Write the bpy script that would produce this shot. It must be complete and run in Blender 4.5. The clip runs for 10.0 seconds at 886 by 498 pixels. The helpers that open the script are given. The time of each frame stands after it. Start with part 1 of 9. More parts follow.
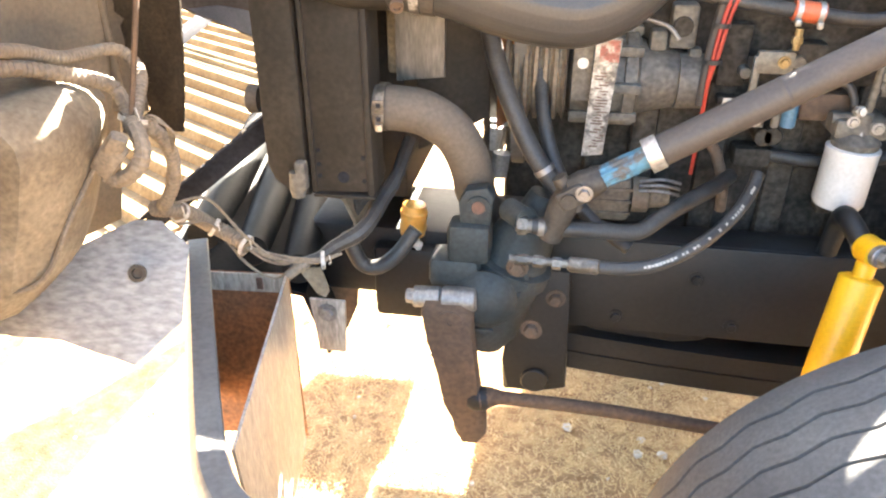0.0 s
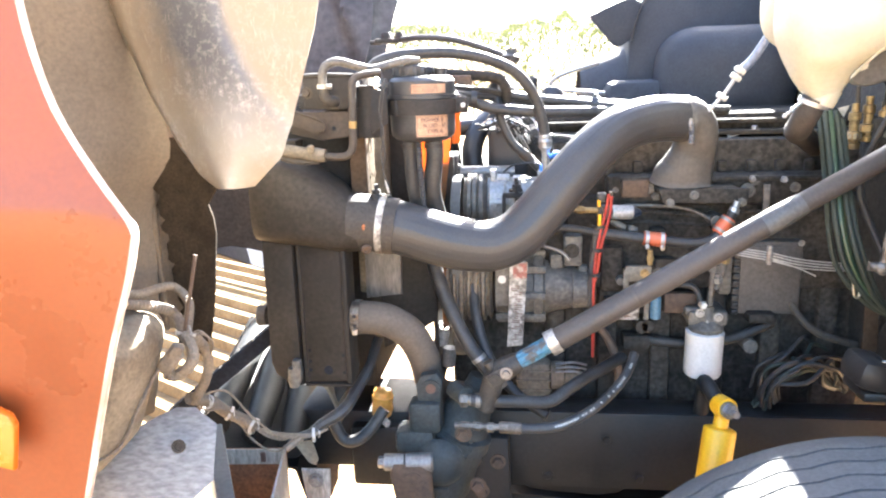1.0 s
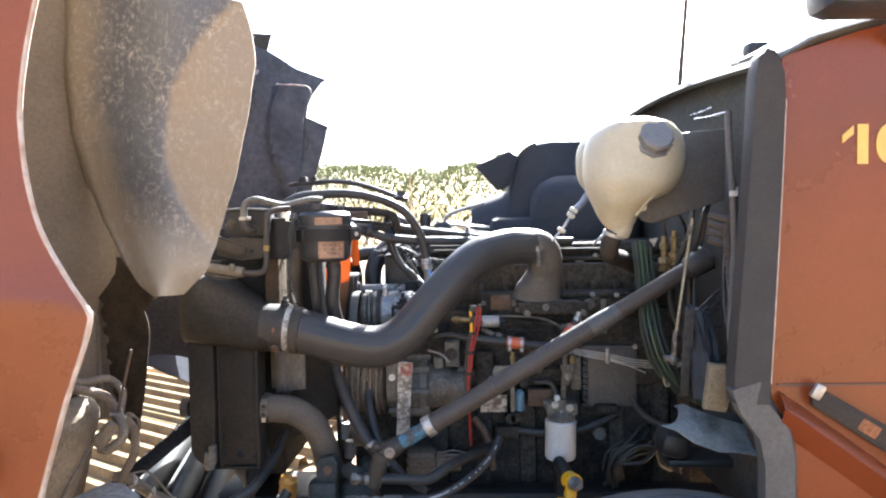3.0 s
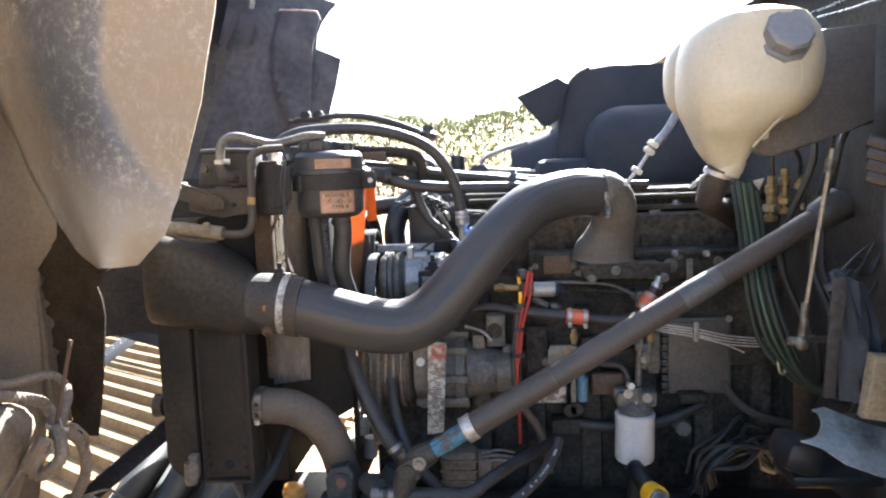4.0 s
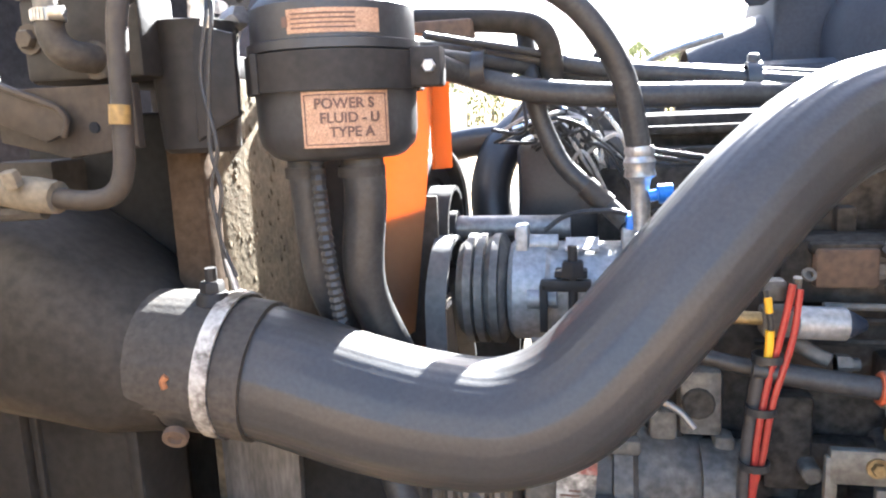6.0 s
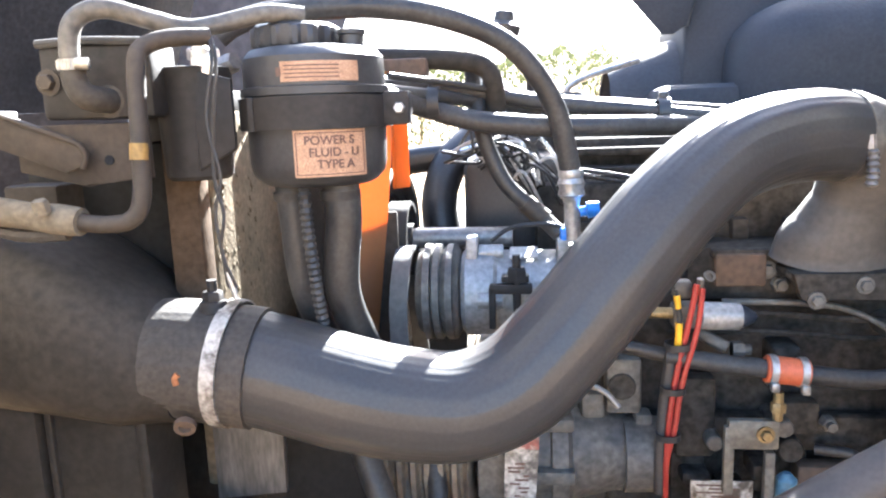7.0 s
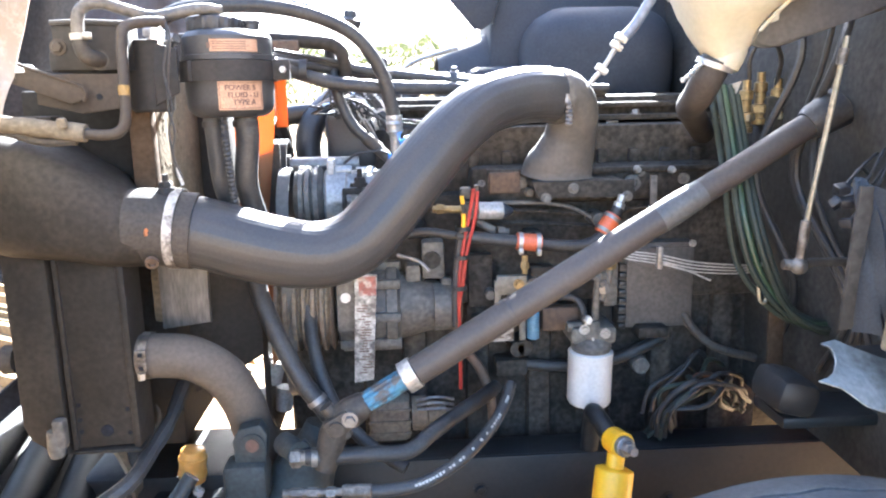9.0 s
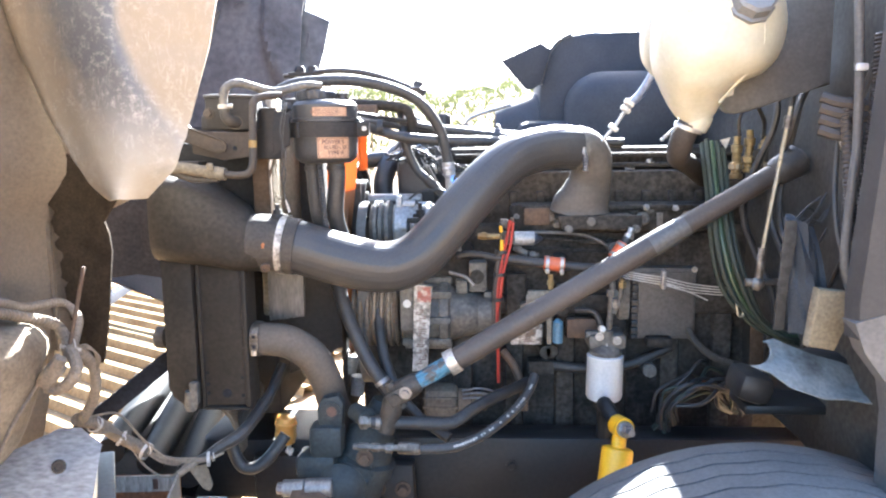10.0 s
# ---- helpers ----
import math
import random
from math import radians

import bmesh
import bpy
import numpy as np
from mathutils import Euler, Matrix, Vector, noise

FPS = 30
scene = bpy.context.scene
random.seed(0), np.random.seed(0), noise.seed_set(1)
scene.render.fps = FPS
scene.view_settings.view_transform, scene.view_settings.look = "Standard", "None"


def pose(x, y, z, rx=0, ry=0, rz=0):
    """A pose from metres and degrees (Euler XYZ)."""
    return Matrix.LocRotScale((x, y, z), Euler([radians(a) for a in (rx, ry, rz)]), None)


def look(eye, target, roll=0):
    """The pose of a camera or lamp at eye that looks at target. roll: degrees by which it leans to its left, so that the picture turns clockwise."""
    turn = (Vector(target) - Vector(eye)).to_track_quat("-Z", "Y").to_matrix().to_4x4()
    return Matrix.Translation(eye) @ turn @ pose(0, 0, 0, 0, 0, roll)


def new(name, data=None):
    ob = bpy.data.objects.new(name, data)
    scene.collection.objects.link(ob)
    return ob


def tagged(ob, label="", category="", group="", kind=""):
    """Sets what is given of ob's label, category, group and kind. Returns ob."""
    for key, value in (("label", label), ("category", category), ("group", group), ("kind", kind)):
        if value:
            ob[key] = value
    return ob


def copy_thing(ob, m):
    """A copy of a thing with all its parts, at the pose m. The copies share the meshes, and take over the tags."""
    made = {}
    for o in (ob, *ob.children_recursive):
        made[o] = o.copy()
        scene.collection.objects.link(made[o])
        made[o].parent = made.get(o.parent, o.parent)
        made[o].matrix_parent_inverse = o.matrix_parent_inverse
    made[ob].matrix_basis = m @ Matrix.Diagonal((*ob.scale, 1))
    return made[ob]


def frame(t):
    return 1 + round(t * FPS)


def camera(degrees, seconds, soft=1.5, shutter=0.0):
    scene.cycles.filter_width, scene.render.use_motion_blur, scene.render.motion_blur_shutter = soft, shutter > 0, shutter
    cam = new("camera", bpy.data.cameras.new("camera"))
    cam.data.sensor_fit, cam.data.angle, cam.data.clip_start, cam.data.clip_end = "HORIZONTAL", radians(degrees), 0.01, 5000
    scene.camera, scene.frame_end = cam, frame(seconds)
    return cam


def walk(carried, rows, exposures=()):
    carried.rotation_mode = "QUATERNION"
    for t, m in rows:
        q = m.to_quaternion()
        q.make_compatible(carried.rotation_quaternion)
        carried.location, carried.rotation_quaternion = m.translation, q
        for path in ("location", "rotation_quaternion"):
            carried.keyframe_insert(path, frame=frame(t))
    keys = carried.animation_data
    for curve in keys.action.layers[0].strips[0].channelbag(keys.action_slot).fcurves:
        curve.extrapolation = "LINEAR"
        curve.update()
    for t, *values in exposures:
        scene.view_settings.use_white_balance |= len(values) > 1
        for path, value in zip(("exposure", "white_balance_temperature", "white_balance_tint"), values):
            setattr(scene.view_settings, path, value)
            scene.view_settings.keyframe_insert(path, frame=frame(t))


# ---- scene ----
cam = camera(62.7, 10.0, soft=2.2)
PATH = [
    (0, (0.349, 0.414, 1.556), (0.048, 2.14, 0.591), -0.1),
    (0.3, (0.431, 0.26, 1.541), (0.244, 2.022, 0.612), 1.3),
    (0.5, (0.469, 0.174, 1.593), (0.28, 1.989, 0.774), -0.1),
    (1, (0.44, 0.02, 1.694), (0.199, 1.954, 1.244), -1.7),
    (1.5, (0.442, -0.146, 1.723), (0.269, 1.823, 1.412), -1.6),
    (2, (0.56, -0.342, 1.732), (0.488, 1.65, 1.569), -0.4),
    (2.2, (0.609, -0.413, 1.711), (0.571, 1.584, 1.61), -0.1),
    (3.3, (0.597, -0.251, 1.677), (0.48, 1.743, 1.591), -1.4),
    (3.5, (0.558, -0.135, 1.668), (0.409, 1.854, 1.522), -1.4),
    (4, (0.558, 0.098, 1.662), (0.398, 2.08, 1.443), -2.1),
    (4.5, (0.565, 0.35, 1.631), (0.181, 2.301, 1.418), -1.6),
    (5, (0.502, 0.593, 1.613), (-0.017, 2.503, 1.327), -2.1),
    (5.2, (0.477, 0.691, 1.612), (0.025, 2.618, 1.322), -2.9),
    (6.3, (0.42, 0.984, 1.599), (-0.008, 2.898, 1.207), -2.4),
    (6.5, (0.408, 0.956, 1.609), (-0.002, 2.869, 1.192), -2.4),
    (7, (0.423, 0.844, 1.635), (0.185, 2.797, 1.277), -2.1),
    (7.5, (0.522, 0.719, 1.652), (0.494, 2.699, 1.372), -1.7),
    (8, (0.593, 0.644, 1.633), (0.902, 2.602, 1.361), -1.9),
    (8.5, (0.591, 0.538, 1.595), (0.919, 2.468, 1.188), -0.7),
    (9, (0.477, 0.354, 1.59), (0.593, 2.311, 1.194), -1.1),
    (9.5, (0.447, 0.181, 1.613), (0.53, 2.149, 1.265), -1.1),
    (10, (0.544, -0.013, 1.61), (0.444, 1.964, 1.325), -0.7),
]
EXPOSURES = [(0, 5.3, 7050, 10), (0.5, 5.24, 6850, 10), (1, 5.07, 6100, 10), (2, 4.42, 5750, 10), (3.3, 3.6, 5850, 10), (3.6, 3.6, 5850, 10), (4.5, 4.0, 5950, 10), (5.2, 4.36, 5850, 10), (6.4, 4.62, 5800, 10), (7.5, 4.66, 5750, 10), (8.5, 4.80, 5700, 10), (9, 4.97, 5650, 10), (10, 4.78, 5700, 10)]
walk(cam, [(t, look(eye, target, roll)) for t, eye, target, roll in PATH], EXPOSURES)

# ---- world, sun ----
SUN = Vector((0.30, 1.20, 0.88)).normalized()
world = bpy.data.worlds.new("sky")
scene.world = world
world.use_nodes = True
wn = world.node_tree.nodes
wsky = wn.new("ShaderNodeTexSky")
wsky.sky_type, wsky.sun_disc = "NISHITA", False
wsky.sun_elevation = math.asin(SUN.z)
wsky.sun_rotation = math.atan2(SUN.x, SUN.y)
wsky.air_density, wsky.dust_density = 1.0, 2.5
world.node_tree.links.new(wsky.outputs[0], wn["Background"].inputs[0])
wn["Background"].inputs[1].default_value = 0.055
sun_data = bpy.data.lights.new("sun", "SUN")
sun_data.energy, sun_data.angle, sun_data.color = 5.0, radians(0.5), (1.0, 0.95, 0.86)
sun_lamp = new("sun", sun_data)
sun_lamp.matrix_world = look(SUN * 30, (0, 0, 0))


# ---- materials ----
def mat(name, c1, c2, rough=0.6, metal=0.0, scale=6.0, fine=90.0, bump=0.15, contrast=(0.35, 0.65), speck=0.25, stretch=(1, 1, 1),
        trans=0.0, rough_var=0.12, spec=0.5):
    """Two colours mixed by large stains, broken up by fine grain, with relief."""
    m = bpy.data.materials.new(name)
    m.use_nodes = True
    nt = m.node_tree
    n, link = nt.nodes, nt.links.new
    b = n["Principled BSDF"]
    co = n.new("ShaderNodeTexCoord")
    mp = n.new("ShaderNodeMapping")
    mp.inputs["Scale"].default_value = stretch
    link(co.outputs["Object"], mp.inputs[0])
    big = n.new("ShaderNodeTexNoise")
    big.inputs["Scale"].default_value, big.inputs["Detail"].default_value = scale, 6.0
    big.inputs["Roughness"].default_value = 0.65
    link(mp.outputs[0], big.inputs["Vector"])
    ramp = n.new("ShaderNodeValToRGB")
    ramp.color_ramp.elements[0].position, ramp.color_ramp.elements[1].position = contrast
    ramp.color_ramp.elements[0].color, ramp.color_ramp.elements[1].color = (*c1, 1), (*c2, 1)
    link(big.outputs[0], ramp.inputs[0])
    small = n.new("ShaderNodeTexNoise")
    small.inputs["Scale"].default_value, small.inputs["Detail"].default_value = fine, 4.0
    link(mp.outputs[0], small.inputs["Vector"])
    mul = n.new("ShaderNodeMapRange")
    mul.inputs["From Min"].default_value, mul.inputs["From Max"].default_value = 0.3, 0.7
    mul.inputs["To Min"].default_value, mul.inputs["To Max"].default_value = 1 - speck, 1 + speck
    link(small.outputs[0], mul.inputs[0])
    mix = n.new("ShaderNodeMix")
    mix.data_type, mix.blend_type = "RGBA", "MULTIPLY"
    mix.inputs[0].default_value = 1.0
    link(ramp.outputs[0], mix.inputs[6])
    link(mul.outputs[0], mix.inputs[7])
    link(mix.outputs[2], b.inputs["Base Color"])
    rr = n.new("ShaderNodeMapRange")
    rr.inputs["From Min"].default_value, rr.inputs["From Max"].default_value = 0.3, 0.7
    rr.inputs["To Min"].default_value, rr.inputs["To Max"].default_value = max(0.03, rough - rough_var), min(1, rough + rough_var)
    link(big.outputs[0], rr.inputs[0])
    link(rr.outputs[0], b.inputs["Roughness"])
    b.inputs["Metallic"].default_value = metal
    b.inputs["Specular IOR Level"].default_value = spec
    if bump:
        bp = n.new("ShaderNodeBump")
        bp.inputs["Strength"].default_value, bp.inputs["Distance"].default_value = bump, 0.002
        link(small.outputs[0], bp.inputs["Height"])
        link(bp.outputs[0], b.inputs["Normal"])
    if trans:
        b.inputs["Subsurface Weight"].default_value = trans
        b.inputs["Subsurface Radius"].default_value = (0.02, 0.017, 0.012)
    return m


M = {
    "orange": mat("orange_paint", (0.142, 0.034, 0.0098), (0.178, 0.044, 0.0135), 0.32, 0, 2.5, 160, 0.03, speck=0.06, spec=0.35),
    "edge": mat("pale_edge_trim", (0.46, 0.40, 0.35), (0.30, 0.20, 0.14), 0.6, 0, 30, 120, 0.1),
    "dusty": mat("dust_caked_plastic", (0.112, 0.088, 0.062), (0.245, 0.202, 0.146), 0.9, 0, 9, 150, 0.5, (0.32, 0.66), 0.2, spec=0.15),
    "loom": mat("dusty_wire_loom", (0.125, 0.098, 0.072), (0.19, 0.153, 0.113), 0.85, 0, 14, 200, 0.3),
    "rubber": mat("dusty_rubber", (0.028, 0.026, 0.024), (0.066, 0.056, 0.046), 0.75, 0, 8, 200, 0.25, spec=0.3),
    "hose": mat("black_rubber_hose", (0.018, 0.018, 0.019), (0.042, 0.040, 0.038), 0.5, 0, 18, 220, 0.15, spec=0.35),
    "flap": mat("brown_rubber_flap", (0.018, 0.013, 0.009), (0.040, 0.030, 0.020), 0.95, 0, 14, 180, 0.5, spec=0.1),
    "sleeve": mat("grey_rubber_sleeve", (0.030, 0.031, 0.033), (0.050, 0.045, 0.040), 0.40, 0, 5, 260, 0.08, (0.3, 0.7), speck=0.12, rough_var=0.08, spec=0.3),
    "tank": mat("dusty_black_tank", (0.015, 0.0135, 0.012), (0.034, 0.029, 0.024), 0.7, 0, 5, 110, 0.25, spec=0.2),
    "black": mat("black_paint", (0.012, 0.0115, 0.0115), (0.026, 0.023, 0.021), 0.65, 0, 8, 120, 0.15, spec=0.25),
    "plastic": mat("black_plastic", (0.016, 0.016, 0.0175), (0.027, 0.026, 0.027), 0.48, 0, 6, 200, 0.1),
    "engine": mat("oily_engine_paint", (0.018, 0.017, 0.016), (0.060, 0.052, 0.043), 0.85, 0, 12, 90, 0.5, (0.35, 0.7), 0.45, spec=0.12),
    "engine_lt": mat("dusty_cast_metal", (0.062, 0.058, 0.054), (0.13, 0.118, 0.10), 0.65, 0.15, 16, 110, 0.45, speck=0.35),
    "rusty": mat("rusty_steel", (0.060, 0.038, 0.025), (0.105, 0.068, 0.044), 0.85, 0.0, 9, 110, 0.4, (0.35, 0.7), 0.25),
    "rust_bright": mat("orange_rust", (0.30, 0.115, 0.04), (0.17, 0.075, 0.035), 0.9, 0, 14, 120, 0.5, speck=0.35),
    "frame": mat("black_frame_paint", (0.008, 0.0085, 0.0095), (0.016, 0.0155, 0.015), 0.55, 0, 7, 100, 0.2, spec=0.35),
    "alu": mat("bare_aluminium", (0.20, 0.20, 0.20), (0.32, 0.315, 0.31), 0.5, 0.4, 14, 150, 0.2, speck=0.25),
    "galv": mat("galvanised_steel", (0.27, 0.25, 0.22), (0.40, 0.37, 0.33), 0.5, 0.4, 16, 90, 0.2, (0.4, 0.6), 0.3, stretch=(3, 3, 0.6)),
    "chrome": mat("dull_chrome", (0.62, 0.63, 0.66), (0.75, 0.75, 0.76), 0.22, 1.0, 10, 90, 0.08, speck=0.1),
    "zinc": mat("zinc_plated_steel", (0.27, 0.26, 0.24), (0.42, 0.40, 0.38), 0.45, 0.7, 22, 160, 0.1),
    "steel": mat("dull_steel", (0.16, 0.15, 0.145), (0.28, 0.265, 0.25), 0.5, 0.7, 18, 140, 0.25),
    "shaft": mat("grey_shaft_paint", (0.044, 0.038, 0.034), (0.064, 0.055, 0.049), 0.55, 0.0, 6, 180, 0.1, speck=0.12, spec=0.3),
    "blue": mat("blue_paint", (0.035, 0.10, 0.165), (0.07, 0.15, 0.22), 0.5, 0, 20, 150, 0.2),
    "gear": mat("blue_green_cast_paint", (0.014, 0.021, 0.024), (0.038, 0.042, 0.042), 0.6, 0, 14, 130, 0.4, speck=0.3, spec=0.3),
    "white": mat("white_paint", (0.42, 0.42, 0.415), (0.50, 0.50, 0.495), 0.4, 0, 10, 150, 0.05, speck=0.08),
    "yellow": mat("yellow_paint", (0.72, 0.36, 0.010), (0.80, 0.44, 0.02), 0.42, 0, 10, 150, 0.08, speck=0.08),
    "red": mat("red_insulation", (0.27, 0.022, 0.015), (0.36, 0.036, 0.025), 0.45, 0, 20, 200, 0.05, speck=0.15),
    "green": mat("green_insulation", (0.016, 0.038, 0.019), (0.031, 0.060, 0.031), 0.5, 0, 20, 200, 0.05),
    "silicone": mat("orange_silicone", (0.42, 0.085, 0.030), (0.50, 0.115, 0.045), 0.5, 0, 20, 200, 0.08, speck=0.15),
    "label": mat("copper_label", (0.27, 0.150, 0.088), (0.36, 0.225, 0.140), 0.55, 0.1, 60, 900, 0.05, speck=0.45),
    "ink": mat("dark_ink", (0.065, 0.032, 0.022), (0.095, 0.048, 0.034), 0.6, 0, 30, 200, 0),
    "sticker": mat("silver_sticker", (0.34, 0.325, 0.30), (0.45, 0.43, 0.40), 0.5, 0.2, 30, 160, 0.05, speck=0.25),
    "poly": mat("milky_polyethylene", (0.38, 0.35, 0.255), (0.44, 0.405, 0.305), 0.45, 0, 6, 120, 0.05, speck=0.06, trans=0.6),
    "foam": mat("yellowed_foam", (0.110, 0.092, 0.058), (0.175, 0.145, 0.095), 0.95, 0, 14, 160, 0.6),
    "cloth": mat("faded_blue_cloth", (0.017, 0.022, 0.029), (0.032, 0.038, 0.046), 0.95, 0, 16, 300, 0.4),
    "sheet": mat("scuffed_sheet_metal", (0.32, 0.33, 0.34), (0.50, 0.52, 0.54), 0.38, 0.75, 9, 120, 0.25, speck=0.25),
    "tyre": mat("worn_tyre_rubber", (0.044, 0.044, 0.045), (0.085, 0.083, 0.079), 0.8, 0, 6, 160, 0.4, (0.34, 0.68), 0.2),
    "amber": mat("amber_lens", (0.56, 0.115, 0.008), (0.64, 0.145, 0.012), 0.25, 0, 20, 100, 0.05, speck=0.05),
    "brass": mat("dirty_brass", (0.15, 0.105, 0.05), (0.32, 0.235, 0.11), 0.5, 0.6, 25, 150, 0.1),
    "rod": mat("yellowed_zinc_rod", (0.20, 0.175, 0.125), (0.29, 0.255, 0.18), 0.5, 0.5, 25, 150, 0.1),
    "valance": mat("black_moulded_plastic", (0.006, 0.007, 0.008), (0.014, 0.014, 0.014), 0.62, 0, 5, 120, 0.18, spec=0.1),
    "panel": mat("dusty_blue_black_panel", (0.028, 0.030, 0.036), (0.055, 0.055, 0.058), 0.5, 0, 5, 110, 0.2),
    "canister": mat("amber_plastic", (0.50, 0.24, 0.05), (0.58, 0.30, 0.08), 0.35, 0, 12, 110, 0.1, speck=0.1, trans=0.5),
    "mirror_shell": mat("blue_black_shell", (0.022, 0.028, 0.040), (0.035, 0.040, 0.052), 0.4, 0, 6, 90, 0.05),
    "bluecap": mat("blue_plastic_cap", (0.02, 0.16, 0.55), (0.03, 0.20, 0.62), 0.4, 0, 20, 150, 0),
    "tan_dust": mat("tan_dusty_steel", (0.095, 0.074, 0.055), (0.18, 0.145, 0.105), 0.8, 0, 9, 110, 0.35, speck=0.3),
    "farwall": mat("grey_hood_underside", (0.058, 0.061, 0.067), (0.118, 0.122, 0.128), 0.75, 0, 4, 40, 0.2, speck=0.2, spec=0.2),
    "firewall": mat("grimy_firewall", (0.018, 0.018, 0.017), (0.044, 0.041, 0.036), 0.8, 0, 7, 90, 0.4, speck=0.35, spec=0.25),
    "cowl": mat("dark_weathered_plastic", (0.022, 0.023, 0.025), (0.048, 0.048, 0.048), 0.65, 0, 9, 120, 0.15),
    "foil": mat("heat_foil", (0.62, 0.62, 0.62), (0.75, 0.75, 0.75), 0.3, 0.9, 30, 60, 0.5),
    "cream_band": mat("number_yellow", (0.58, 0.34, 0.07), (0.64, 0.40, 0.10), 0.4, 0, 10, 100, 0, speck=0.05),
    "glass": mat("tinted_glass", (0.03, 0.035, 0.04), (0.04, 0.045, 0.05), 0.06, 0, 4, 50, 0),
    "bark": mat("bark", (0.10, 0.075, 0.05), (0.16, 0.12, 0.085), 0.9, 0, 12, 60, 0.5),
}


def ground_material():
    m = bpy.data.materials.new("straw_strewn_dirt")
    m.use_nodes = True
    n, link = m.node_tree.nodes, m.node_tree.links.new
    b = n["Principled BSDF"]
    b.inputs["Roughness"].default_value = 0.95
    co = n.new("ShaderNodeTexCoord")
    tex = []
    for scale, detail in ((1.3, 8), (22, 8), (140, 3)):
        t = n.new("ShaderNodeTexNoise")
        t.inputs["Scale"].default_value, t.inputs["Detail"].default_value = scale, detail
        link(co.outputs["Object"], t.inputs["Vector"])
        tex.append(t)
    r = n.new("ShaderNodeValToRGB")
    r.color_ramp.elements[0].position, r.color_ramp.elements[1].position = 0.36, 0.66
    r.color_ramp.elements[0].color, r.color_ramp.elements[1].color = (0.27, 0.155, 0.074, 1), (0.48, 0.325, 0.165, 1)
    link(tex[1].outputs[0], r.inputs[0])
    r2 = n.new("ShaderNodeValToRGB")
    r2.color_ramp.elements[0].position, r2.color_ramp.elements[1].position = 0.35, 0.65
    r2.color_ramp.elements[0].color, r2.color_ramp.elements[1].color = (0.75, 0.75, 0.75, 1), (1.15, 1.12, 1.05, 1)
    link(tex[0].outputs[0], r2.inputs[0])
    mx = n.new("ShaderNodeMix")
    mx.data_type, mx.blend_type = "RGBA", "MULTIPLY"
    mx.inputs[0].default_value = 1
    link(r.outputs[0], mx.inputs[6])
    link(r2.outputs[0], mx.inputs[7])
    link(mx.outputs[2], b.inputs["Base Color"])
    bp = n.new("ShaderNodeBump")
    bp.inputs["Strength"].default_value, bp.inputs["Distance"].default_value = 0.6, 0.01
    link(tex[2].outputs[0], bp.inputs["Height"])
    link(bp.outputs[0], b.inputs["Normal"])
    return m


def leaf_material():
    m = mat("summer_leaf", (0.030, 0.040, 0.016), (0.056, 0.064, 0.027), 0.6, 0, 0.5, 7, 0, (0.3, 0.7), 0.35)
    n, link = m.node_tree.nodes, m.node_tree.links.new
    t = n.new("ShaderNodeBsdfTranslucent")
    t.inputs[0].default_value = (0.05, 0.056, 0.022, 1)
    x = n.new("ShaderNodeMixShader")
    x.inputs[0].default_value = 0.4
    out = n["Material Output"]
    link(n["Principled BSDF"].outputs[0], x.inputs[1])
    link(t.outputs[0], x.inputs[2])
    link(x.outputs[0], out.inputs[0])
    return m


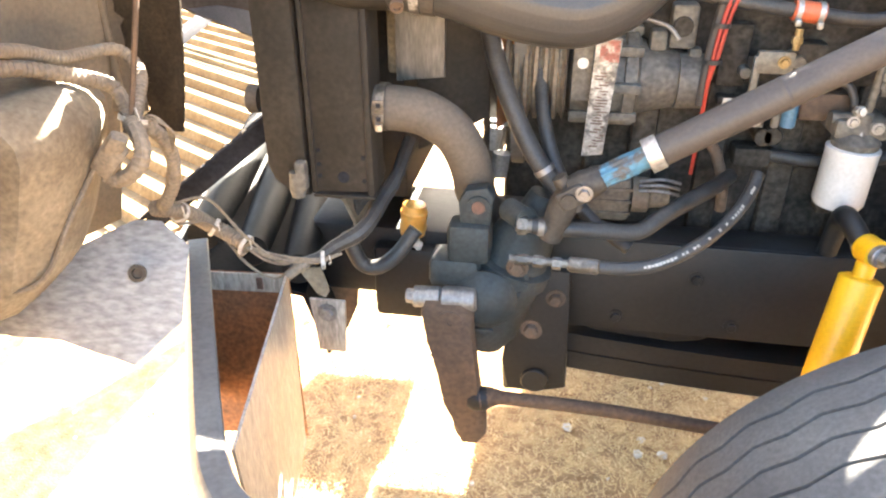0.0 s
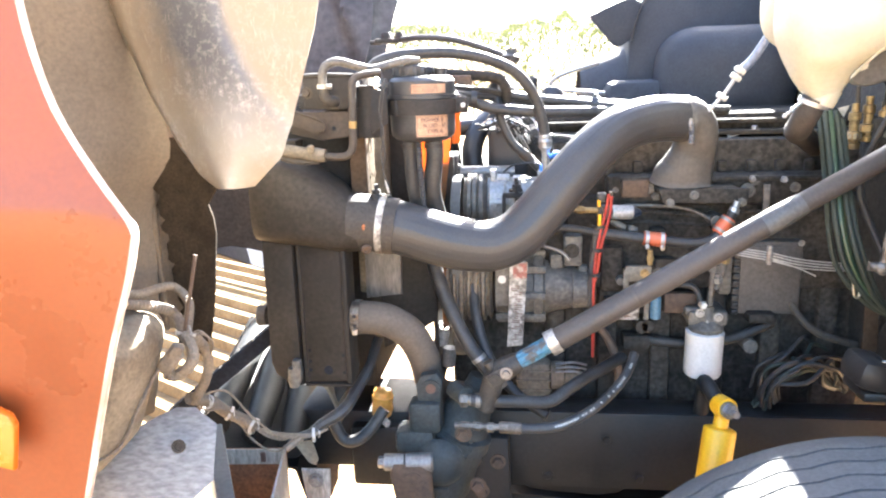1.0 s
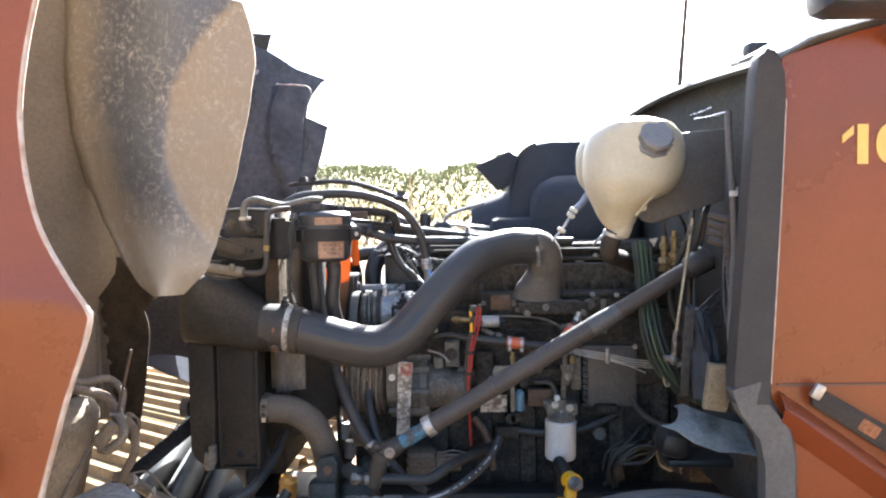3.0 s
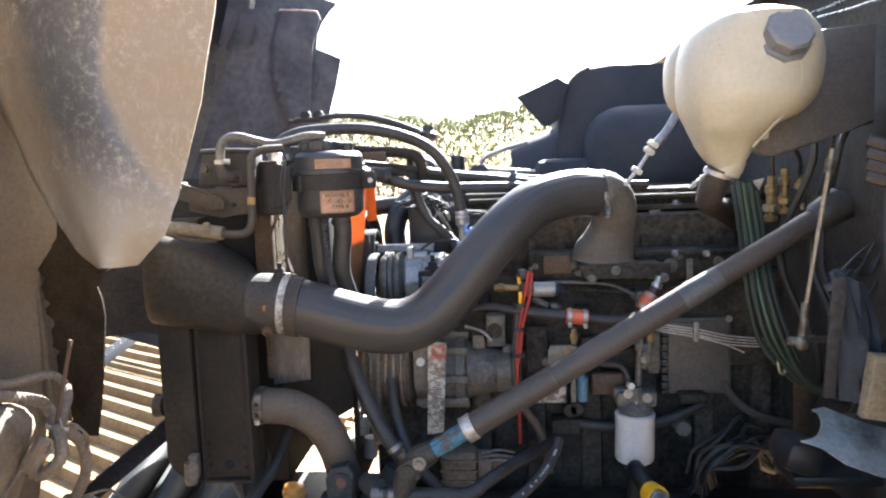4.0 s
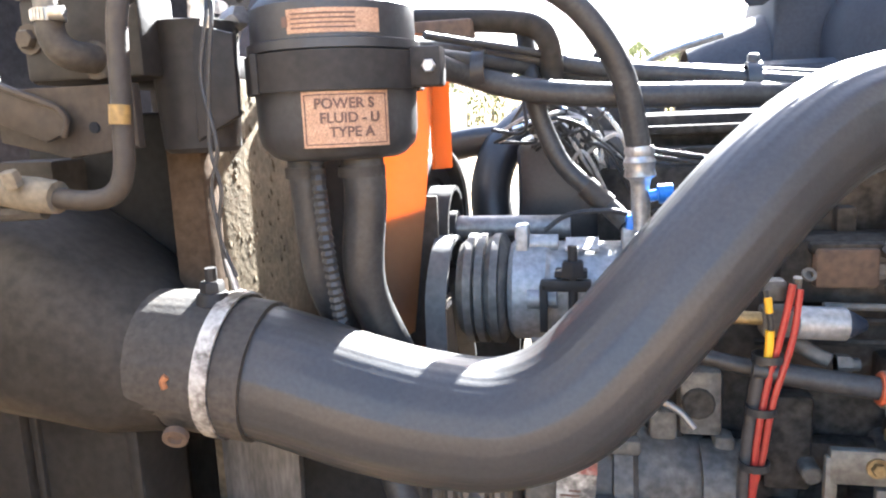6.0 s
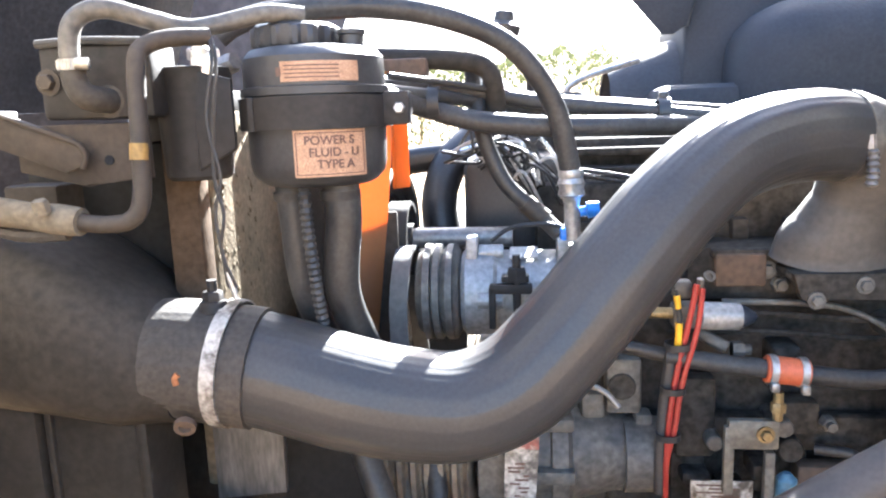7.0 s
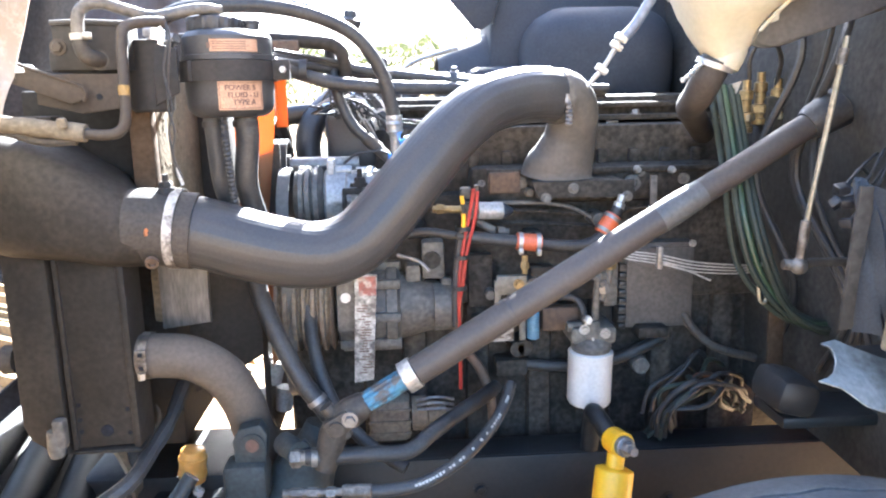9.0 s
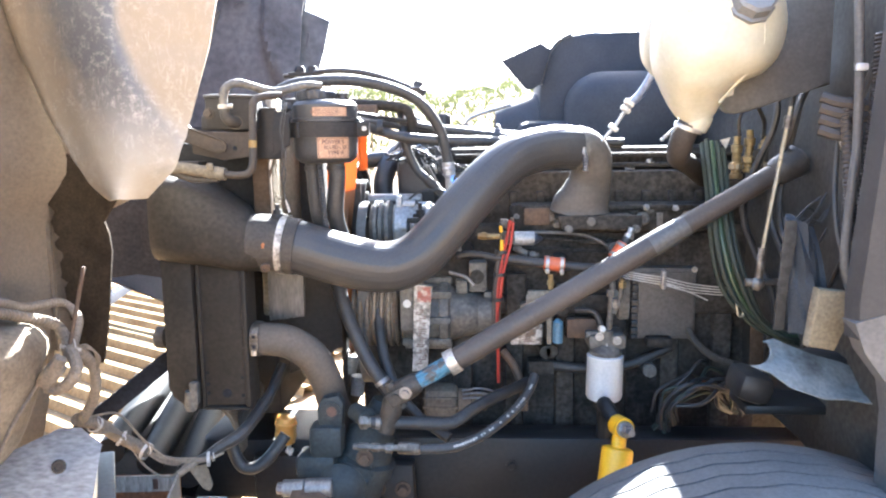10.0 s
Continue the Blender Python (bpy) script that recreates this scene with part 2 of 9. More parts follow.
def scuffed_material():
    """Tan fibreglass with a broad grey rubbed band down its middle and fine scratches."""
    m = bpy.data.materials.new("scuffed_fender_wall")
    m.use_nodes = True
    n, link = m.node_tree.nodes, m.node_tree.links.new
    b = n["Principled BSDF"]
    b.inputs["Roughness"].default_value = 0.5
    co = n.new("ShaderNodeTexCoord")
    sep = n.new("ShaderNodeSeparateXYZ")
    link(co.outputs["Object"], sep.inputs[0])
    nz = n.new("ShaderNodeTexNoise")
    nz.inputs["Scale"].default_value, nz.inputs["Detail"].default_value, nz.inputs["Roughness"].default_value = 6.0, 10.0, 0.76
    link(co.outputs["Object"], nz.inputs["Vector"])

    def calc(op, a, v, c=None):
        q = n.new("ShaderNodeMath")
        q.operation = op
        for k, w in enumerate((a, v, c)):
            if isinstance(w, (int, float)):
                q.inputs[k].default_value = w
            elif w is not None:
                link(w, q.inputs[k])
        return q.outputs[0]

    def side(z0, k, x0, lo, hi, rough):
        """How far a place lies to the right of a bent line down the wall."""
        d = calc("ADD", sep.outputs["Z"], -z0)
        line = calc("MULTIPLY_ADD", calc("MULTIPLY", d, d), k, x0)
        g = calc("MULTIPLY_ADD", calc("SUBTRACT", nz.outputs[0], 0.5), rough, calc("SUBTRACT", sep.outputs["X"], line))
        r = n.new("ShaderNodeMapRange")
        r.interpolation_type = "SMOOTHSTEP"
        r.inputs["From Min"].default_value, r.inputs["From Max"].default_value = lo, hi
        link(g, r.inputs[0])
        return r.outputs[0]

    into_band = side(2.06, 0.72, -0.235, -0.055, 0.06, 0.22)
    past_crease = side(1.86, 1.5, -0.072, -0.006, 0.014, 0.03)
    low = n.new("ShaderNodeMapRange")
    low.inputs["From Min"].default_value, low.inputs["From Max"].default_value = 1.56, 1.76
    low.inputs["To Min"].default_value = 0.25
    link(sep.outputs["Z"], low.inputs[0])
    grey = calc("MULTIPLY", calc("MULTIPLY", into_band, calc("SUBTRACT", 1.0, past_crease)), low.outputs[0])
    tan = calc("SUBTRACT", 1.0, grey)
    mix = n.new("ShaderNodeMix")
    mix.data_type = "RGBA"
    mix.inputs[6].default_value, mix.inputs[7].default_value = (0.082, 0.084, 0.088, 1), (0.225, 0.180, 0.124, 1)
    link(tan, mix.inputs[0])
    sc = n.new("ShaderNodeTexNoise")
    sc.inputs["Scale"].default_value, sc.inputs["Detail"].default_value, sc.inputs["Roughness"].default_value = 75.0, 8.0, 0.8
    link(co.outputs["Object"], sc.inputs["Vector"])
    sp = n.new("ShaderNodeMapRange")
    sp.inputs["From Min"].default_value, sp.inputs["From Max"].default_value = 0.50, 0.64
    sp.inputs["To Max"].default_value = 0.5
    link(sc.outputs[0], sp.inputs[0])
    mx2 = n.new("ShaderNodeMix")
    mx2.data_type = "RGBA"
    mx2.inputs[7].default_value = (0.42, 0.38, 0.32, 1)
    cl = n.new("ShaderNodeTexNoise")
    cl.inputs["Scale"].default_value, cl.inputs["Detail"].default_value, cl.inputs["Distortion"].default_value = 7.0, 5.0, 0.6
    link(co.outputs["Object"], cl.inputs["Vector"])
    cm = n.new("ShaderNodeMapRange")
    cm.inputs["From Min"].default_value, cm.inputs["From Max"].default_value = 0.44, 0.64
    cm.inputs["To Min"].default_value, cm.inputs["To Max"].default_value = 0.35, 1.9
    link(cl.outputs[0], cm.inputs[0])
    pr = n.new("ShaderNodeMath")
    pr.operation, pr.use_clamp = "MULTIPLY", True
    link(sp.outputs[0], pr.inputs[0])
    link(cm.outputs[0], pr.inputs[1])
    # long slanting rub marks
    sm = n.new("ShaderNodeMapping")
    sm.inputs["Rotation"].default_value, sm.inputs["Scale"].default_value = (0, radians(24), 0), (105, 30, 26)
    link(co.outputs["Object"], sm.inputs[0])
    st = n.new("ShaderNodeTexNoise")
    st.inputs["Scale"].default_value, st.inputs["Detail"].default_value = 1.0, 7.0
    st.inputs["Distortion"].default_value = 1.6
    link(sm.outputs[0], st.inputs["Vector"])
    sr = n.new("ShaderNodeMapRange")
    sr.inputs["From Min"].default_value, sr.inputs["From Max"].default_value = 0.60, 0.72
    sr.inputs["To Max"].default_value = 0.38
    link(st.outputs[0], sr.inputs[0])
    mxm = n.new("ShaderNodeMath")
    mxm.operation = "MAXIMUM"
    link(pr.outputs[0], mxm.inputs[0])
    link(sr.outputs[0], mxm.inputs[1])
    link(mxm.outputs[0], mx2.inputs[0])
    link(mix.outputs[2], mx2.inputs[6])
    # bounced light on the low tip, put into the colour as a paler tan
    tip_sheen = n.new("ShaderNodeMapRange")
    tip_sheen.inputs["From Min"].default_value, tip_sheen.inputs["From Max"].default_value = 1.70, 1.53
    link(sep.outputs["Z"], tip_sheen.inputs[0])
    tn = n.new("ShaderNodeMath")
    tn.operation, tn.use_clamp = "MULTIPLY", True
    link(tip_sheen.outputs[0], tn.inputs[0])
    link(nz.outputs[0], tn.inputs[1])
    mx3 = n.new("ShaderNodeMix")
    mx3.data_type = "RGBA"
    mx3.inputs[7].default_value = (0.46, 0.42, 0.35, 1)
    link(tn.outputs[0], mx3.inputs[0])
    link(mx2.outputs[2], mx3.inputs[6])
    link(mx3.outputs[2], b.inputs["Base Color"])
    bp = n.new("ShaderNodeBump")
    bp.inputs["Strength"].default_value, bp.inputs["Distance"].default_value = 0.25, 0.002
    link(sc.outputs[0], bp.inputs["Height"])
    link(bp.outputs[0], b.inputs["Normal"])
    return m


M["bumper"] = mat("dulled_bumper_metal", (0.105, 0.108, 0.110), (0.18, 0.178, 0.172), 0.36, 0.5, 6, 120, 0.15, (0.3, 0.7), 0.15)
M["duct"] = mat("dusty_moulded_plastic", (0.030, 0.033, 0.040), (0.050, 0.052, 0.058), 0.75, 0, 5, 150, 0.15, speck=0.12, spec=0.2)
M["blue_chalk"] = mat("blue_marked_steel", (0.055, 0.052, 0.050), (0.045, 0.135, 0.205), 0.6, 0.1, 38, 160, 0.2, (0.44, 0.54), 0.2)
M["faded_red"] = mat("flaking_red_print", (0.30, 0.26, 0.24), (0.20, 0.068, 0.055), 0.55, 0.1, 55, 200, 0.1, (0.40, 0.52), 0.3)
M["caked"] = mat("caked_tan_dust", (0.062, 0.050, 0.033), (0.125, 0.100, 0.067), 0.95, 0, 16, 150, 0.8, (0.3, 0.7), 0.25, spec=0.1)
M["strip"] = mat("scarred_print_strip", (0.085, 0.080, 0.075), (0.34, 0.33, 0.31), 0.5, 0.25, 42, 170, 0.3, (0.40, 0.56), 0.35)
M["dull_plate"] = mat("dull_zinc_plate", (0.10, 0.092, 0.075), (0.19, 0.175, 0.145), 0.6, 0.2, 22, 150, 0.2, speck=0.25)
def glow_through(m, colour, share):
    """Lets light that falls on the back of a thin moulding shine through it."""
    n, link = m.node_tree.nodes, m.node_tree.links.new
    tr, mx = n.new("ShaderNodeBsdfTranslucent"), n.new("ShaderNodeMixShader")
    tr.inputs["Color"].default_value = (*colour, 1)
    mx.inputs[0].default_value = share
    link(n["Principled BSDF"].outputs[0], mx.inputs[1])
    link(tr.outputs[0], mx.inputs[2])
    link(mx.outputs[0], n["Material Output"].inputs["Surface"])
    return m


M["shroud"] = glow_through(mat("orange_fan_shroud", (0.115, 0.050, 0.018), (0.075, 0.038, 0.018), 0.5, 0, 9, 120, 0.15, (0.35, 0.65), 0.15), (0.72, 0.27, 0.04), 0.36)
M["post"] = mat("brown_rusted_post", (0.042, 0.030, 0.021), (0.070, 0.051, 0.036), 0.9, 0, 9, 110, 0.4, (0.35, 0.7), 0.25, spec=0.05)
M["foamsleeve"] = mat("dusty_foam_sleeve", (0.075, 0.062, 0.045), (0.135, 0.113, 0.082), 0.9, 0, 14, 140, 0.5, speck=0.3)
M["ochre"] = mat("dull_ochre_tape", (0.17, 0.10, 0.025), (0.24, 0.15, 0.04), 0.6, 0, 60, 200, 0.1, speck=0.3)
M["greenish"] = mat("grimy_green_black_line", (0.017, 0.024, 0.019), (0.034, 0.043, 0.035), 0.6, 0, 12, 160, 0.15, speck=0.2, spec=0.3)
M["joint"] = mat("oily_forged_joint", (0.026, 0.023, 0.020), (0.060, 0.051, 0.042), 0.6, 0.1, 18, 130, 0.35, speck=0.3, spec=0.3)
M["grimed"] = mat("grimed_plated_fitting", (0.055, 0.045, 0.036), (0.17, 0.155, 0.135), 0.5, 0.4, 40, 150, 0.2, (0.4, 0.6), 0.25)
M["rust_loop"] = mat("orange_brown_sheath", (0.10, 0.038, 0.016), (0.16, 0.062, 0.028), 0.7, 0, 20, 150, 0.2, speck=0.25)
M["crown"] = mat("matt_blue_black_underside", (0.018, 0.020, 0.024), (0.034, 0.036, 0.040), 0.95, 0, 4, 80, 0.2, speck=0.2, spec=0.04)
M["tyre_clean"] = mat("clean_shoulder_rubber", (0.030, 0.032, 0.034), (0.046, 0.047, 0.048), 0.7, 0, 8, 160, 0.15, speck=0.12, spec=0.3)
M["tyre_dirt"] = mat("mud_dried_on_rubber", (0.070, 0.062, 0.048), (0.150, 0.132, 0.098), 0.95, 0, 14, 120, 0.4, (0.3, 0.6), 0.25, spec=0.1)
M["chalky"] = mat("chalky_scrape", (0.22, 0.19, 0.15), (0.42, 0.38, 0.32), 0.7, 0, 60, 220, 0.2, (0.4, 0.6), 0.3)
# the wall's tan, with the shade of the wheel well put into the colour
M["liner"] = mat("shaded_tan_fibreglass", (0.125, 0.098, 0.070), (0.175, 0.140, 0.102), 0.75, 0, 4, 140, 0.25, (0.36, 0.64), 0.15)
M["rail"] = mat("dirty_dark_steel", (0.018, 0.014, 0.011), (0.040, 0.029, 0.021), 0.8, 0.1, 14, 130, 0.4, speck=0.3)
M["plate"] = mat("mud_scuffed_sheet", (0.27, 0.265, 0.26), (0.40, 0.38, 0.35), 0.6, 0.2, 5, 60, 0.4, (0.3, 0.7), 0.3, stretch=(1, 1, 4))
M["elbow"] = mat("dust_coated_casting", (0.055, 0.050, 0.045), (0.095, 0.084, 0.072), 0.7, 0.1, 7, 120, 0.25, speck=0.15)
M["bluehose"] = mat("pale_blue_tube", (0.085, 0.10, 0.15), (0.13, 0.15, 0.21), 0.4, 0, 14, 120, 0.05, trans=0.2)
M["nose"] = mat("matt_black_panel", (0.014, 0.016, 0.021), (0.026, 0.027, 0.032), 0.9, 0, 5, 120, 0.08, spec=0.02)
M["worn"] = mat("rubbed_shaft_metal", (0.062, 0.060, 0.058), (0.105, 0.105, 0.10), 0.5, 0.2, 9, 180, 0.1, speck=0.15, spec=0.3)
M["module"] = mat("brown_grey_casting", (0.070, 0.063, 0.056), (0.098, 0.088, 0.078), 0.6, 0.1, 8, 140, 0.2, speck=0.2, spec=0.3)
M["trim"] = mat("smooth_black_trim", (0.026, 0.025, 0.025), (0.044, 0.041, 0.038), 0.7, 0, 9, 150, 0.2, speck=0.1, spec=0.3)
M["cap"] = mat("grey_screw_cap", (0.12, 0.125, 0.13), (0.16, 0.165, 0.17), 0.45, 0, 10, 150, 0.05, speck=0.1)
M["oldhose"] = mat("browned_rubber_hose", (0.030, 0.026, 0.023), (0.056, 0.047, 0.040), 0.7, 0, 9, 160, 0.2, speck=0.2, spec=0.3)
M["oldline"] = mat("grimy_brown_tube", (0.022, 0.017, 0.013), (0.044, 0.034, 0.025), 0.7, 0.1, 12, 140, 0.25, speck=0.25)
M["dirtyband"] = mat("dirt_streaked_band", (0.065, 0.050, 0.038), (0.36, 0.345, 0.32), 0.5, 0.3, 45, 160, 0.3, (0.42, 0.58), 0.3)
M["trim_grey"] = mat("grey_rubber_edging", (0.062, 0.062, 0.063), (0.095, 0.092, 0.088), 0.6, 0, 8, 150, 0.15, speck=0.15, spec=0.35)
M["dusthose"] = mat("dust_browned_hose", (0.058, 0.050, 0.043), (0.115, 0.095, 0.076), 0.75, 0, 6, 160, 0.2, (0.3, 0.7), 0.15, spec=0.3)
M["streaked"] = mat("streaked_dull_zinc", (0.050, 0.048, 0.045), (0.105, 0.10, 0.092), 0.55, 0.3, 16, 90, 0.2, (0.38, 0.62), 0.3, stretch=(3, 3, 0.6))
M["scuffed"] = scuffed_material()
M["leaf"] = leaf_material()
M["ground"] = ground_material()
M["roof"] = mat("dusty_galvanised_roofing", (0.135, 0.088, 0.040), (0.20, 0.142, 0.075), 0.9, 0, 3, 40, 0.1, speck=0.2, spec=0.12)
M["splash"] = mat("pale_scuffed_sheet", (0.045, 0.052, 0.053), (0.165, 0.185, 0.188), 0.6, 0.1, 13, 120, 0.3, (0.30, 0.52), 0.2, spec=0.3)
M["timber"] = mat("raw_timber", (0.48, 0.30, 0.14), (0.60, 0.40, 0.20), 0.8, 0, 4, 30, 0.2, stretch=(1, 8, 8))
M["straw"] = mat("dry_straw", (0.44, 0.29, 0.13), (0.60, 0.43, 0.22), 0.8, 0, 40, 90, 0, speck=0.2)
M["stone"] = mat("pale_pebble", (0.40, 0.36, 0.30), (0.55, 0.50, 0.44), 0.9, 0, 20, 90, 0.3)


# ---- mesh helpers (all in world metres) ----
def V(*a):
    return Vector(a)


def box(bm, c, s, bevel=0.0, rot=None, seg=2):
    m = Matrix.Translation(c) @ (rot.to_4x4() if rot is not None else Matrix()) @ Matrix.Diagonal((*s, 1))
    r = bmesh.ops.create_cube(bm, size=1.0, matrix=m)
    if bevel:
        es = list({e for v in r["verts"] for e in v.link_edges})
        bmesh.ops.bevel(bm, geom=es, offset=min(bevel, min(s) * 0.45), segments=seg, affect="EDGES", profile=0.5)
    return bm


def frame_of(d):
    d = Vector(d).normalized()
    a = Vector((0, 0, 1)) if abs(d.z) < 0.9 else Vector((1, 0, 0))
    u = d.cross(a).normalized()
    return u, d.cross(u).normalized(), d


def lathe(bm, o, d, prof, seg=24, close=True):
    """Turns (height, radius) pairs round the axis d from o."""
    u, w, d = frame_of(d)
    o = Vector(o)
    rings = []
    for h, r in prof:
        rings.append([bm.verts.new(o + d * h + (u * math.cos(2 * math.pi * i / seg) + w * math.sin(2 * math.pi * i / seg)) * r) for i in range(seg)])
    for a, b in zip(rings, rings[1:]):
        for i in range(seg):
            bm.faces.new((a[i], a[(i + 1) % seg], b[(i + 1) % seg], b[i]))
    if close:
        bm.faces.new(rings[0][::-1])
        bm.faces.new(rings[-1])
    return bm


def cyl(bm, p0, p1, r0, r1=None, seg=16, lip=0.0):
    p0, p1 = Vector(p0), Vector(p1)
    r1 = r0 if r1 is None else r1
    h = (p1 - p0).length
    if lip:
        return lathe(bm, p0, p1 - p0, [(0, r0 - lip), (lip, r0), (h - lip, r1), (h, r1 - lip)], seg)
    return lathe(bm, p0, p1 - p0, [(0, r0), (h, r1)], seg)


def hexnut(bm, c, d, r=0.008, h=0.007):
    return lathe(bm, c, d, [(0, r), (h * 0.8, r), (h, r * 0.85)], 6)


def spline(pts, sub=8):
    """Smooth curve through the points (Catmull-Rom)."""
    p = [Vector(q) for q in pts]
    if len(p) < 3:
        return p
    p = [p[0] * 2 - p[1]] + p + [p[-1] * 2 - p[-2]]
    out = []
    for i in range(1, len(p) - 2):
        a, b, c, d = p[i - 1:i + 3]
        for k in range(sub):
            t = k / sub
            out.append(0.5 * ((2 * b) + (c - a) * t + (2 * a - 5 * b + 4 * c - d) * t * t + (3 * b - a - 3 * c + d) * t ** 3))
    return out + [p[-2]]


def tube(bm, pts, r, seg=10, sub=8, ribs=0.0, wob=0.0, seed=0, flute=0.0):
    """A round hose along a smooth curve; r: one radius or one for each point; ribs: height of corrugation."""
    n0 = len(pts)
    path = spline(pts, sub)
    n = len(path)
    rs = r if isinstance(r, (list, tuple)) else [r] * n0
    if ribs:
        fine = []
        for a, b in zip(path, path[1:]):
            k = max(1, round((b - a).length / 0.0035))
            fine += [a.lerp(b, j / k) for j in range(k)]
        path = fine + [path[-1]]
        n = len(path)
    u = frame_of(path[1] - path[0])[0]
    rings = []
    for i, q in enumerate(path):
        d = (path[min(i + 1, n - 1)] - path[max(i - 1, 0)]).normalized()
        u = (u - d * u.dot(d)).normalized()
        w = d.cross(u)
        f = i / (n - 1) * (n0 - 1)
        j = min(int(f), n0 - 2)
        rad = rs[j] + (rs[j + 1] - rs[j]) * (f - j)
        if ribs:
            rad += ribs * (1 if i % 2 else -1)
        if wob:
            rad *= 1 + wob * noise.noise(q * 25 + Vector((seed, 0, 0)))
        rings.append([bm.verts.new(q + (u * math.cos(2 * math.pi * k / seg) + w * math.sin(2 * math.pi * k / seg)) * (rad + (flute * noise.noise(Vector((k * 1.7, 0.3, 7))) if flute else 0))) for k in range(seg)])
    for a, b in zip(rings, rings[1:]):
        for k in range(seg):
            bm.faces.new((a[k], a[(k + 1) % seg], b[(k + 1) % seg], b[k]))
    bm.faces.new(rings[0][::-1])
    bm.faces.new(rings[-1])
    return bm


def slab(bm, outline, origin, U, W, thick, bevel=0.0):
    """A plate: outline in (u, w), thickness along U x W."""
    U, W = Vector(U).normalized(), Vector(W).normalized()
    nrm = U.cross(W).normalized()
    o = Vector(origin)
    a = [bm.verts.new(o + U * x + W * y) for x, y in outline]
    b = [bm.verts.new(v.co + nrm * thick) for v in a]
    k = len(a)
    fs = [bm.faces.new(a[::-1]), bm.faces.new(b)]
    for i in range(k):
        fs.append(bm.faces.new((a[i], a[(i + 1) % k], b[(i + 1) % k], b[i])))
    if bevel:
        es = list({e for f in fs[:2] for e in f.edges})
        bmesh.ops.bevel(bm, geom=es, offset=bevel, segments=2, affect="EDGES", profile=0.5)
    return bm


def plate_xz(bm, pts, y, thick, bevel=0.0):
    """A plate that faces the side: (x, z) outline, from y to y + thick."""
    return slab(bm, [(p[0], p[1]) for p in pts][::-1], (0, y + thick, 0), (1, 0, 0), (0, 0, 1), thick, bevel)


def surf(bm, rows, thick=0.004):
    """A sheet through a grid of points, with thickness."""
    grid = [[bm.verts.new(p) for p in row] for row in rows]
    fs = []
    for a, b in zip(grid, grid[1:]):
        for i in range(len(a) - 1):
            fs.append(bm.faces.new((a[i], a[i + 1], b[i + 1], b[i])))
    bm.normal_update()
    bmesh.ops.solidify(bm, geom=fs, thickness=thick)
    return bm


def ease(f):
    return f * f * (3 - 2 * f)


def resample(pts, n):
    """n points at even steps along a polyline."""
    p = [Vector(q) for q in pts]
    ds = [0.0]
    for a, b in zip(p, p[1:]):
        ds.append(ds[-1] + (b - a).length)
    out = []
    for i in range(n):
        s = ds[-1] * i / (n - 1)
        j = 0
        while j < len(p) - 2 and ds[j + 1] < s:
            j += 1
        out.append(p[j].lerp(p[j + 1], min(1, (s - ds[j]) / max(1e-9, ds[j + 1] - ds[j]))))
    return out


def thing(name, base, label, category, group="", kind=""):
    ob = new(name)
    ob.location = base
    ob.empty_display_size = 0.05
    return tagged(ob, label, category, group, kind)


def part(name, bm, material, parent=None, label="", smooth=True, angle=38):
    """Links a bmesh as one mesh, under a thing or a part."""
    bmesh.ops.recalc_face_normals(bm, faces=bm.faces)
    for f in bm.faces:
        f.smooth = smooth
    lim = radians(angle)
    for e in bm.edges:
        if len(e.link_faces) == 2 and e.calc_face_angle(0) > lim:
            e.smooth = False
    me = bpy.data.meshes.new(name)
    bm.to_mesh(me)
    bm.free()
    me.materials.append(M[material])
    ob = new(name, me)
    if parent is not None:
        ob.parent = parent
        if parent.type == "EMPTY":
            ob.matrix_parent_inverse = Matrix.Translation(-Vector(parent.location))
    if label:
        ob["label"] = label
    return ob


def solo(name, bm, material, label, category, group="", kind="", **kw):
    return tagged(part(name, bm, material, **kw), label, category, group, kind)


B = bmesh.new


def bolts(parent, pts, d, r=0.008, h=0.007, material="steel", washer=True):
    for p in pts:
        b = B()
        dv = Vector(d).normalized()
        if washer:
            cyl(b, Vector(p) - dv * 0.001, Vector(p) + dv * 0.002, r * 1.5, seg=12)
        hexnut(b, Vector(p) + dv * 0.001, d, r, h)
        part("bolt", b, material, parent)


def band(bm, c, d, r, w=0.012, t=0.0015):
    """A clamp band round an axis."""
    u = Vector(d).normalized()
    return lathe(bm, Vector(c) - u * w / 2, u, [(0, r), (0, r + t), (w, r + t), (w, r)], 28, close=False)


def text_mesh(body, size, depth=0.0004, bold=0.0):
    cu = bpy.data.curves.new("lettering", "FONT")
    cu.body, cu.size, cu.extrude, cu.align_x, cu.offset = body, size, depth, "LEFT", bold
    tmp = bpy.data.objects.new("lettering", cu)
    scene.collection.objects.link(tmp)
    bpy.context.view_layer.update()
    me = bpy.data.meshes.new_from_object(tmp.evaluated_get(bpy.context.evaluated_depsgraph_get()))
    bpy.data.objects.remove(tmp)
    return me

# ---- ground and distance ----
GZ = 0.03


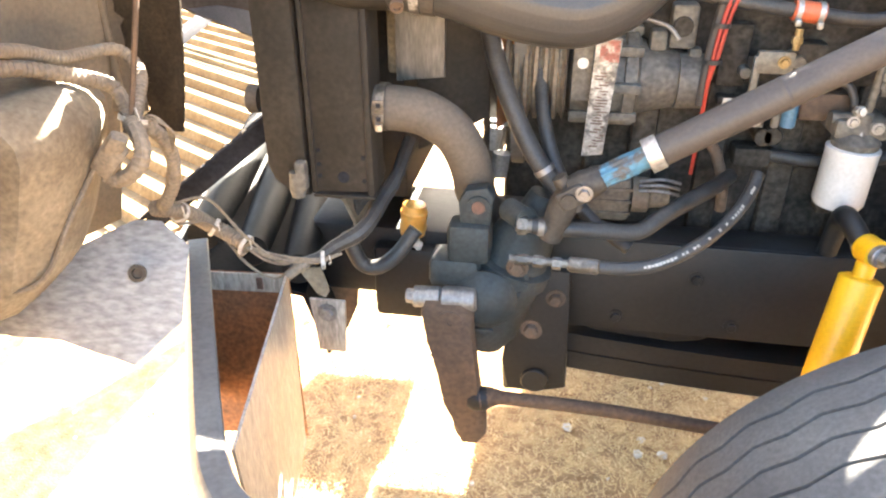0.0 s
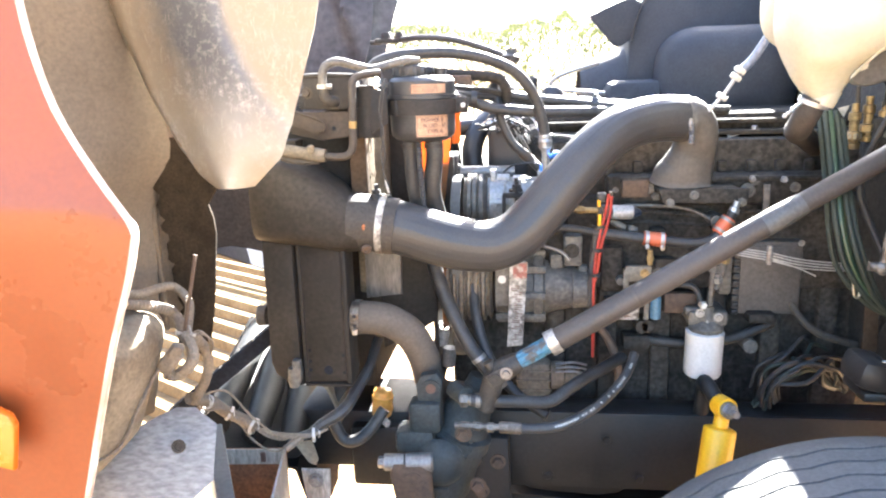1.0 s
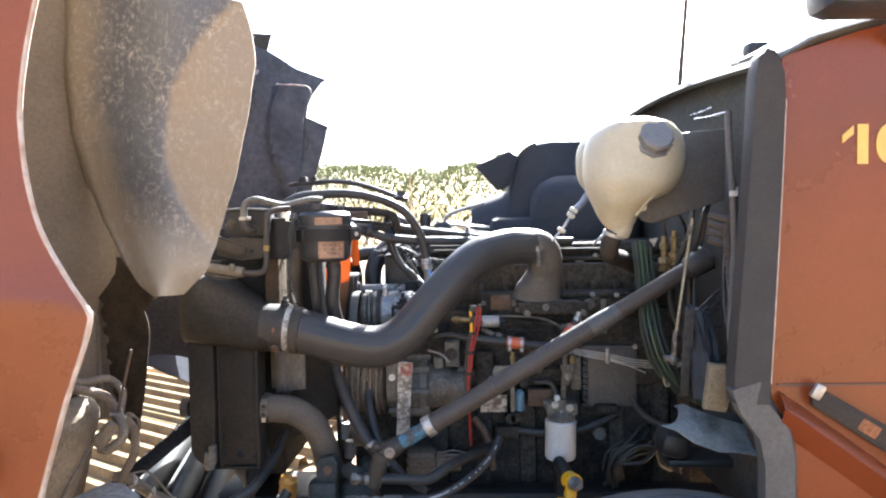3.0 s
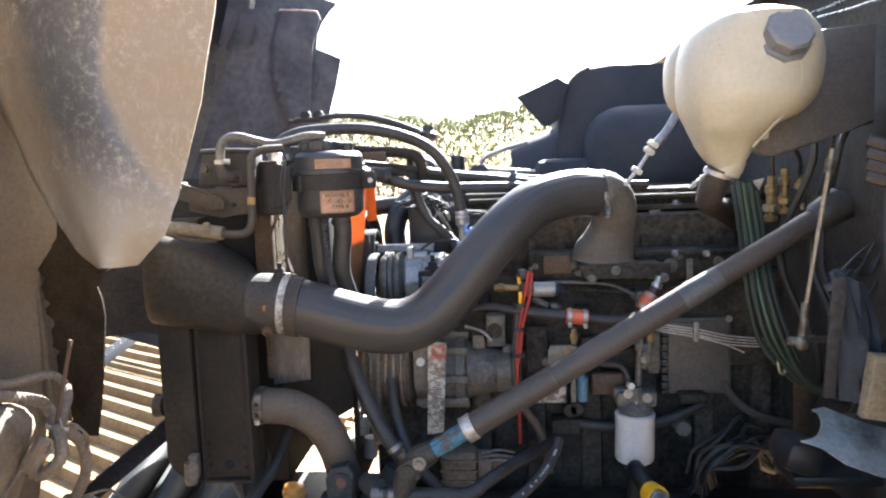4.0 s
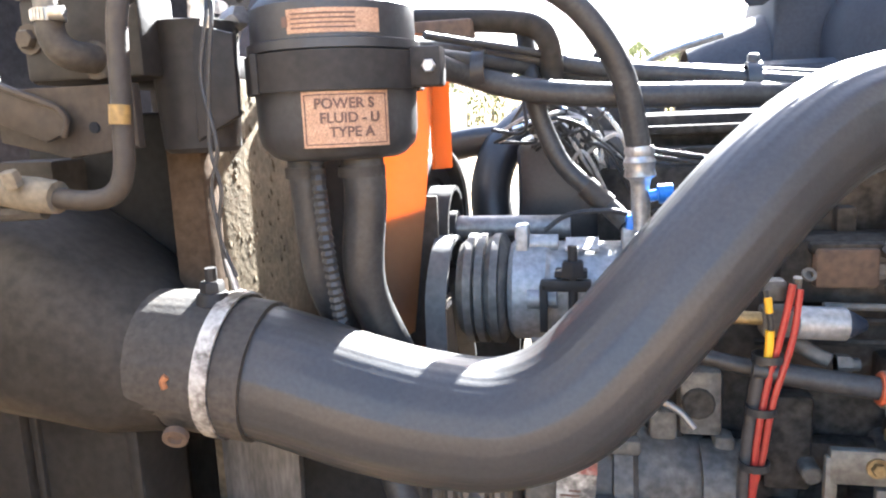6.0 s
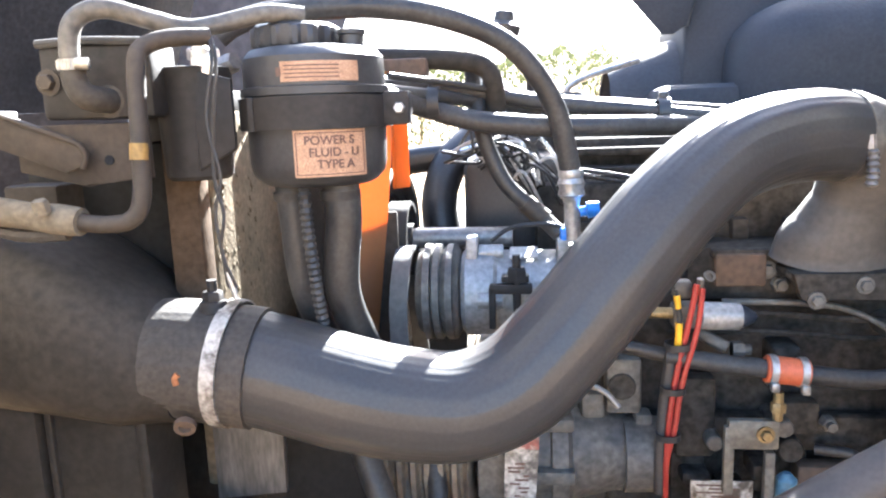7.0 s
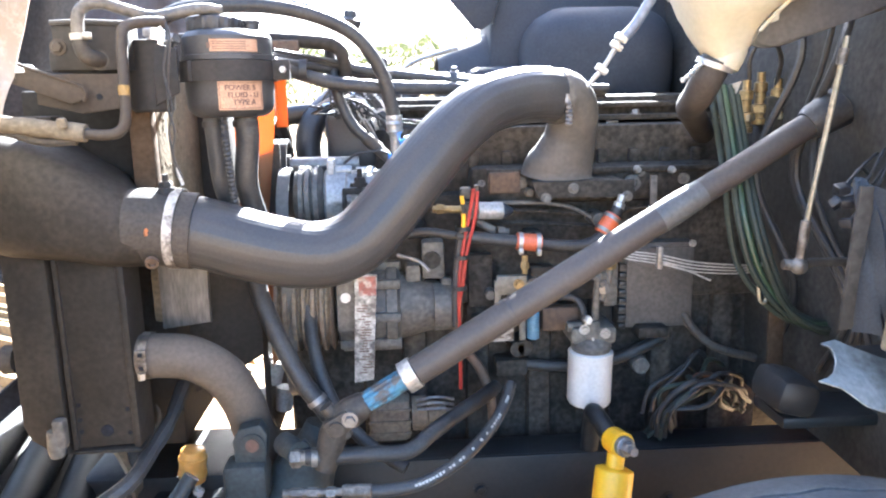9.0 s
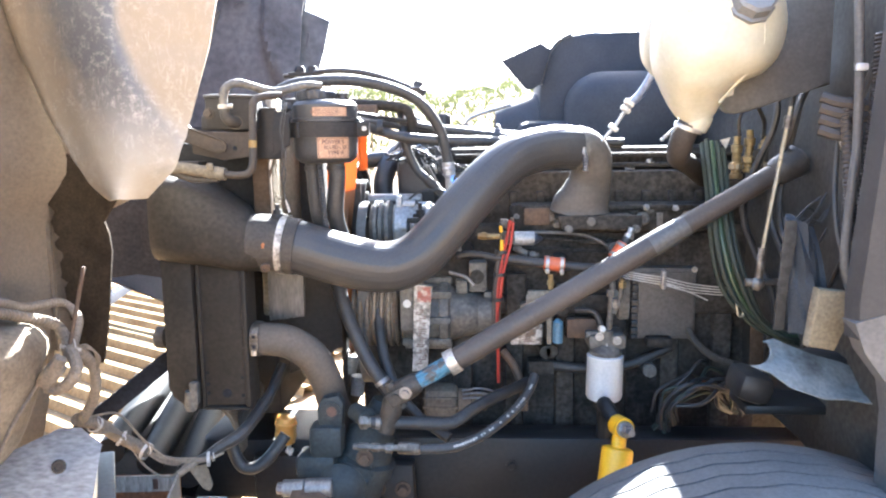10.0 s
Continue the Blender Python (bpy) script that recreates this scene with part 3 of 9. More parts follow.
def build_ground():
    b = B()
    n = 60
    xs = [math.sinh(k / n * 5.2) * (1 if s > 0 else -1) * 4 for s in (-1, 1) for k in range(n + 1)]
    xs = sorted(set(round(x, 4) for x in xs))
    xs = [x for x in xs if abs(x) < 900]
    grid = []
    for y in xs:
        row = []
        for x in xs:
            r = math.hypot(x, y)
            h = 0.012 * noise.noise(Vector((x * 2.1, y * 2.1, 0))) + 0.03 * noise.noise(Vector((x * 0.4, y * 0.4, 3))) * min(1, r / 6)
            row.append(b.verts.new((x, y + 1.5, GZ - 0.008 + (h if r < 40 else 0))))
        grid.append(row)
    for a, c in zip(grid, grid[1:]):
        for i in range(len(a) - 1):
            b.faces.new((a[i], a[i + 1], c[i + 1], c[i]))
    return solo("ground", b, "ground", "dry bare earth strewn with chopped straw", "ground", kind="structure")


def build_litter():
    rng = random.Random(4)
    verts, faces = [], []
    for i in range(60000):
        x, y = rng.uniform(-2.2, 2.4), rng.uniform(0.2, 4.2)
        if rng.random() < 0.7:
            x, y = rng.uniform(-0.6, 1.2), rng.uniform(1.2, 3.2)
        a, l, w = rng.uniform(0, 6.28), rng.uniform(0.006, 0.026) * (2 if rng.random() < 0.08 else 1), rng.uniform(0.0006, 0.0014)
        z = GZ + rng.uniform(0.0, 0.012)
        dx, dy, tz = math.cos(a) * l / 2, math.sin(a) * l / 2, rng.uniform(-0.006, 0.006)
        px, py = -math.sin(a) * w, math.cos(a) * w
        k = len(verts)
        verts += [(x - dx - px, y - dy - py, z - tz), (x + dx - px, y + dy - py, z + tz), (x + dx, y + dy, z + tz + w), (x - dx, y - dy, z - tz + w), (x + dx + px, y + dy + py, z + tz), (x - dx + px, y - dy + py, z - tz)]
        faces += [(k, k + 1, k + 2, k + 3), (k + 3, k + 2, k + 4, k + 5)]
    me = bpy.data.meshes.new("straw")
    me.from_pydata(verts, [], faces)
    me.materials.append(M["straw"])
    tagged(new("straw", me), "loose dry straw lying on the bare earth", "straw", kind="stuff")
    b = B()
    for i in range(260):
        x, y, r = rng.uniform(-1.5, 2.0), rng.uniform(0.5, 3.6), rng.uniform(0.005, 0.017)
        s = bmesh.ops.create_icosphere(b, subdivisions=1, radius=r, matrix=Matrix.Translation((x, y, GZ + r * 0.3)))
        for v in s["verts"]:
            v.co.z = GZ + (v.co.z - GZ) * 0.6
            v.co += noise.noise_vector(v.co * 60) * r * 0.3
    solo("pebbles", b, "stone", "small pale pebbles scattered on the earth", "pebbles", kind="stuff")


def build_treeline():
    """A dense green thicket of tall plants behind the truck."""
    rng = random.Random(7)
    verts, faces = [], []
    for i in range(90000):
        x = rng.uniform(-34, 40)
        d = rng.random()
        y = 38 + d * 6
        top = 4.3 + 0.7 * noise.noise(Vector((x * 0.25, y * 0.3, 0))) + 0.55 * noise.noise(Vector((x * 1.1, 2, 5))) + d * 0.4
        z = GZ + top * (1 - rng.random() ** 1.6 * 0.98)
        s = rng.uniform(0.07, 0.22)
        a, t = rng.uniform(0, 6.28), rng.choice((-1, 1)) * rng.uniform(0.4, 3.0)
        u = Vector((math.cos(a), math.sin(a), t)).normalized()
        w = u.cross(Vector((rng.uniform(-1, 1), rng.uniform(-1, 1), 0.4))).normalized()
        c = Vector((x, y, z))
        k = len(verts)
        verts += [tuple(c - u * s), tuple(c + w * s * 0.22), tuple(c + u * s), tuple(c - w * s * 0.22)]
        faces += [(k, k + 1, k + 2), (k, k + 2, k + 3)]
    me = bpy.data.meshes.new("thicket")
    me.from_pydata(verts, [], faces)
    me.materials.append(M["leaf"])
    th = tagged(new("thicket", me), "dense sunlit green thicket beyond the yard", "thicket", kind="stuff")
    b = B()
    for i in range(150):
        x, y = rng.uniform(-34, 40), rng.uniform(38, 44)
        h = rng.uniform(2.5, 4.4)
        tube(b, [(x, y, 0), (x + rng.uniform(-.2, .2), y, h * .5), (x + rng.uniform(-.4, .4), y, h)], [0.05, 0.035, 0.008], 5, 2)
    part("stem", b, "bark", th)


def build_pole():
    b = B()
    cyl(b, (-0.95, 18.0, GZ - 0.1), (-0.95, 18.0, 3.35), 0.03, 0.018, 10)
    solo("thin_pole", b, "bark", "thin dark pole standing in front of the thicket", "pole")


# ---- hood, tilted forward ----
LIP = [(0.06, 2.62), (-0.01, 2.3), (-0.085, 2.06), (-0.112, 1.95), (-0.124, 1.86), (-0.118, 1.76), (-0.098, 1.675), (-0.060, 1.600), (-0.028, 1.549), (-0.021, 1.530),
       (-0.036, 1.476), (-0.066, 1.395), (-0.102, 1.28), (-0.130, 1.185), (-0.17, 1.07), (-0.20, 0.98)]
LIP_Y = 0.80
EDGE = [(0, 0.98), (0.015, 1.16), (0.06, 1.235), (0.13, 1.285), (0.35, 1.36), (1, 1.50)]


def build_hood():
    hood = thing("hood", (-0.6, 0.95, 0.98), "orange fibreglass truck hood tilted wide open on its front hinge", "hood")
    # outer left side skin
    rows = []
    for k in range(17):
        f = (k / 16) ** 1.6
        # the lower edge climbs away from the arch lip
        low = 0.98
        for (f0, z0), (f1, z1) in zip(EDGE, EDGE[1:]):
            if f0 <= f <= f1:
                low = z0 + (z1 - z0) * (f - f0) / (f1 - f0)
        row = []
        for x, z in LIP:
            xo = -1.55 + 0.25 * math.sin((z - 1.0) * 1.2)
            xx = x + (xo - x) * f
            row.append((xx, LIP_Y - 0.10 * math.sin(min(1, f * 2.2) * math.pi / 2) + 0.18 * f * f, (z if z > 1.6 else 1.6 - (1.6 - z) * (1.6 - low) / 0.62) - 0.10 * f * (z - 1.5)))
        rows.append(row)
    b = B()
    surf(b, rows, 0.006)
    skin = part("outer_skin", b, "orange", hood, "sun-faded orange painted outer skin")
    b = B()
    tube(b, [(x + 0.003, LIP_Y - 0.001, z) for x, z in LIP], 0.0052, 8, 4)
    part("arch_lip", b, "edge", hood, "pale chipped lip of the wheel arch")
    # amber side marker
    b = B()
    slab(b, [(-0.13, 1.292), (-0.008, 1.248), (0.002, 1.306), (-0.003, 1.320), (-0.017, 1.329), (-0.13, 1.374)], (-0.178, 0.766, 0), (0.983, 0.19, 0), (0, 0, 1), 0.015, 0.004)
    part("side_marker", b, "amber", hood, "amber side marker lens")
    # wheel-well liner between the lip and the inner wall
    inner = [(-0.25, 2.62), (-0.275, 2.35), (-0.30, 2.07), (-0.305, 1.94), (-0.29, 1.82), (-0.275, 1.73), (-0.262, 1.650), (-0.268, 1.59), (-0.285, 1.54), (-0.32, 1.49),
             (-0.33, 1.44), (-0.33, 1.36), (-0.34, 1.27), (-0.36, 1.17), (-0.38, 1.07), (-0.40, 0.99)]
    rows = []
    for k in range(8):
        f = k / 7
        row = []
        for (x0, z0), (x1, z1) in zip(LIP, inner):
            bulge = (0.10 + 0.20 * ease(min(1, max(0, (z0 - 1.35) / 0.45)))) * math.sin(f * math.pi) ** 0.8
            row.append((x0 - 0.012 * (f == 0) + (x1 - x0) * f ** 0.7 - bulge, LIP_Y + 0.01 + (1.30 + 0.13 * ease(min(1, max(0, (1.90 - z0) / 0.5))) - LIP_Y) * f, z0 + (z1 - z0) * f))
        rows.append(row)
    b = B()
    surf(b, rows, 0.005)
    part("wheel_well_liner", b, "liner", hood, "bare tan fibreglass wheel-well liner, darkened for its shade")
    # inner wall: a long tongue, slightly dished
    left = resample([(-0.325, 0, 2.255), (-0.330, 0, 2.18), (-0.332, 0, 2.11), (-0.332, 0, 1.99), (-0.318, 0, 1.882), (-0.287, 0, 1.782), (-0.245, 0, 1.682), (-0.200, 0, 1.60), (-0.160, 0, 1.545), (-0.125, 0, 1.520)], 48)
    right = resample([(0.097, 0, 2.175), (0.112, 0, 2.125), (0.122, 0, 2.05), (0.104, 0, 1.93), (0.070, 0, 1.783), (0.031, 0, 1.664), (0.004, 0, 1.576), (-0.055, 0, 1.524)], 48)
    rows = []
    for i, (l, r) in enumerate(zip(left, right)):
        row = []
        for k in range(49):
            f = k / 48
            p = l.lerp(r, f)
            y = 1.262 - 0.030 * math.sin(f * math.pi) ** 1.5 + 0.010 * math.sin(f * math.pi * 2 + 0.6)
            y += 0.006 * noise.noise(Vector((p.x * 9, p.z * 9, 1))) + 0.0016 * noise.noise(Vector((p.x * 45, p.z * 30, 4))) + 0.0008 * noise.noise(Vector((p.x * 120, p.z * 90, 9)))
            crease = -0.072 + 1.5 * (p.z - 1.86) ** 2 + 0.006 * noise.noise(Vector((0, p.z * 7, 2)))
            y += 0.011 * ease(min(1, max(0, (p.x - crease) / 0.024 + 0.5)))
            # rolled left rim
            y += 0.045 * max(0, 1 - f / 0.10) ** 2
            row.append((p.x, y + 0.02 * (p.z - 1.5), p.z))
        rows.append(row)
    b = B()
    surf(b, rows, 0.006)
    wall = part("inner_wall", b, "scuffed", hood, "scuffed grey-tan inner fender wall")
    # pale scratches that follow the wall
    rng = random.Random(29)
    for (xa, za), (xb, zb), w in (((-0.075, 1.825), (-0.069, 1.762), 0.0028), ((-0.233, 2.05), (-0.255, 2.00), 0.004), ((-0.216, 1.832), (-0.182, 1.811), 0.0022), ((-0.082, 1.985), (-0.050, 2.004), 0.0022),
                                  ((-0.176, 1.700), (-0.133, 1.767), 0.0010), ((-0.156, 1.548), (-0.112, 1.573), 0.0045), ((-0.150, 1.66), (-0.118, 1.735), 0.0009), ((-0.09, 1.70), (-0.055, 1.662), 0.0011)):
        lines = [[], []]
        for k in range(13):
            g = k / 12
            x, z = xa + (xb - xa) * g + rng.uniform(-1, 1) * w * 0.6, za + (zb - za) * g
            row = min(rows, key=lambda q: abs(q[24][2] - z))
            y = min(row, key=lambda q: abs(q[0] - x))[1] - 0.0022
            ww = w * (0.25 + math.sin(g * math.pi)) * rng.uniform(0.4, 1.2)
            n = V(-(zb - za), 0, xb - xa).normalized() * ww
            lines[0].append((x - n.x, y, z - n.z))
            lines[1].append((x + n.x, y, z + n.z))
        b = B()
        surf(b, lines[::-1], 0.0006)
        part("scratch", b, "chalky", wall)
    # upright flange under the tongue; its hidden top is added to block sun
    b = B()
    plate_xz(b, [(-0.53, 1.80), (-0.06, 1.80), (-0.07, 1.62), (-0.10, 1.566), (-0.165, 1.505), (-0.225, 1.48), (-0.263, 1.461), (-0.285, 1.40), (-0.289, 1.324), (-0.299, 1.194), (-0.54, 1.183)], 1.425, 0.006)
    box(b, (-0.335, 1.422, 1.36), (0.010, 0.012, 0.34), 0.004)
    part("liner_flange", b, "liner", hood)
    # torn brown rubber flap
    rng = random.Random(3)
    lft = []
    for k in range(40):
        z = 1.60 - 0.0104 * k
        x = -0.335 + 0.046 * (k / 39) ** 0.8 + rng.choice((0.0, 0.0, 0.004, 0.009, -0.003))
        lft.append((x, z))
    out = [(-0.12, 1.60), (-0.165, 1.53), (-0.208, 1.465), (-0.200, 1.44), (-0.197, 1.405), (-0.206, 1.333), (-0.213, 1.28), (-0.220, 1.236), (-0.233, 1.171), (-0.259, 1.172), (-0.252, 1.131), (-0.276, 1.172)] + lft[::-1]
    b = B()
    plate_xz(b, out[::-1], 1.405, 0.005)
    part("rubber_flap", b, "flap", hood, "torn brown rubber splash flap")
    # crown inside, standing behind the inner wall
    rows = []
    for k in range(13):
        f = k / 12
        row = []
        for j in range(12):
            g = j / 11
            y = 1.45 + g * 1.95
            zb = 1.108 - 0.40 * (y - 2.426)
            z = zb + (2.26 + 0.2 * (y - 1.5) - zb) * f
            x1 = -0.66 - 0.27 * (3.1 - y) + 0.31 * (z - 2.1)
            x = -0.63 + (x1 + 0.63) * ease(min(1, f * 2.6)) - 0.02 * math.sin(f * 30) * (f < 0.3)
            row.append((x, y, z))
        rows.append(row)
    b = B()
    surf(b, rows[4:], 0.006)
    part("crown", b, "crown", hood, "dark dusty underside of the hood crown")
    b = B()
    surf(b, rows[:5], 0.006)
    part("nose_panel", b, "nose", hood, "black panel behind the grille")
    rows = []
    for k in range(9):
        z = 1.66 - 0.375 * k / 8
        rows.append([(-0.90 + 0.78 * j / 16, 1.80 + 0.018 * noise.noise(Vector((j * 0.45, 3, k * 0.5))) + 0.05 * (k / 8) ** 2, z + (0.012 * noise.noise(Vector((j * 0.5, 8, 1))) - 0.02 * j / 16 if k == 8 else 0)) for j in range(17)])
    b = B()
    surf(b, rows, 0.004)
    part("nose_baffle", b, "nose", hood, "crinkled blue-black baffle behind the grille")
    # inner wall of the other side: an outer sheet, an inner panel with a wheel bulge and an edge strip
    b = B()
    plate_xz(b, [(-0.70, 2.62), (-0.46, 2.54), (-0.364, 2.499), (-0.30, 2.458), (-0.238, 2.416), (-0.16, 2.384), (-0.092, 2.358), (-0.125, 2.328), (-0.16, 2.283), (-0.18, 2.24), (-0.19, 2.18), (-0.46, 2.10), (-0.70, 2.30)][::-1], 3.16, 0.008)
    part("outer_sheet", b, "farwall", hood)
    right_edge = [(2.316, -0.156), (2.273, -0.139), (2.171, -0.176), (1.892, -0.20), (1.65, -0.27), (1.36, -0.34)]
    bend = [(2.316, -0.300), (2.213, -0.340), (2.053, -0.351), (1.94, -0.325), (1.864, -0.290), (1.70, -0.24), (1.36, -0.20)]

    def at(pairs, z):
        for (z0, x0), (z1, x1) in zip(pairs, pairs[1:]):
            if z1 <= z <= z0:
                return x0 + (x1 - x0) * (z - z0) / (z1 - z0)
        return pairs[-1][1]

    rows = []
    for k in range(25):
        z = 2.316 - 0.95 * k / 24
        xr, xb = at(right_edge, z), at(bend, z)
        row = []
        for j in range(25):
            xl = -0.48 + 0.40 * (min(z, 2.30) - 2.293)
            x = xl + (xr - xl) * j / 24
            out = ease(min(1, max(0, (x - xb) / 0.035 + 0.5)))
            row.append((x, 3.085 - 0.045 * out + 0.10 * max(0, x - xb) ** 1.5 + 0.006 * noise.noise(Vector((x * 8, 0, z * 6))), z + (0.016 * max(0, x + 0.30) / -0.16 if k == 0 else 0)))
        rows.append(row)
    b = B()
    surf(b, rows, 0.005)
    wall = part("inner_wall", b, "farwall", hood, "dark inner fender wall of the other side")
    b = B()
    tube(b, [(-0.302, 3.046, 2.319), (-0.23, 3.044, 2.314), (-0.16, 3.046, 2.306), (-0.146, 3.048, 2.293), (-0.139, 3.05, 2.272)], 0.0042, 8, 4)
    part("folded_lip", b, "edge", wall, "bright folded upper lip")
    b = B()
    plate_xz(b, [(-0.20, 2.181), (-0.071, 2.123), (-0.098, 2.01), (-0.135, 1.892), (-0.19, 1.70), (-0.29, 1.36), (-0.42, 1.36), (-0.32, 1.66), (-0.25, 1.892)][::-1], 3.085, 0.006)
    part("edge_strip", b, "farwall", wall)
    b = B()
    plate_xz(b, [(-0.46, 2.437), (-0.396, 2.405), (-0.276, 2.346), (-0.276, 2.18), (-0.46, 2.18)][::-1], 3.125, 0.006)
    part("gusset", b, "farwall", wall)
    for pts in ([(-0.455, 2.329), (-0.395, 2.289), (-0.43, 2.20), (-0.458, 2.18)], [(-0.155, 2.075), (-0.147, 2.06), (-0.160, 2.008), (-0.167, 2.012)], [(-0.186, 2.268), (-0.181, 2.264), (-0.196, 2.222), (-0.201, 2.226)], [(-0.50, 2.29), (-0.478, 2.29), (-0.535, 2.165), (-0.556, 2.18)], [(-0.598, 2.115), (-0.574, 2.12), (-0.588, 2.035), (-0.608, 2.03)]):
        b = B()
        plate_xz(b, pts[::-1], 3.036, 0.002)
        part("slot", b, "panel", wall)
    b = B()
    plate_xz(b, [(-0.431, 2.335), (-0.425, 2.372), (-0.410, 2.398), (-0.386, 2.392), (-0.392, 2.374), (-0.404, 2.368), (-0.412, 2.335)][::-1], 3.06, 0.004)
    part("torn_bracket", b, "chalky", wall, "pale torn bracket stub")
    return hood


def build_crossbars():
    """Perforated angle bars across the open hood's nose."""
    for a, e, w in ((V(-0.115, 1.52, 1.190), V(-0.385, 1.47, 0.975), 0.030), (V(-0.95, 2.2, 0.95), V(-1.25, 3.7, 0.95), 0.045)):
        mid, ln = (a + e) / 2, (e - a).length
        d = (e - a).normalized()
        side = V(-d.y, d.x, 0).normalized()
        up = d.cross(side)
        rot = Matrix((d, side, up)).transposed()
        g = thing("crossbar", mid, "perforated rusty angle bar across the hood's nose", "bar", "hood crossbars")
        b = B()
        box(b, mid, (ln, w, 0.005), 0.001, rot)
        box(b, mid - side * (w / 2 - 0.002) - up * 0.018, (ln, 0.005, 0.036), 0.001, rot)
        st = part("angle", b, "nose", g)
        for i in range(int(ln / 0.05)):
            p = a + d * (0.03 + i * 0.05) + side * (0.010 if i % 2 else -0.008)
            b = B()
            cyl(b, p + up * 0.0025, p + up * 0.0042, 0.0045, seg=10)
            part("rivet", b, "zinc", st)
        if w > 0.04:
            b = B()
            box(b, a + d * 0.10 + side * 0.01 + up * 0.022, (0.05, 0.03, 0.05), 0.012, rot)
            part("hanger", b, "rubber", g)


def build_roofing():
    """A loose stack of ribbed roofing sheets on the ground."""
    ang = radians(-32)
    ux, uy = V(math.cos(ang), math.sin(ang), 0), V(-math.sin(ang), math.cos(ang), 0)
    for k, (o, n, ln, z) in enumerate(((V(-1.47, 2.93, 0), 10, 5.4, GZ + 0.012), (V(-0.85, 4.72, 0), 5, 6.4, GZ + 0.034))):
        t = thing("roofing_sheet", o + V(0, 0, GZ), "sunlit galvanised ribbed roofing sheet lying on the ground", "roofing sheet", "roofing sheets")
        b = B()
        rows = []
        prof = []
        for i in range(n):
            for s, h in ((0.0, 0.0), (0.085, 0.0), (0.105, 0.055), (0.155, 0.055), (0.185, 0.0)):
                prof.append((i * 0.2 + s, h))
        for e in (0.0, -ln * 0.5, -ln):
            rows.append([o + ux * e + uy * (s) + V(0, 0, z + h) for s, h in prof])
        surf(b, rows, 0.001)
        part("sheet", b, "roof", t)
    b = B()
    box(b, V(-3.6, 7.75, GZ + 0.05), (4.6, 0.10, 0.09), 0.004, Euler((0, 0, ang)).to_matrix())
    solo("timber", b, "timber", "long pale timber lying beyond the roofing sheets", "timber")


def build_valance():
    v = thing("valance", (-0.42, 2.1, 0.55), "glossy black ribbed valance below the grille", "valance")
    for k, (x, z) in enumerate(((-0.345, 0.925), (-0.255, 0.90), (-0.17, 0.87))):
        b = B()
        tube(b, [(x + 0.06, 1.50, z + 0.012), (x, 1.75, z), (x - 0.08, 2.1, z - 0.01), (x - 0.14, 2.42, z - 0.015)], [0.030, 0.038, 0.040, 0.036], 20, 6)
        part("rib", b, "valance", v)
    b = B()
    rows = []
    for y in (1.50, 1.8, 2.1, 2.4):
        sh = -0.36 * (y - 1.5) * 0.6
        rows.append([(-0.36 + sh, y, 0.90), (-0.30 + sh, y, 0.86), (-0.10 + sh, y, 0.83), (-0.06 + sh, y, 0.70)])
    surf(b, rows, 0.008)
    part("body", b, "valance", v)
    return v


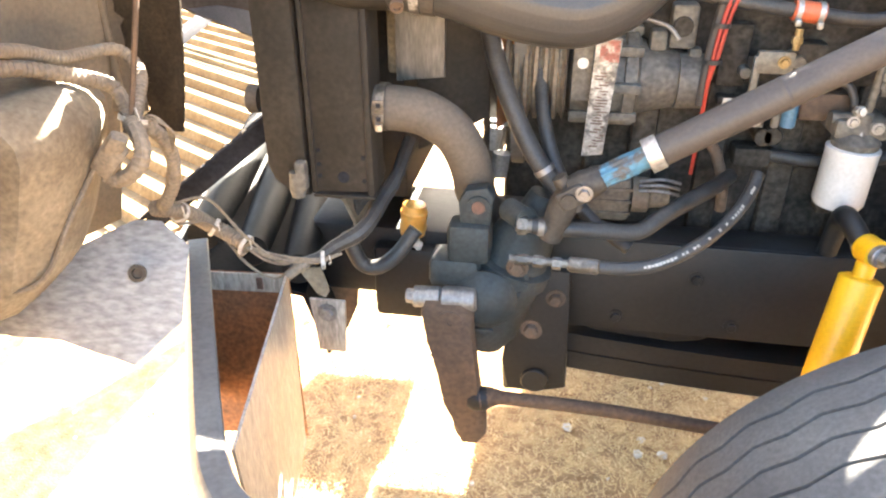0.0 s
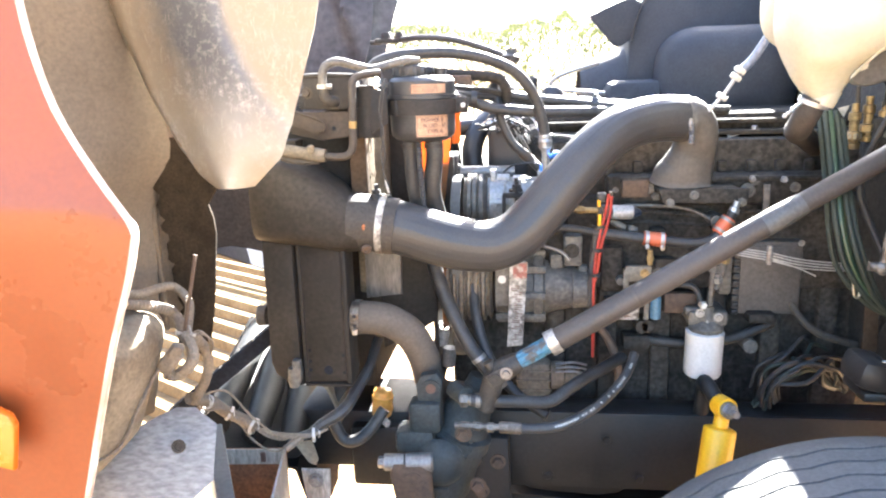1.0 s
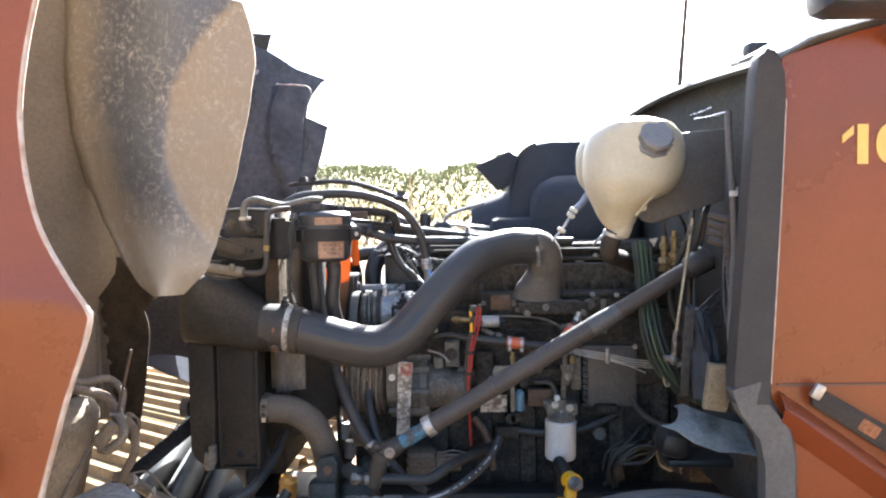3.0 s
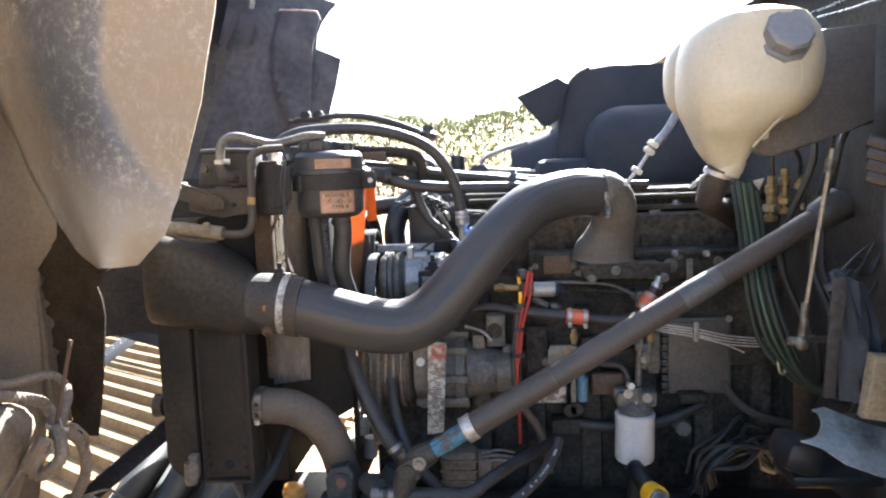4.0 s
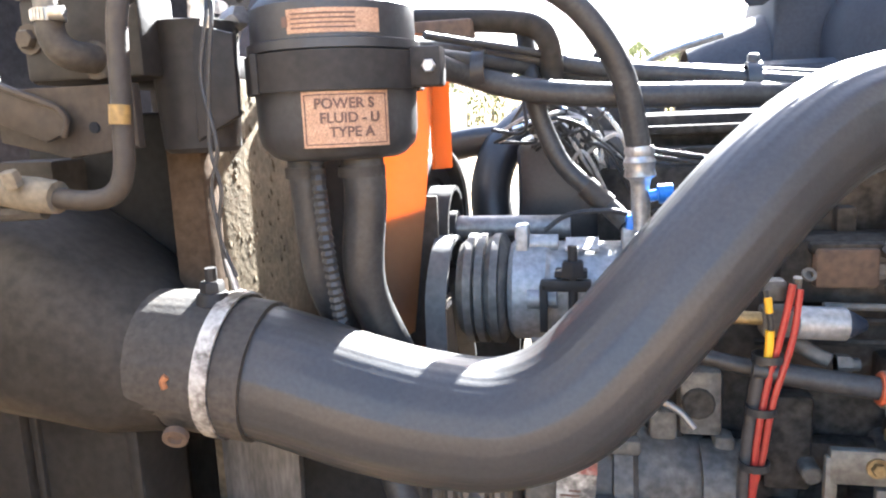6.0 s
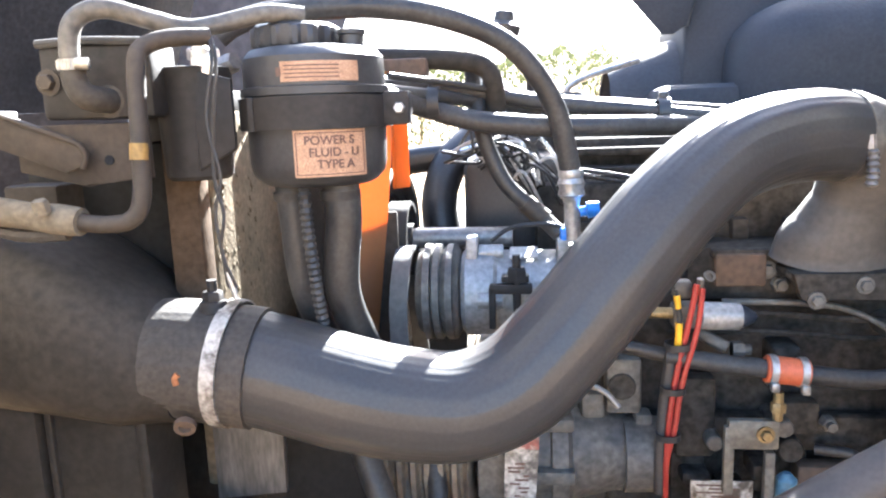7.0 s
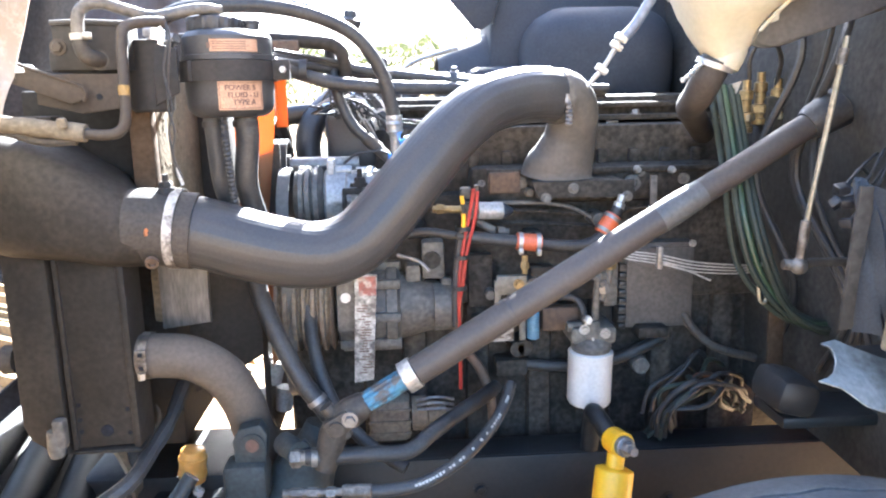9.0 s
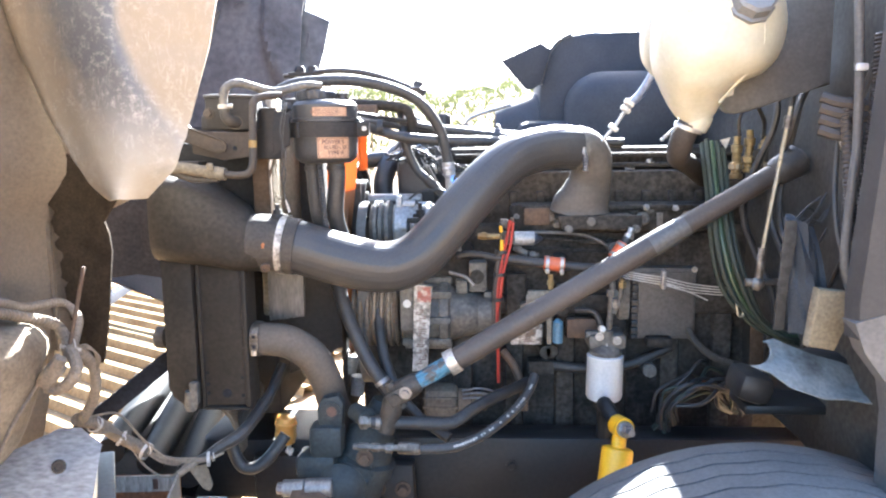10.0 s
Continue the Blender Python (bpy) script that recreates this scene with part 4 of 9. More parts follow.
def build_headlight_bucket():
    h = thing("headlight_bucket", (-0.4, 1.2, 0.98), "dust-caked headlight housing on the open hood", "headlight housing")
    prof = [(-0.62, 1.325), (-0.30, 1.322), (-0.222, 1.315), (-0.196, 1.295), (-0.192, 1.27), (-0.215, 1.20), (-0.262, 1.085), (-0.33, 1.02), (-0.44, 0.985), (-0.62, 0.98)]
    rows = []
    prof = [(p.x, p.z) for p in resample([(x, 0, z) for x, z in prof], 46)]
    ys = resample([(1.03, 0.80, 0), (1.05, 0.93, 0), (1.10, 0.985, 0), (1.17, 0.97, 0), (1.28, 0.84, 0), (1.40, 0.62, 0)], 22)
    for y, s, _ in ys:
        row = []
        for x, z in prof:
            q = V(-0.62 + (x + 0.62) * s, y, 1.15 + (z - 1.15) * s)
            cake = 0.010 * noise.noise(q * 11) + 0.005 * noise.noise(q * 34) + 0.002 * noise.noise(q * 90)
            row.append(q + V(0.6, -0.5, 0.4) * cake)
        rows.append(row)
    b = B()
    surf(b, rows, 0.006)
    front = [b.verts.new(p) for p in rows[0]]
    b.faces.new(front)
    part("housing", b, "dusty", h)
    b = B()
    tube(b, [(-0.25, 1.035, 1.27), (-0.30, 1.028, 1.16), (-0.34, 1.03, 1.05)], 0.004, 6, 6)
    part("seam", b, "dusty", h)
    b = B()
    box(b, (-0.36, 1.05, 1.335), (0.16, 0.10, 0.03), 0.01)
    part("ledge", b, "dusty", h)
    # bent plate below, with a notched corner
    b = B()
    out = [(-0.60, 0.0), (-0.415, 0.10), (-0.334, 0.15), (-0.251, 0.21), (-0.212, 0.212), (-0.156, 0.172), (-0.164, 0.135), (-0.183, 0.125), (-0.203, 0.126), (-0.210, 0.115), (-0.196, 0.105), (-0.179, 0.095), (-0.128, 0.056), (-0.175, -0.010), (-0.289, 0.012), (-0.339, 0.012), (-0.382, 0.013), (-0.60, -0.06)]
    slab(b, out[::-1], (0, 1.097, 0.973), (1, 0, 0), (0, 0.82, 0.574), 0.003)
    bmesh.ops.triangulate(b, faces=b.faces)
    bmesh.ops.subdivide_edges(b, edges=[e for e in b.edges if e.calc_length() > 0.03], cuts=3, use_grid_fill=True)
    for v in b.verts:
        v.co.z += 0.005 * noise.noise(v.co * 14) - 0.012 * max(0, (v.co.y - 1.19) / 0.08)
    part("bent_plate", b, "plate", h, "bent scuffed grey sheet-metal plate")
    b = B()
    lathe(b, (-0.212, 1.19, 1.045), (0.2, -1, 0.4), [(0, 0.012), (0.004, 0.013), (0.005, 0.008), (0.001, 0.007)], 14)
    part("grommet", b, "rubber", h)
    return h


def build_harness():
    w = thing("wire_harness", (-0.19, 1.21, 1.0), "dusty convoluted wire harness tied up with zip ties", "wire harness")
    runs = [([(-0.30, 0.98, 1.385), (-0.267, 1.10, 1.366), (-0.271, 1.16, 1.352), (-0.272, 1.22, 1.330), (-0.273, 1.28, 1.322), (-0.264, 1.32, 1.318), (-0.249, 1.33, 1.305), (-0.218, 1.30, 1.29), (-0.201, 1.26, 1.273), (-0.188, 1.22, 1.255)], 0.0085),
            ([(-0.30, 0.98, 1.362), (-0.269, 1.10, 1.347), (-0.259, 1.14, 1.338), (-0.242, 1.18, 1.322), (-0.227, 1.22, 1.304), (-0.220, 1.24, 1.289), (-0.203, 1.23, 1.27), (-0.189, 1.21, 1.245)], 0.0095),
            ([(-0.19, 1.22, 1.254), (-0.177, 1.23, 1.244), (-0.176, 1.26, 1.213), (-0.18, 1.276, 1.177), (-0.196, 1.29, 1.135), (-0.22, 1.3, 1.1), (-0.235, 1.31, 1.084)], 0.0095),
            ([(-0.187, 1.21, 1.257), (-0.167, 1.19, 1.246), (-0.157, 1.175, 1.228), (-0.167, 1.17, 1.21), (-0.19, 1.17, 1.195), (-0.211, 1.172, 1.198)], 0.0105),
            ([(-0.240, 1.30, 1.090), (-0.227, 1.36, 1.056), (-0.212, 1.4, 1.014), (-0.18, 1.4, 0.998), (-0.146, 1.39, 0.984)], 0.0125)]
    for pts, r in runs:
        b = B()
        tube(b, pts, r, 9, 6, ribs=0.0008)
        part("loom_tube", b, "loom", w)
    rng = random.Random(5)
    for i in range(8):
        r1, r2 = rng.uniform(-0.007, 0.007), rng.uniform(-0.009, 0.007)
        b = B()
        tube(b, [(-0.155, 1.39, 0.988), (-0.117, 1.388 + r1, 0.970 + r2), (-0.085, 1.386 + r2, 0.967 + r1), (-0.063, 1.385, 0.970 + r2 * 0.7), (-0.025, 1.39 + r1 * 0.5, 0.969 + r2 * 0.5), (0.007, 1.41, 0.975)], 0.0022, 5, 6)
        part("wire", b, "loom", w)
    for z0, z1 in ((1.085, 1.012), (1.05, 0.955)):
        b = B()
        tube(b, [(-0.225, 1.33, z0), (-0.20, 1.385, (z0 + z1) / 2 + 0.02), (-0.15, 1.385, z1), (-0.10, 1.38, z1 - 0.02 if z1 < 1 else 0.975), (-0.06, 1.385, 0.966)], 0.0025, 5, 6)
        part("wire", b, "loom", w)
    for k in range(3):
        b = B()
        tube(b, [(-0.187, 1.225, 1.25), (-0.165 + 0.003 * k, 1.222, 1.262 - 0.004 * k), (-0.152 + 0.004 * k, 1.23, 1.245 - 0.004 * k), (-0.158, 1.245, 1.205)], 0.0016, 5, 6)
        part("wire", b, "loom", w)
    b = B()
    tube(b, [(-0.075, 1.388, 0.958), (-0.03, 1.40, 0.970), (-0.006, 1.415, 0.984), (0.036, 1.44, 1.006), (0.052, 1.50, 1.028), (0.068, 1.56, 1.056), (0.08, 1.62, 1.10)], [0.006, 0.010, 0.013, 0.013, 0.013, 0.013, 0.013], 9, 6, wob=0.2)
    part("taped_loom", b, "hose", w, "dark tape-wrapped loom")
    b = B()
    slab(b, [(0, 0), (0.040, 0.006), (0.052, -0.038), (0.044, -0.052), (0.03, -0.046)], (-0.062, 1.388, 0.955), (1, 0, 0), (0, 0, 1), 0.004, 0.001)
    part("tag", b, "dusty", w)
    b = B()
    lathe(b, (-0.066, 1.375, 0.952), (-0.6, -0.5, -0.35), [(-0.03, 0.007), (0.012, 0.0075), (0.012, 0.0055), (0.0, 0.005)], 12)
    part("cut_tube", b, "loom", w)
    b = B()
    box(b, (-0.195, 1.165, 1.225), (0.030, 0.028, 0.055), 0.010, Euler((0.2, 0.75, 0.2)).to_matrix())
    box(b, (-0.180, 1.16, 1.245), (0.022, 0.022, 0.03), 0.007, Euler((0.3, 0.6, 0.5)).to_matrix())
    for vv in b.verts:
        vv.co += noise.noise_vector(vv.co * 70) * 0.004
    part("connector", b, "loom", w, "mud-caked wire connector")
    for p, d, r in (((-0.190, 1.222, 1.256), (0.2, 0.3, 1), 0.017), ((-0.228, 1.345, 1.062), (0.1, 0.6, -0.6), 0.0145), ((-0.205, 1.40, 1.010), (0.8, 0.2, -0.6), 0.014), ((-0.150, 1.391, 0.986), (1, -0.2, -0.4), 0.016), ((-0.02, 1.394, 0.969), (1, 0.3, 0), 0.013)):
        b = B()
        band(b, p, d, r, 0.006, 0.002)
        tube(b, [Vector(p) + V(0.012, -0.01, 0), Vector(p) + V(0.02, -0.02, 0.008), Vector(p) + V(0.018, -0.02, 0.022)], 0.0012, 4, 3)
        part("zip_tie", b, "sticker", w)
    b = B()
    tube(b, [(-0.165, 1.24, 1.40), (-0.178, 1.23, 1.33), (-0.19, 1.215, 1.255)], 0.0035, 6, 4)
    part("tie_wire", b, "rusty", w)
    b = B()
    tube(b, [(-0.195, 1.165, 1.240), (-0.222, 1.150, 1.198), (-0.238, 1.116, 1.155), (-0.258, 1.085, 1.102), (-0.285, 1.062, 1.086), (-0.32, 1.045, 1.10)], 0.0032, 6, 6)
    part("loose_wire", b, "loom", w)
    return w


# ---- charge-air cooler and radiator ----
def build_cooler():
    c = thing("charge_air_cooler", (-0.05, 2.2, 1.0), "dusty black charge-air cooler with a flared side tank", "charge-air cooler")
    b = B()
    # upper horn, a moulded shape that narrows into the outlet
    secs = [(-0.135, 1.372, 1.548, 1.44, 1.60), (-0.11, 1.368, 1.555, 1.425, 1.62), (-0.06, 1.364, 1.548, 1.42, 1.62), (-0.01, 1.360, 1.520, 1.42, 1.61), (0.035, 1.350, 1.490, 1.43, 1.60), (0.065, 1.346, 1.466, 1.440, 1.565), (0.085, 1.347, 1.463, 1.442, 1.558)]
    rings = []
    for x, z0, z1, y0, y1 in secs:
        ring = []
        for k in range(20):
            a = 2 * math.pi * k / 20
            ca, sa = math.cos(a), math.sin(a)
            e = 0.55 if x < 0.05 else 0.9
            ring.append(b.verts.new((x, (y0 + y1) / 2 + (y1 - y0) / 2 * math.copysign(abs(ca) ** e, ca), (z0 + z1) / 2 + (z1 - z0) / 2 * math.copysign(abs(sa) ** e, sa))))
        rings.append(ring)
    for r0, r1 in zip(rings, rings[1:]):
        for k in range(20):
            b.faces.new((r0[k], r0[(k + 1) % 20], r1[(k + 1) % 20], r1[k]))
    b.faces.new(rings[0][::-1])
    b.faces.new(rings[-1])
    part("horn", b, "tank", c)
    b = B()
    prof = [(-0.128, 1.38), (-0.128, 1.10), (-0.118, 1.075), (-0.085, 1.05), (-0.06, 1.048), (-0.060, 1.38)]
    plate_xz(b, prof[::-1], 1.462, 0.14, 0.008)
    part("side_tank", b, "tank", c)
    b = B()
    box(b, (-0.09, 2.22, 1.30), (0.06, 1.36, 0.56), 0.004)
    part("core", b, "tank", c)
    b = B()
    lathe(b, (-0.075, 1.456, 1.065), (0, 0, -1), [(-0.03, 0.012), (0.0, 0.014), (0.014, 0.011), (0.016, 0.004)], 12)
    box(b, (-0.066, 1.455, 1.09), (0.02, 0.02, 0.05), 0.006)
    part("drain_boss", b, "engine_lt", c, "grey scuffed drain boss")
    b = B()
    lathe(b, (-0.14, 1.50, 1.20), (-1, 0, 0), [(0, 0.022), (0.018, 0.024), (0.022, 0.018)], 14)
    part("mount_boss", b, "rubber", c)
    return c


def build_radiator():
    r = thing("radiator", (0.03, 2.2, 1.0), "black radiator with a dusty steel side channel", "radiator")
    b = B()
    plate_xz(b, [(-0.052, 1.40), (0.048, 1.40), (0.052, 1.06), (-0.052, 1.055)][::-1], 1.470, 0.012, 0.003)
    box(b, (0.046, 1.50, 1.22), (0.012, 0.07, 0.33), 0.003)
    box(b, (-0.050, 1.50, 1.22), (0.008, 0.07, 0.33), 0.002)
    box(b, (0.0, 1.482, 1.052), (0.105, 0.04, 0.006), 0.002)
    ch = part("side_channel", b, "tank", r)
    for x, z, rr in ((-0.04, 1.13, 0.0035), (-0.04, 1.085, 0.0035), (0.035, 1.12, 0.0035), (0.035, 1.08, 0.0035), (-0.04, 1.105, 0.0035), (0.0, 1.085, 0.010)):
        b = B()
        cyl(b, (x, 1.4695, z), (x, 1.468, z), rr, seg=12)
        part("hole", b, "nose", ch)
    b = B()
    box(b, (0.02, 2.32, 1.32), (0.09, 1.34, 0.70), 0.004)
    part("core", b, "tank", r)
    # side tank that the bottom hose leaves
    b = B()
    box(b, (0.072, 1.70, 1.44), (0.036, 0.25, 0.42), 0.006)
    part("side_tank", b, "caked", r, "side tank caked with tan dust")
    b = B()
    rng = random.Random(17)
    for k in range(60):
        y, z = rng.uniform(1.58, 1.70), rng.uniform(1.44, 1.64)
        bmesh.ops.create_icosphere(b, subdivisions=1, radius=rng.uniform(0.0012, 0.0035), matrix=Matrix.Translation((0.0905, y, z)) @ Matrix.Diagonal((0.5, 1, 1.3, 1)))
    tagged(part("dust_crust", b, "caked", r), kind="stuff")
    b = B()
    plate_xz(b, [(0.072, 1.365), (0.154, 1.365), (0.152, 1.232), (0.072, 1.222)][::-1], 1.560, 0.012, 0.003)
    part("outlet_plate", b, "streaked", r, "streaked galvanised outlet plate")
    b = B()
    box(b, (0.072, 1.560, 1.53), (0.036, 0.03, 0.28), 0.005)
    part("post", b, "post", r, "brown rusted support post")
    b = B()
    box(b, (0.02, 1.90, 1.66), (0.11, 0.80, 0.03), 0.004)
    part("top_rail", b, "black", r)
    # unseen block, added to shade the far end of the side tank
    b = B()
    box(b, (0.098, 1.90, 1.48), (0.088, 0.14, 0.50), 0.008)
    part("hidden_shade_block", b, "black", r)
    b = B()
    slab(b, [(0, 0), (0.012, -0.004), (0.050, 0.004), (0.052, 0.040), (0.046, 0.048), (0.018, 0.024)], (0.045, 1.853, 1.100), (1, 0.1, 0), (0, 0.5, 1), 0.003)
    part("torn_tag", b, "white", r, "bent white plastic tag")
    b = B()
    lathe(b, (0.158, 1.98, 0.86), (-0.12, 0, 1), [(0, 0.020), (0.004, 0.023), (0.070, 0.023), (0.078, 0.020), (0.084, 0.010)], 20)
    part("valve", b, "alu", r, "bare aluminium valve body")
    return r


def build_fan_shroud():
    f = thing("fan_shroud", (0.2, 2.2, 1.1), "faded orange fan shroud behind the radiator", "fan shroud")
    rows = []
    for k in range(5):
        g = k / 4
        rows.append([(0.185 + (0.075 - 0.13 * max(0, 1.60 - z)) * g, 1.70 + 0.02 * g ** 2, z) for z in (1.70 - 0.01 * g, 1.62, 1.53, 1.45, 1.34 + 0.03 * g)])
    b = B()
    surf(b, rows, 0.0025)
    part("side_panel", b, "shroud", f)
    b = B()
    surf(b, [[(x, y, z) for z in (1.69, 1.62, 1.55)] for x, y in ((0.261, 1.722), (0.267, 1.732), (0.275, 1.744))], 0.005)
    part("turned_edge", b, "shroud", f)
    b = B()
    box(b, (0.265, 1.752, 1.688), (0.075, 0.03, 0.036), 0.004)
    part("top_clip", b, "rusty", f, "brown steel clip on the shroud's top")
    b = B()
    rows = []
    for k in range(5):
        g = k / 4
        rows.append([(0.085 + 0.125 * g, 1.664 + 0.03 * g ** 2, z) for z in (1.375, 1.30, 1.20, 1.12 + 0.02 * g, 1.065 + 0.06 * g)])
    surf(b, rows, 0.006)
    part("lower_panel", b, "tank", f, "grimy lower side of the shroud")
    b = B()
    lathe(b, (0.222, 1.832, 1.475), (1, -0.12, 0), [(0.006, 0.02), (0.008, 0.055), (0.012, 0.058), (0.012, 0.078), (0.020, 0.084), (0.023, 0.090), (0.020, 0.093), (0.0, 0.091)], 48, close=False)
    part("rim_flange", b, "black", f, "dark round rim at the shroud's edge")
    b = B()
    lathe(b, (0.245, 1.829, 1.475), (1, -0.12, 0), [(0, 0.089), (0.001, 0.0925), (0.003, 0.0925), (0.003, 0.089)], 48, close=False)
    part("rim_edge", b, "zinc", f, "rubbed bright edge")
    b = B()
    box(b, (0.20, 2.38, 1.11), (0.012, 1.24, 0.42), 0.004)
    part("lower_wall", b, "tank", f)
    # unseen plate, added to keep sun off the lower side panel's back
    b = B()
    box(b, (0.222, 1.738, 1.42), (0.072, 0.006, 0.20), 0.002)
    part("inner_shade_plate", b, "tank", f)
    lathe_b = B()
    o = V(0.265, 2.2, 1.16)
    lathe(lathe_b, o, (1, 0, 0), [(-0.02, 0.35), (0.03, 0.32), (0.06, 0.32), (0.06, 0.312), (0.03, 0.312), (-0.02, 0.342)], 48, close=False)
    part("ring", lathe_b, "tank", f)
    b = B()
    slab(b, [(0, 0), (0.035, 0.02), (0.035, -0.17), (0, -0.20)], (0.225, 1.70, 1.30), (1, 0.2, 0), (0, 0, 1), 0.005)
    part("lower_tab", b, "shroud", f)
    return f


def build_lower_hose():
    h = thing("radiator_hose", (0.07, 1.48, 1.0), "thick dusty lower radiator hose with a steel clamp", "radiator hose")
    b = B()
    tube(b, [(0.045, 1.505, 1.195), (0.09, 1.505, 1.195), (0.132, 1.51, 1.186), (0.174, 1.53, 1.148), (0.196, 1.56, 1.085), (0.204, 1.60, 1.01), (0.22, 1.66, 0.95), (0.28, 1.76, 0.90)], 0.036, 22, 8)
    part("hose", b, "dusthose", h)
    b = B()
    band(b, (0.066, 1.50, 1.198), (1, 0, 0), 0.0365, 0.013)
    cl = part("clamp", b, "grimed", h)
    for dz in (-0.010, 0.012):
        b = B()
        box(b, (0.066, 1.4622, 1.20 + dz), (0.017, 0.004, 0.015), 0.001)
        lk = part("link", b, "grimed", cl)
        b = B()
        box(b, (0.066, 1.4598, 1.20 + dz), (0.007, 0.002, 0.007))
        part("slot", b, "nose", lk)
    b = B()
    cyl(b, (0.066, 1.460, 1.172), (0.066, 1.460, 1.182), 0.006, seg=6)
    part("screw", b, "zinc", cl)
    return h


def build_charge_pipe():
    p = thing("charge_air_pipe", (0.4, 1.55, 1.32), "thick grey rubber-sleeved S-shaped charge-air pipe", "charge-air pipe")
    b = B()
    tube(b, [(0.062, 1.499, 1.409), (0.10, 1.500, 1.407), (0.158, 1.502, 1.398)], 0.0598, 120, 5, flute=0.0012)
    part("sleeve", b, "rubber", p, "ribbed black rubber joining sleeve")
    b = B()
    path = [(0.13, 1.502, 1.404), (0.18, 1.505, 1.391), (0.24, 1.51, 1.371), (0.30, 1.52, 1.355), (0.355, 1.53, 1.350), (0.405, 1.54, 1.367), (0.450, 1.555, 1.407), (0.513, 1.58, 1.478), (0.57, 1.61, 1.538), (0.628, 1.645, 1.580),
            (0.69, 1.68, 1.597), (0.74, 1.70, 1.600), (0.775, 1.715, 1.596)]
    tube(b, path, [0.0565, 0.0565, 0.0565, 0.056, 0.055, 0.054, 0.053, 0.052, 0.051, 0.050, 0.050, 0.050, 0.0495], 120, 8, flute=0.0010)
    part("pipe", b, "sleeve", p)
    b = B()
    band(b, (0.130, 1.501, 1.404), (1, 0, -0.12), 0.0612, 0.014, 0.002)
    part("clamp", b, "dirtyband", p, "dirty worn steel band clamp")
    b = B()
    lathe(b, (0.104, 1.445, 1.364), (0.2, -1, -0.5), [(0, 0.010), (0.006, 0.010), (0.006, 0.006), (0.002, 0.005)], 14)
    part("clamp_eye", b, "rusty", p)
    b = B()
    tube(b, [(0.104, 1.4395, 1.414), (0.101, 1.4385, 1.410), (0.102, 1.4385, 1.404)], 0.0028, 8, 4)
    part("rust_nub", b, "rust_bright", p)
    b = B()
    cyl(b, (0.121, 1.49, 1.458), (0.121, 1.49, 1.470), 0.015, 0.013, 12, 0.002)
    hexnut(b, (0.121, 1.49, 1.470), (0, 0, 1), 0.010, 0.009)
    cyl(b, (0.121, 1.49, 1.478), (0.121, 1.49, 1.490), 0.005, seg=8)
    part("clamp_bolt", b, "black", p)
    # elbow into the intake, flared at its foot
    b = B()
    tube(b, [(0.765, 1.712, 1.598), (0.788, 1.722, 1.596), (0.806, 1.735, 1.580), (0.813, 1.748, 1.552), (0.810, 1.757, 1.518), (0.801, 1.763, 1.484), (0.792, 1.766, 1.458), (0.789, 1.768, 1.440)],
         [0.047, 0.048, 0.048, 0.048, 0.050, 0.060, 0.070, 0.074], 36, 8)
    for v in b.verts:
        if v.co.z < 1.54:
            v.co.y = 1.768 + (v.co.y - 1.768) * (1 - 0.45 * min(1, (1.54 - v.co.z) / 0.09))
    part("elbow", b, "elbow", p, "dusty cast intake elbow")
    b = B()
    band(b, (0.772, 1.7145, 1.597), (0.86, 0.4, -0.1), 0.0498, 0.015)
    cl = part("clamp", b, "engine_lt", p, "spring-loaded band clamp")
    b = B()
    tube(b, [(0.785, 1.668, 1.585), (0.786, 1.666, 1.565), (0.786, 1.668, 1.545)], 0.006, 8, 6, ribs=0.0014)
    cyl(b, (0.782, 1.668, 1.60), (0.783, 1.667, 1.585), 0.006, seg=8)
    part("spring", b, "steel", cl)
    b = B()
    slab(b, [(-0.10, 0.0), (0.10, 0.0), (0.10, -0.03), (0.085, -0.045), (0.07, -0.03), (-0.06, -0.028), (-0.072, -0.045), (-0.09, -0.03)], (0.83, 1.735, 1.438), (1, 0, 0), (0, 0, 1), 0.014, 0.003)
    box(b, (0.82, 1.775, 1.433), (0.18, 0.09, 0.012), 0.004)
    part("flange", b, "engine", p)
    bolts(p, [(0.757, 1.720, 1.406), (0.915, 1.720, 1.406), (0.81, 1.720, 1.424)], (0, -1, 0), 0.007, 0.006, "engine_lt")
    return p


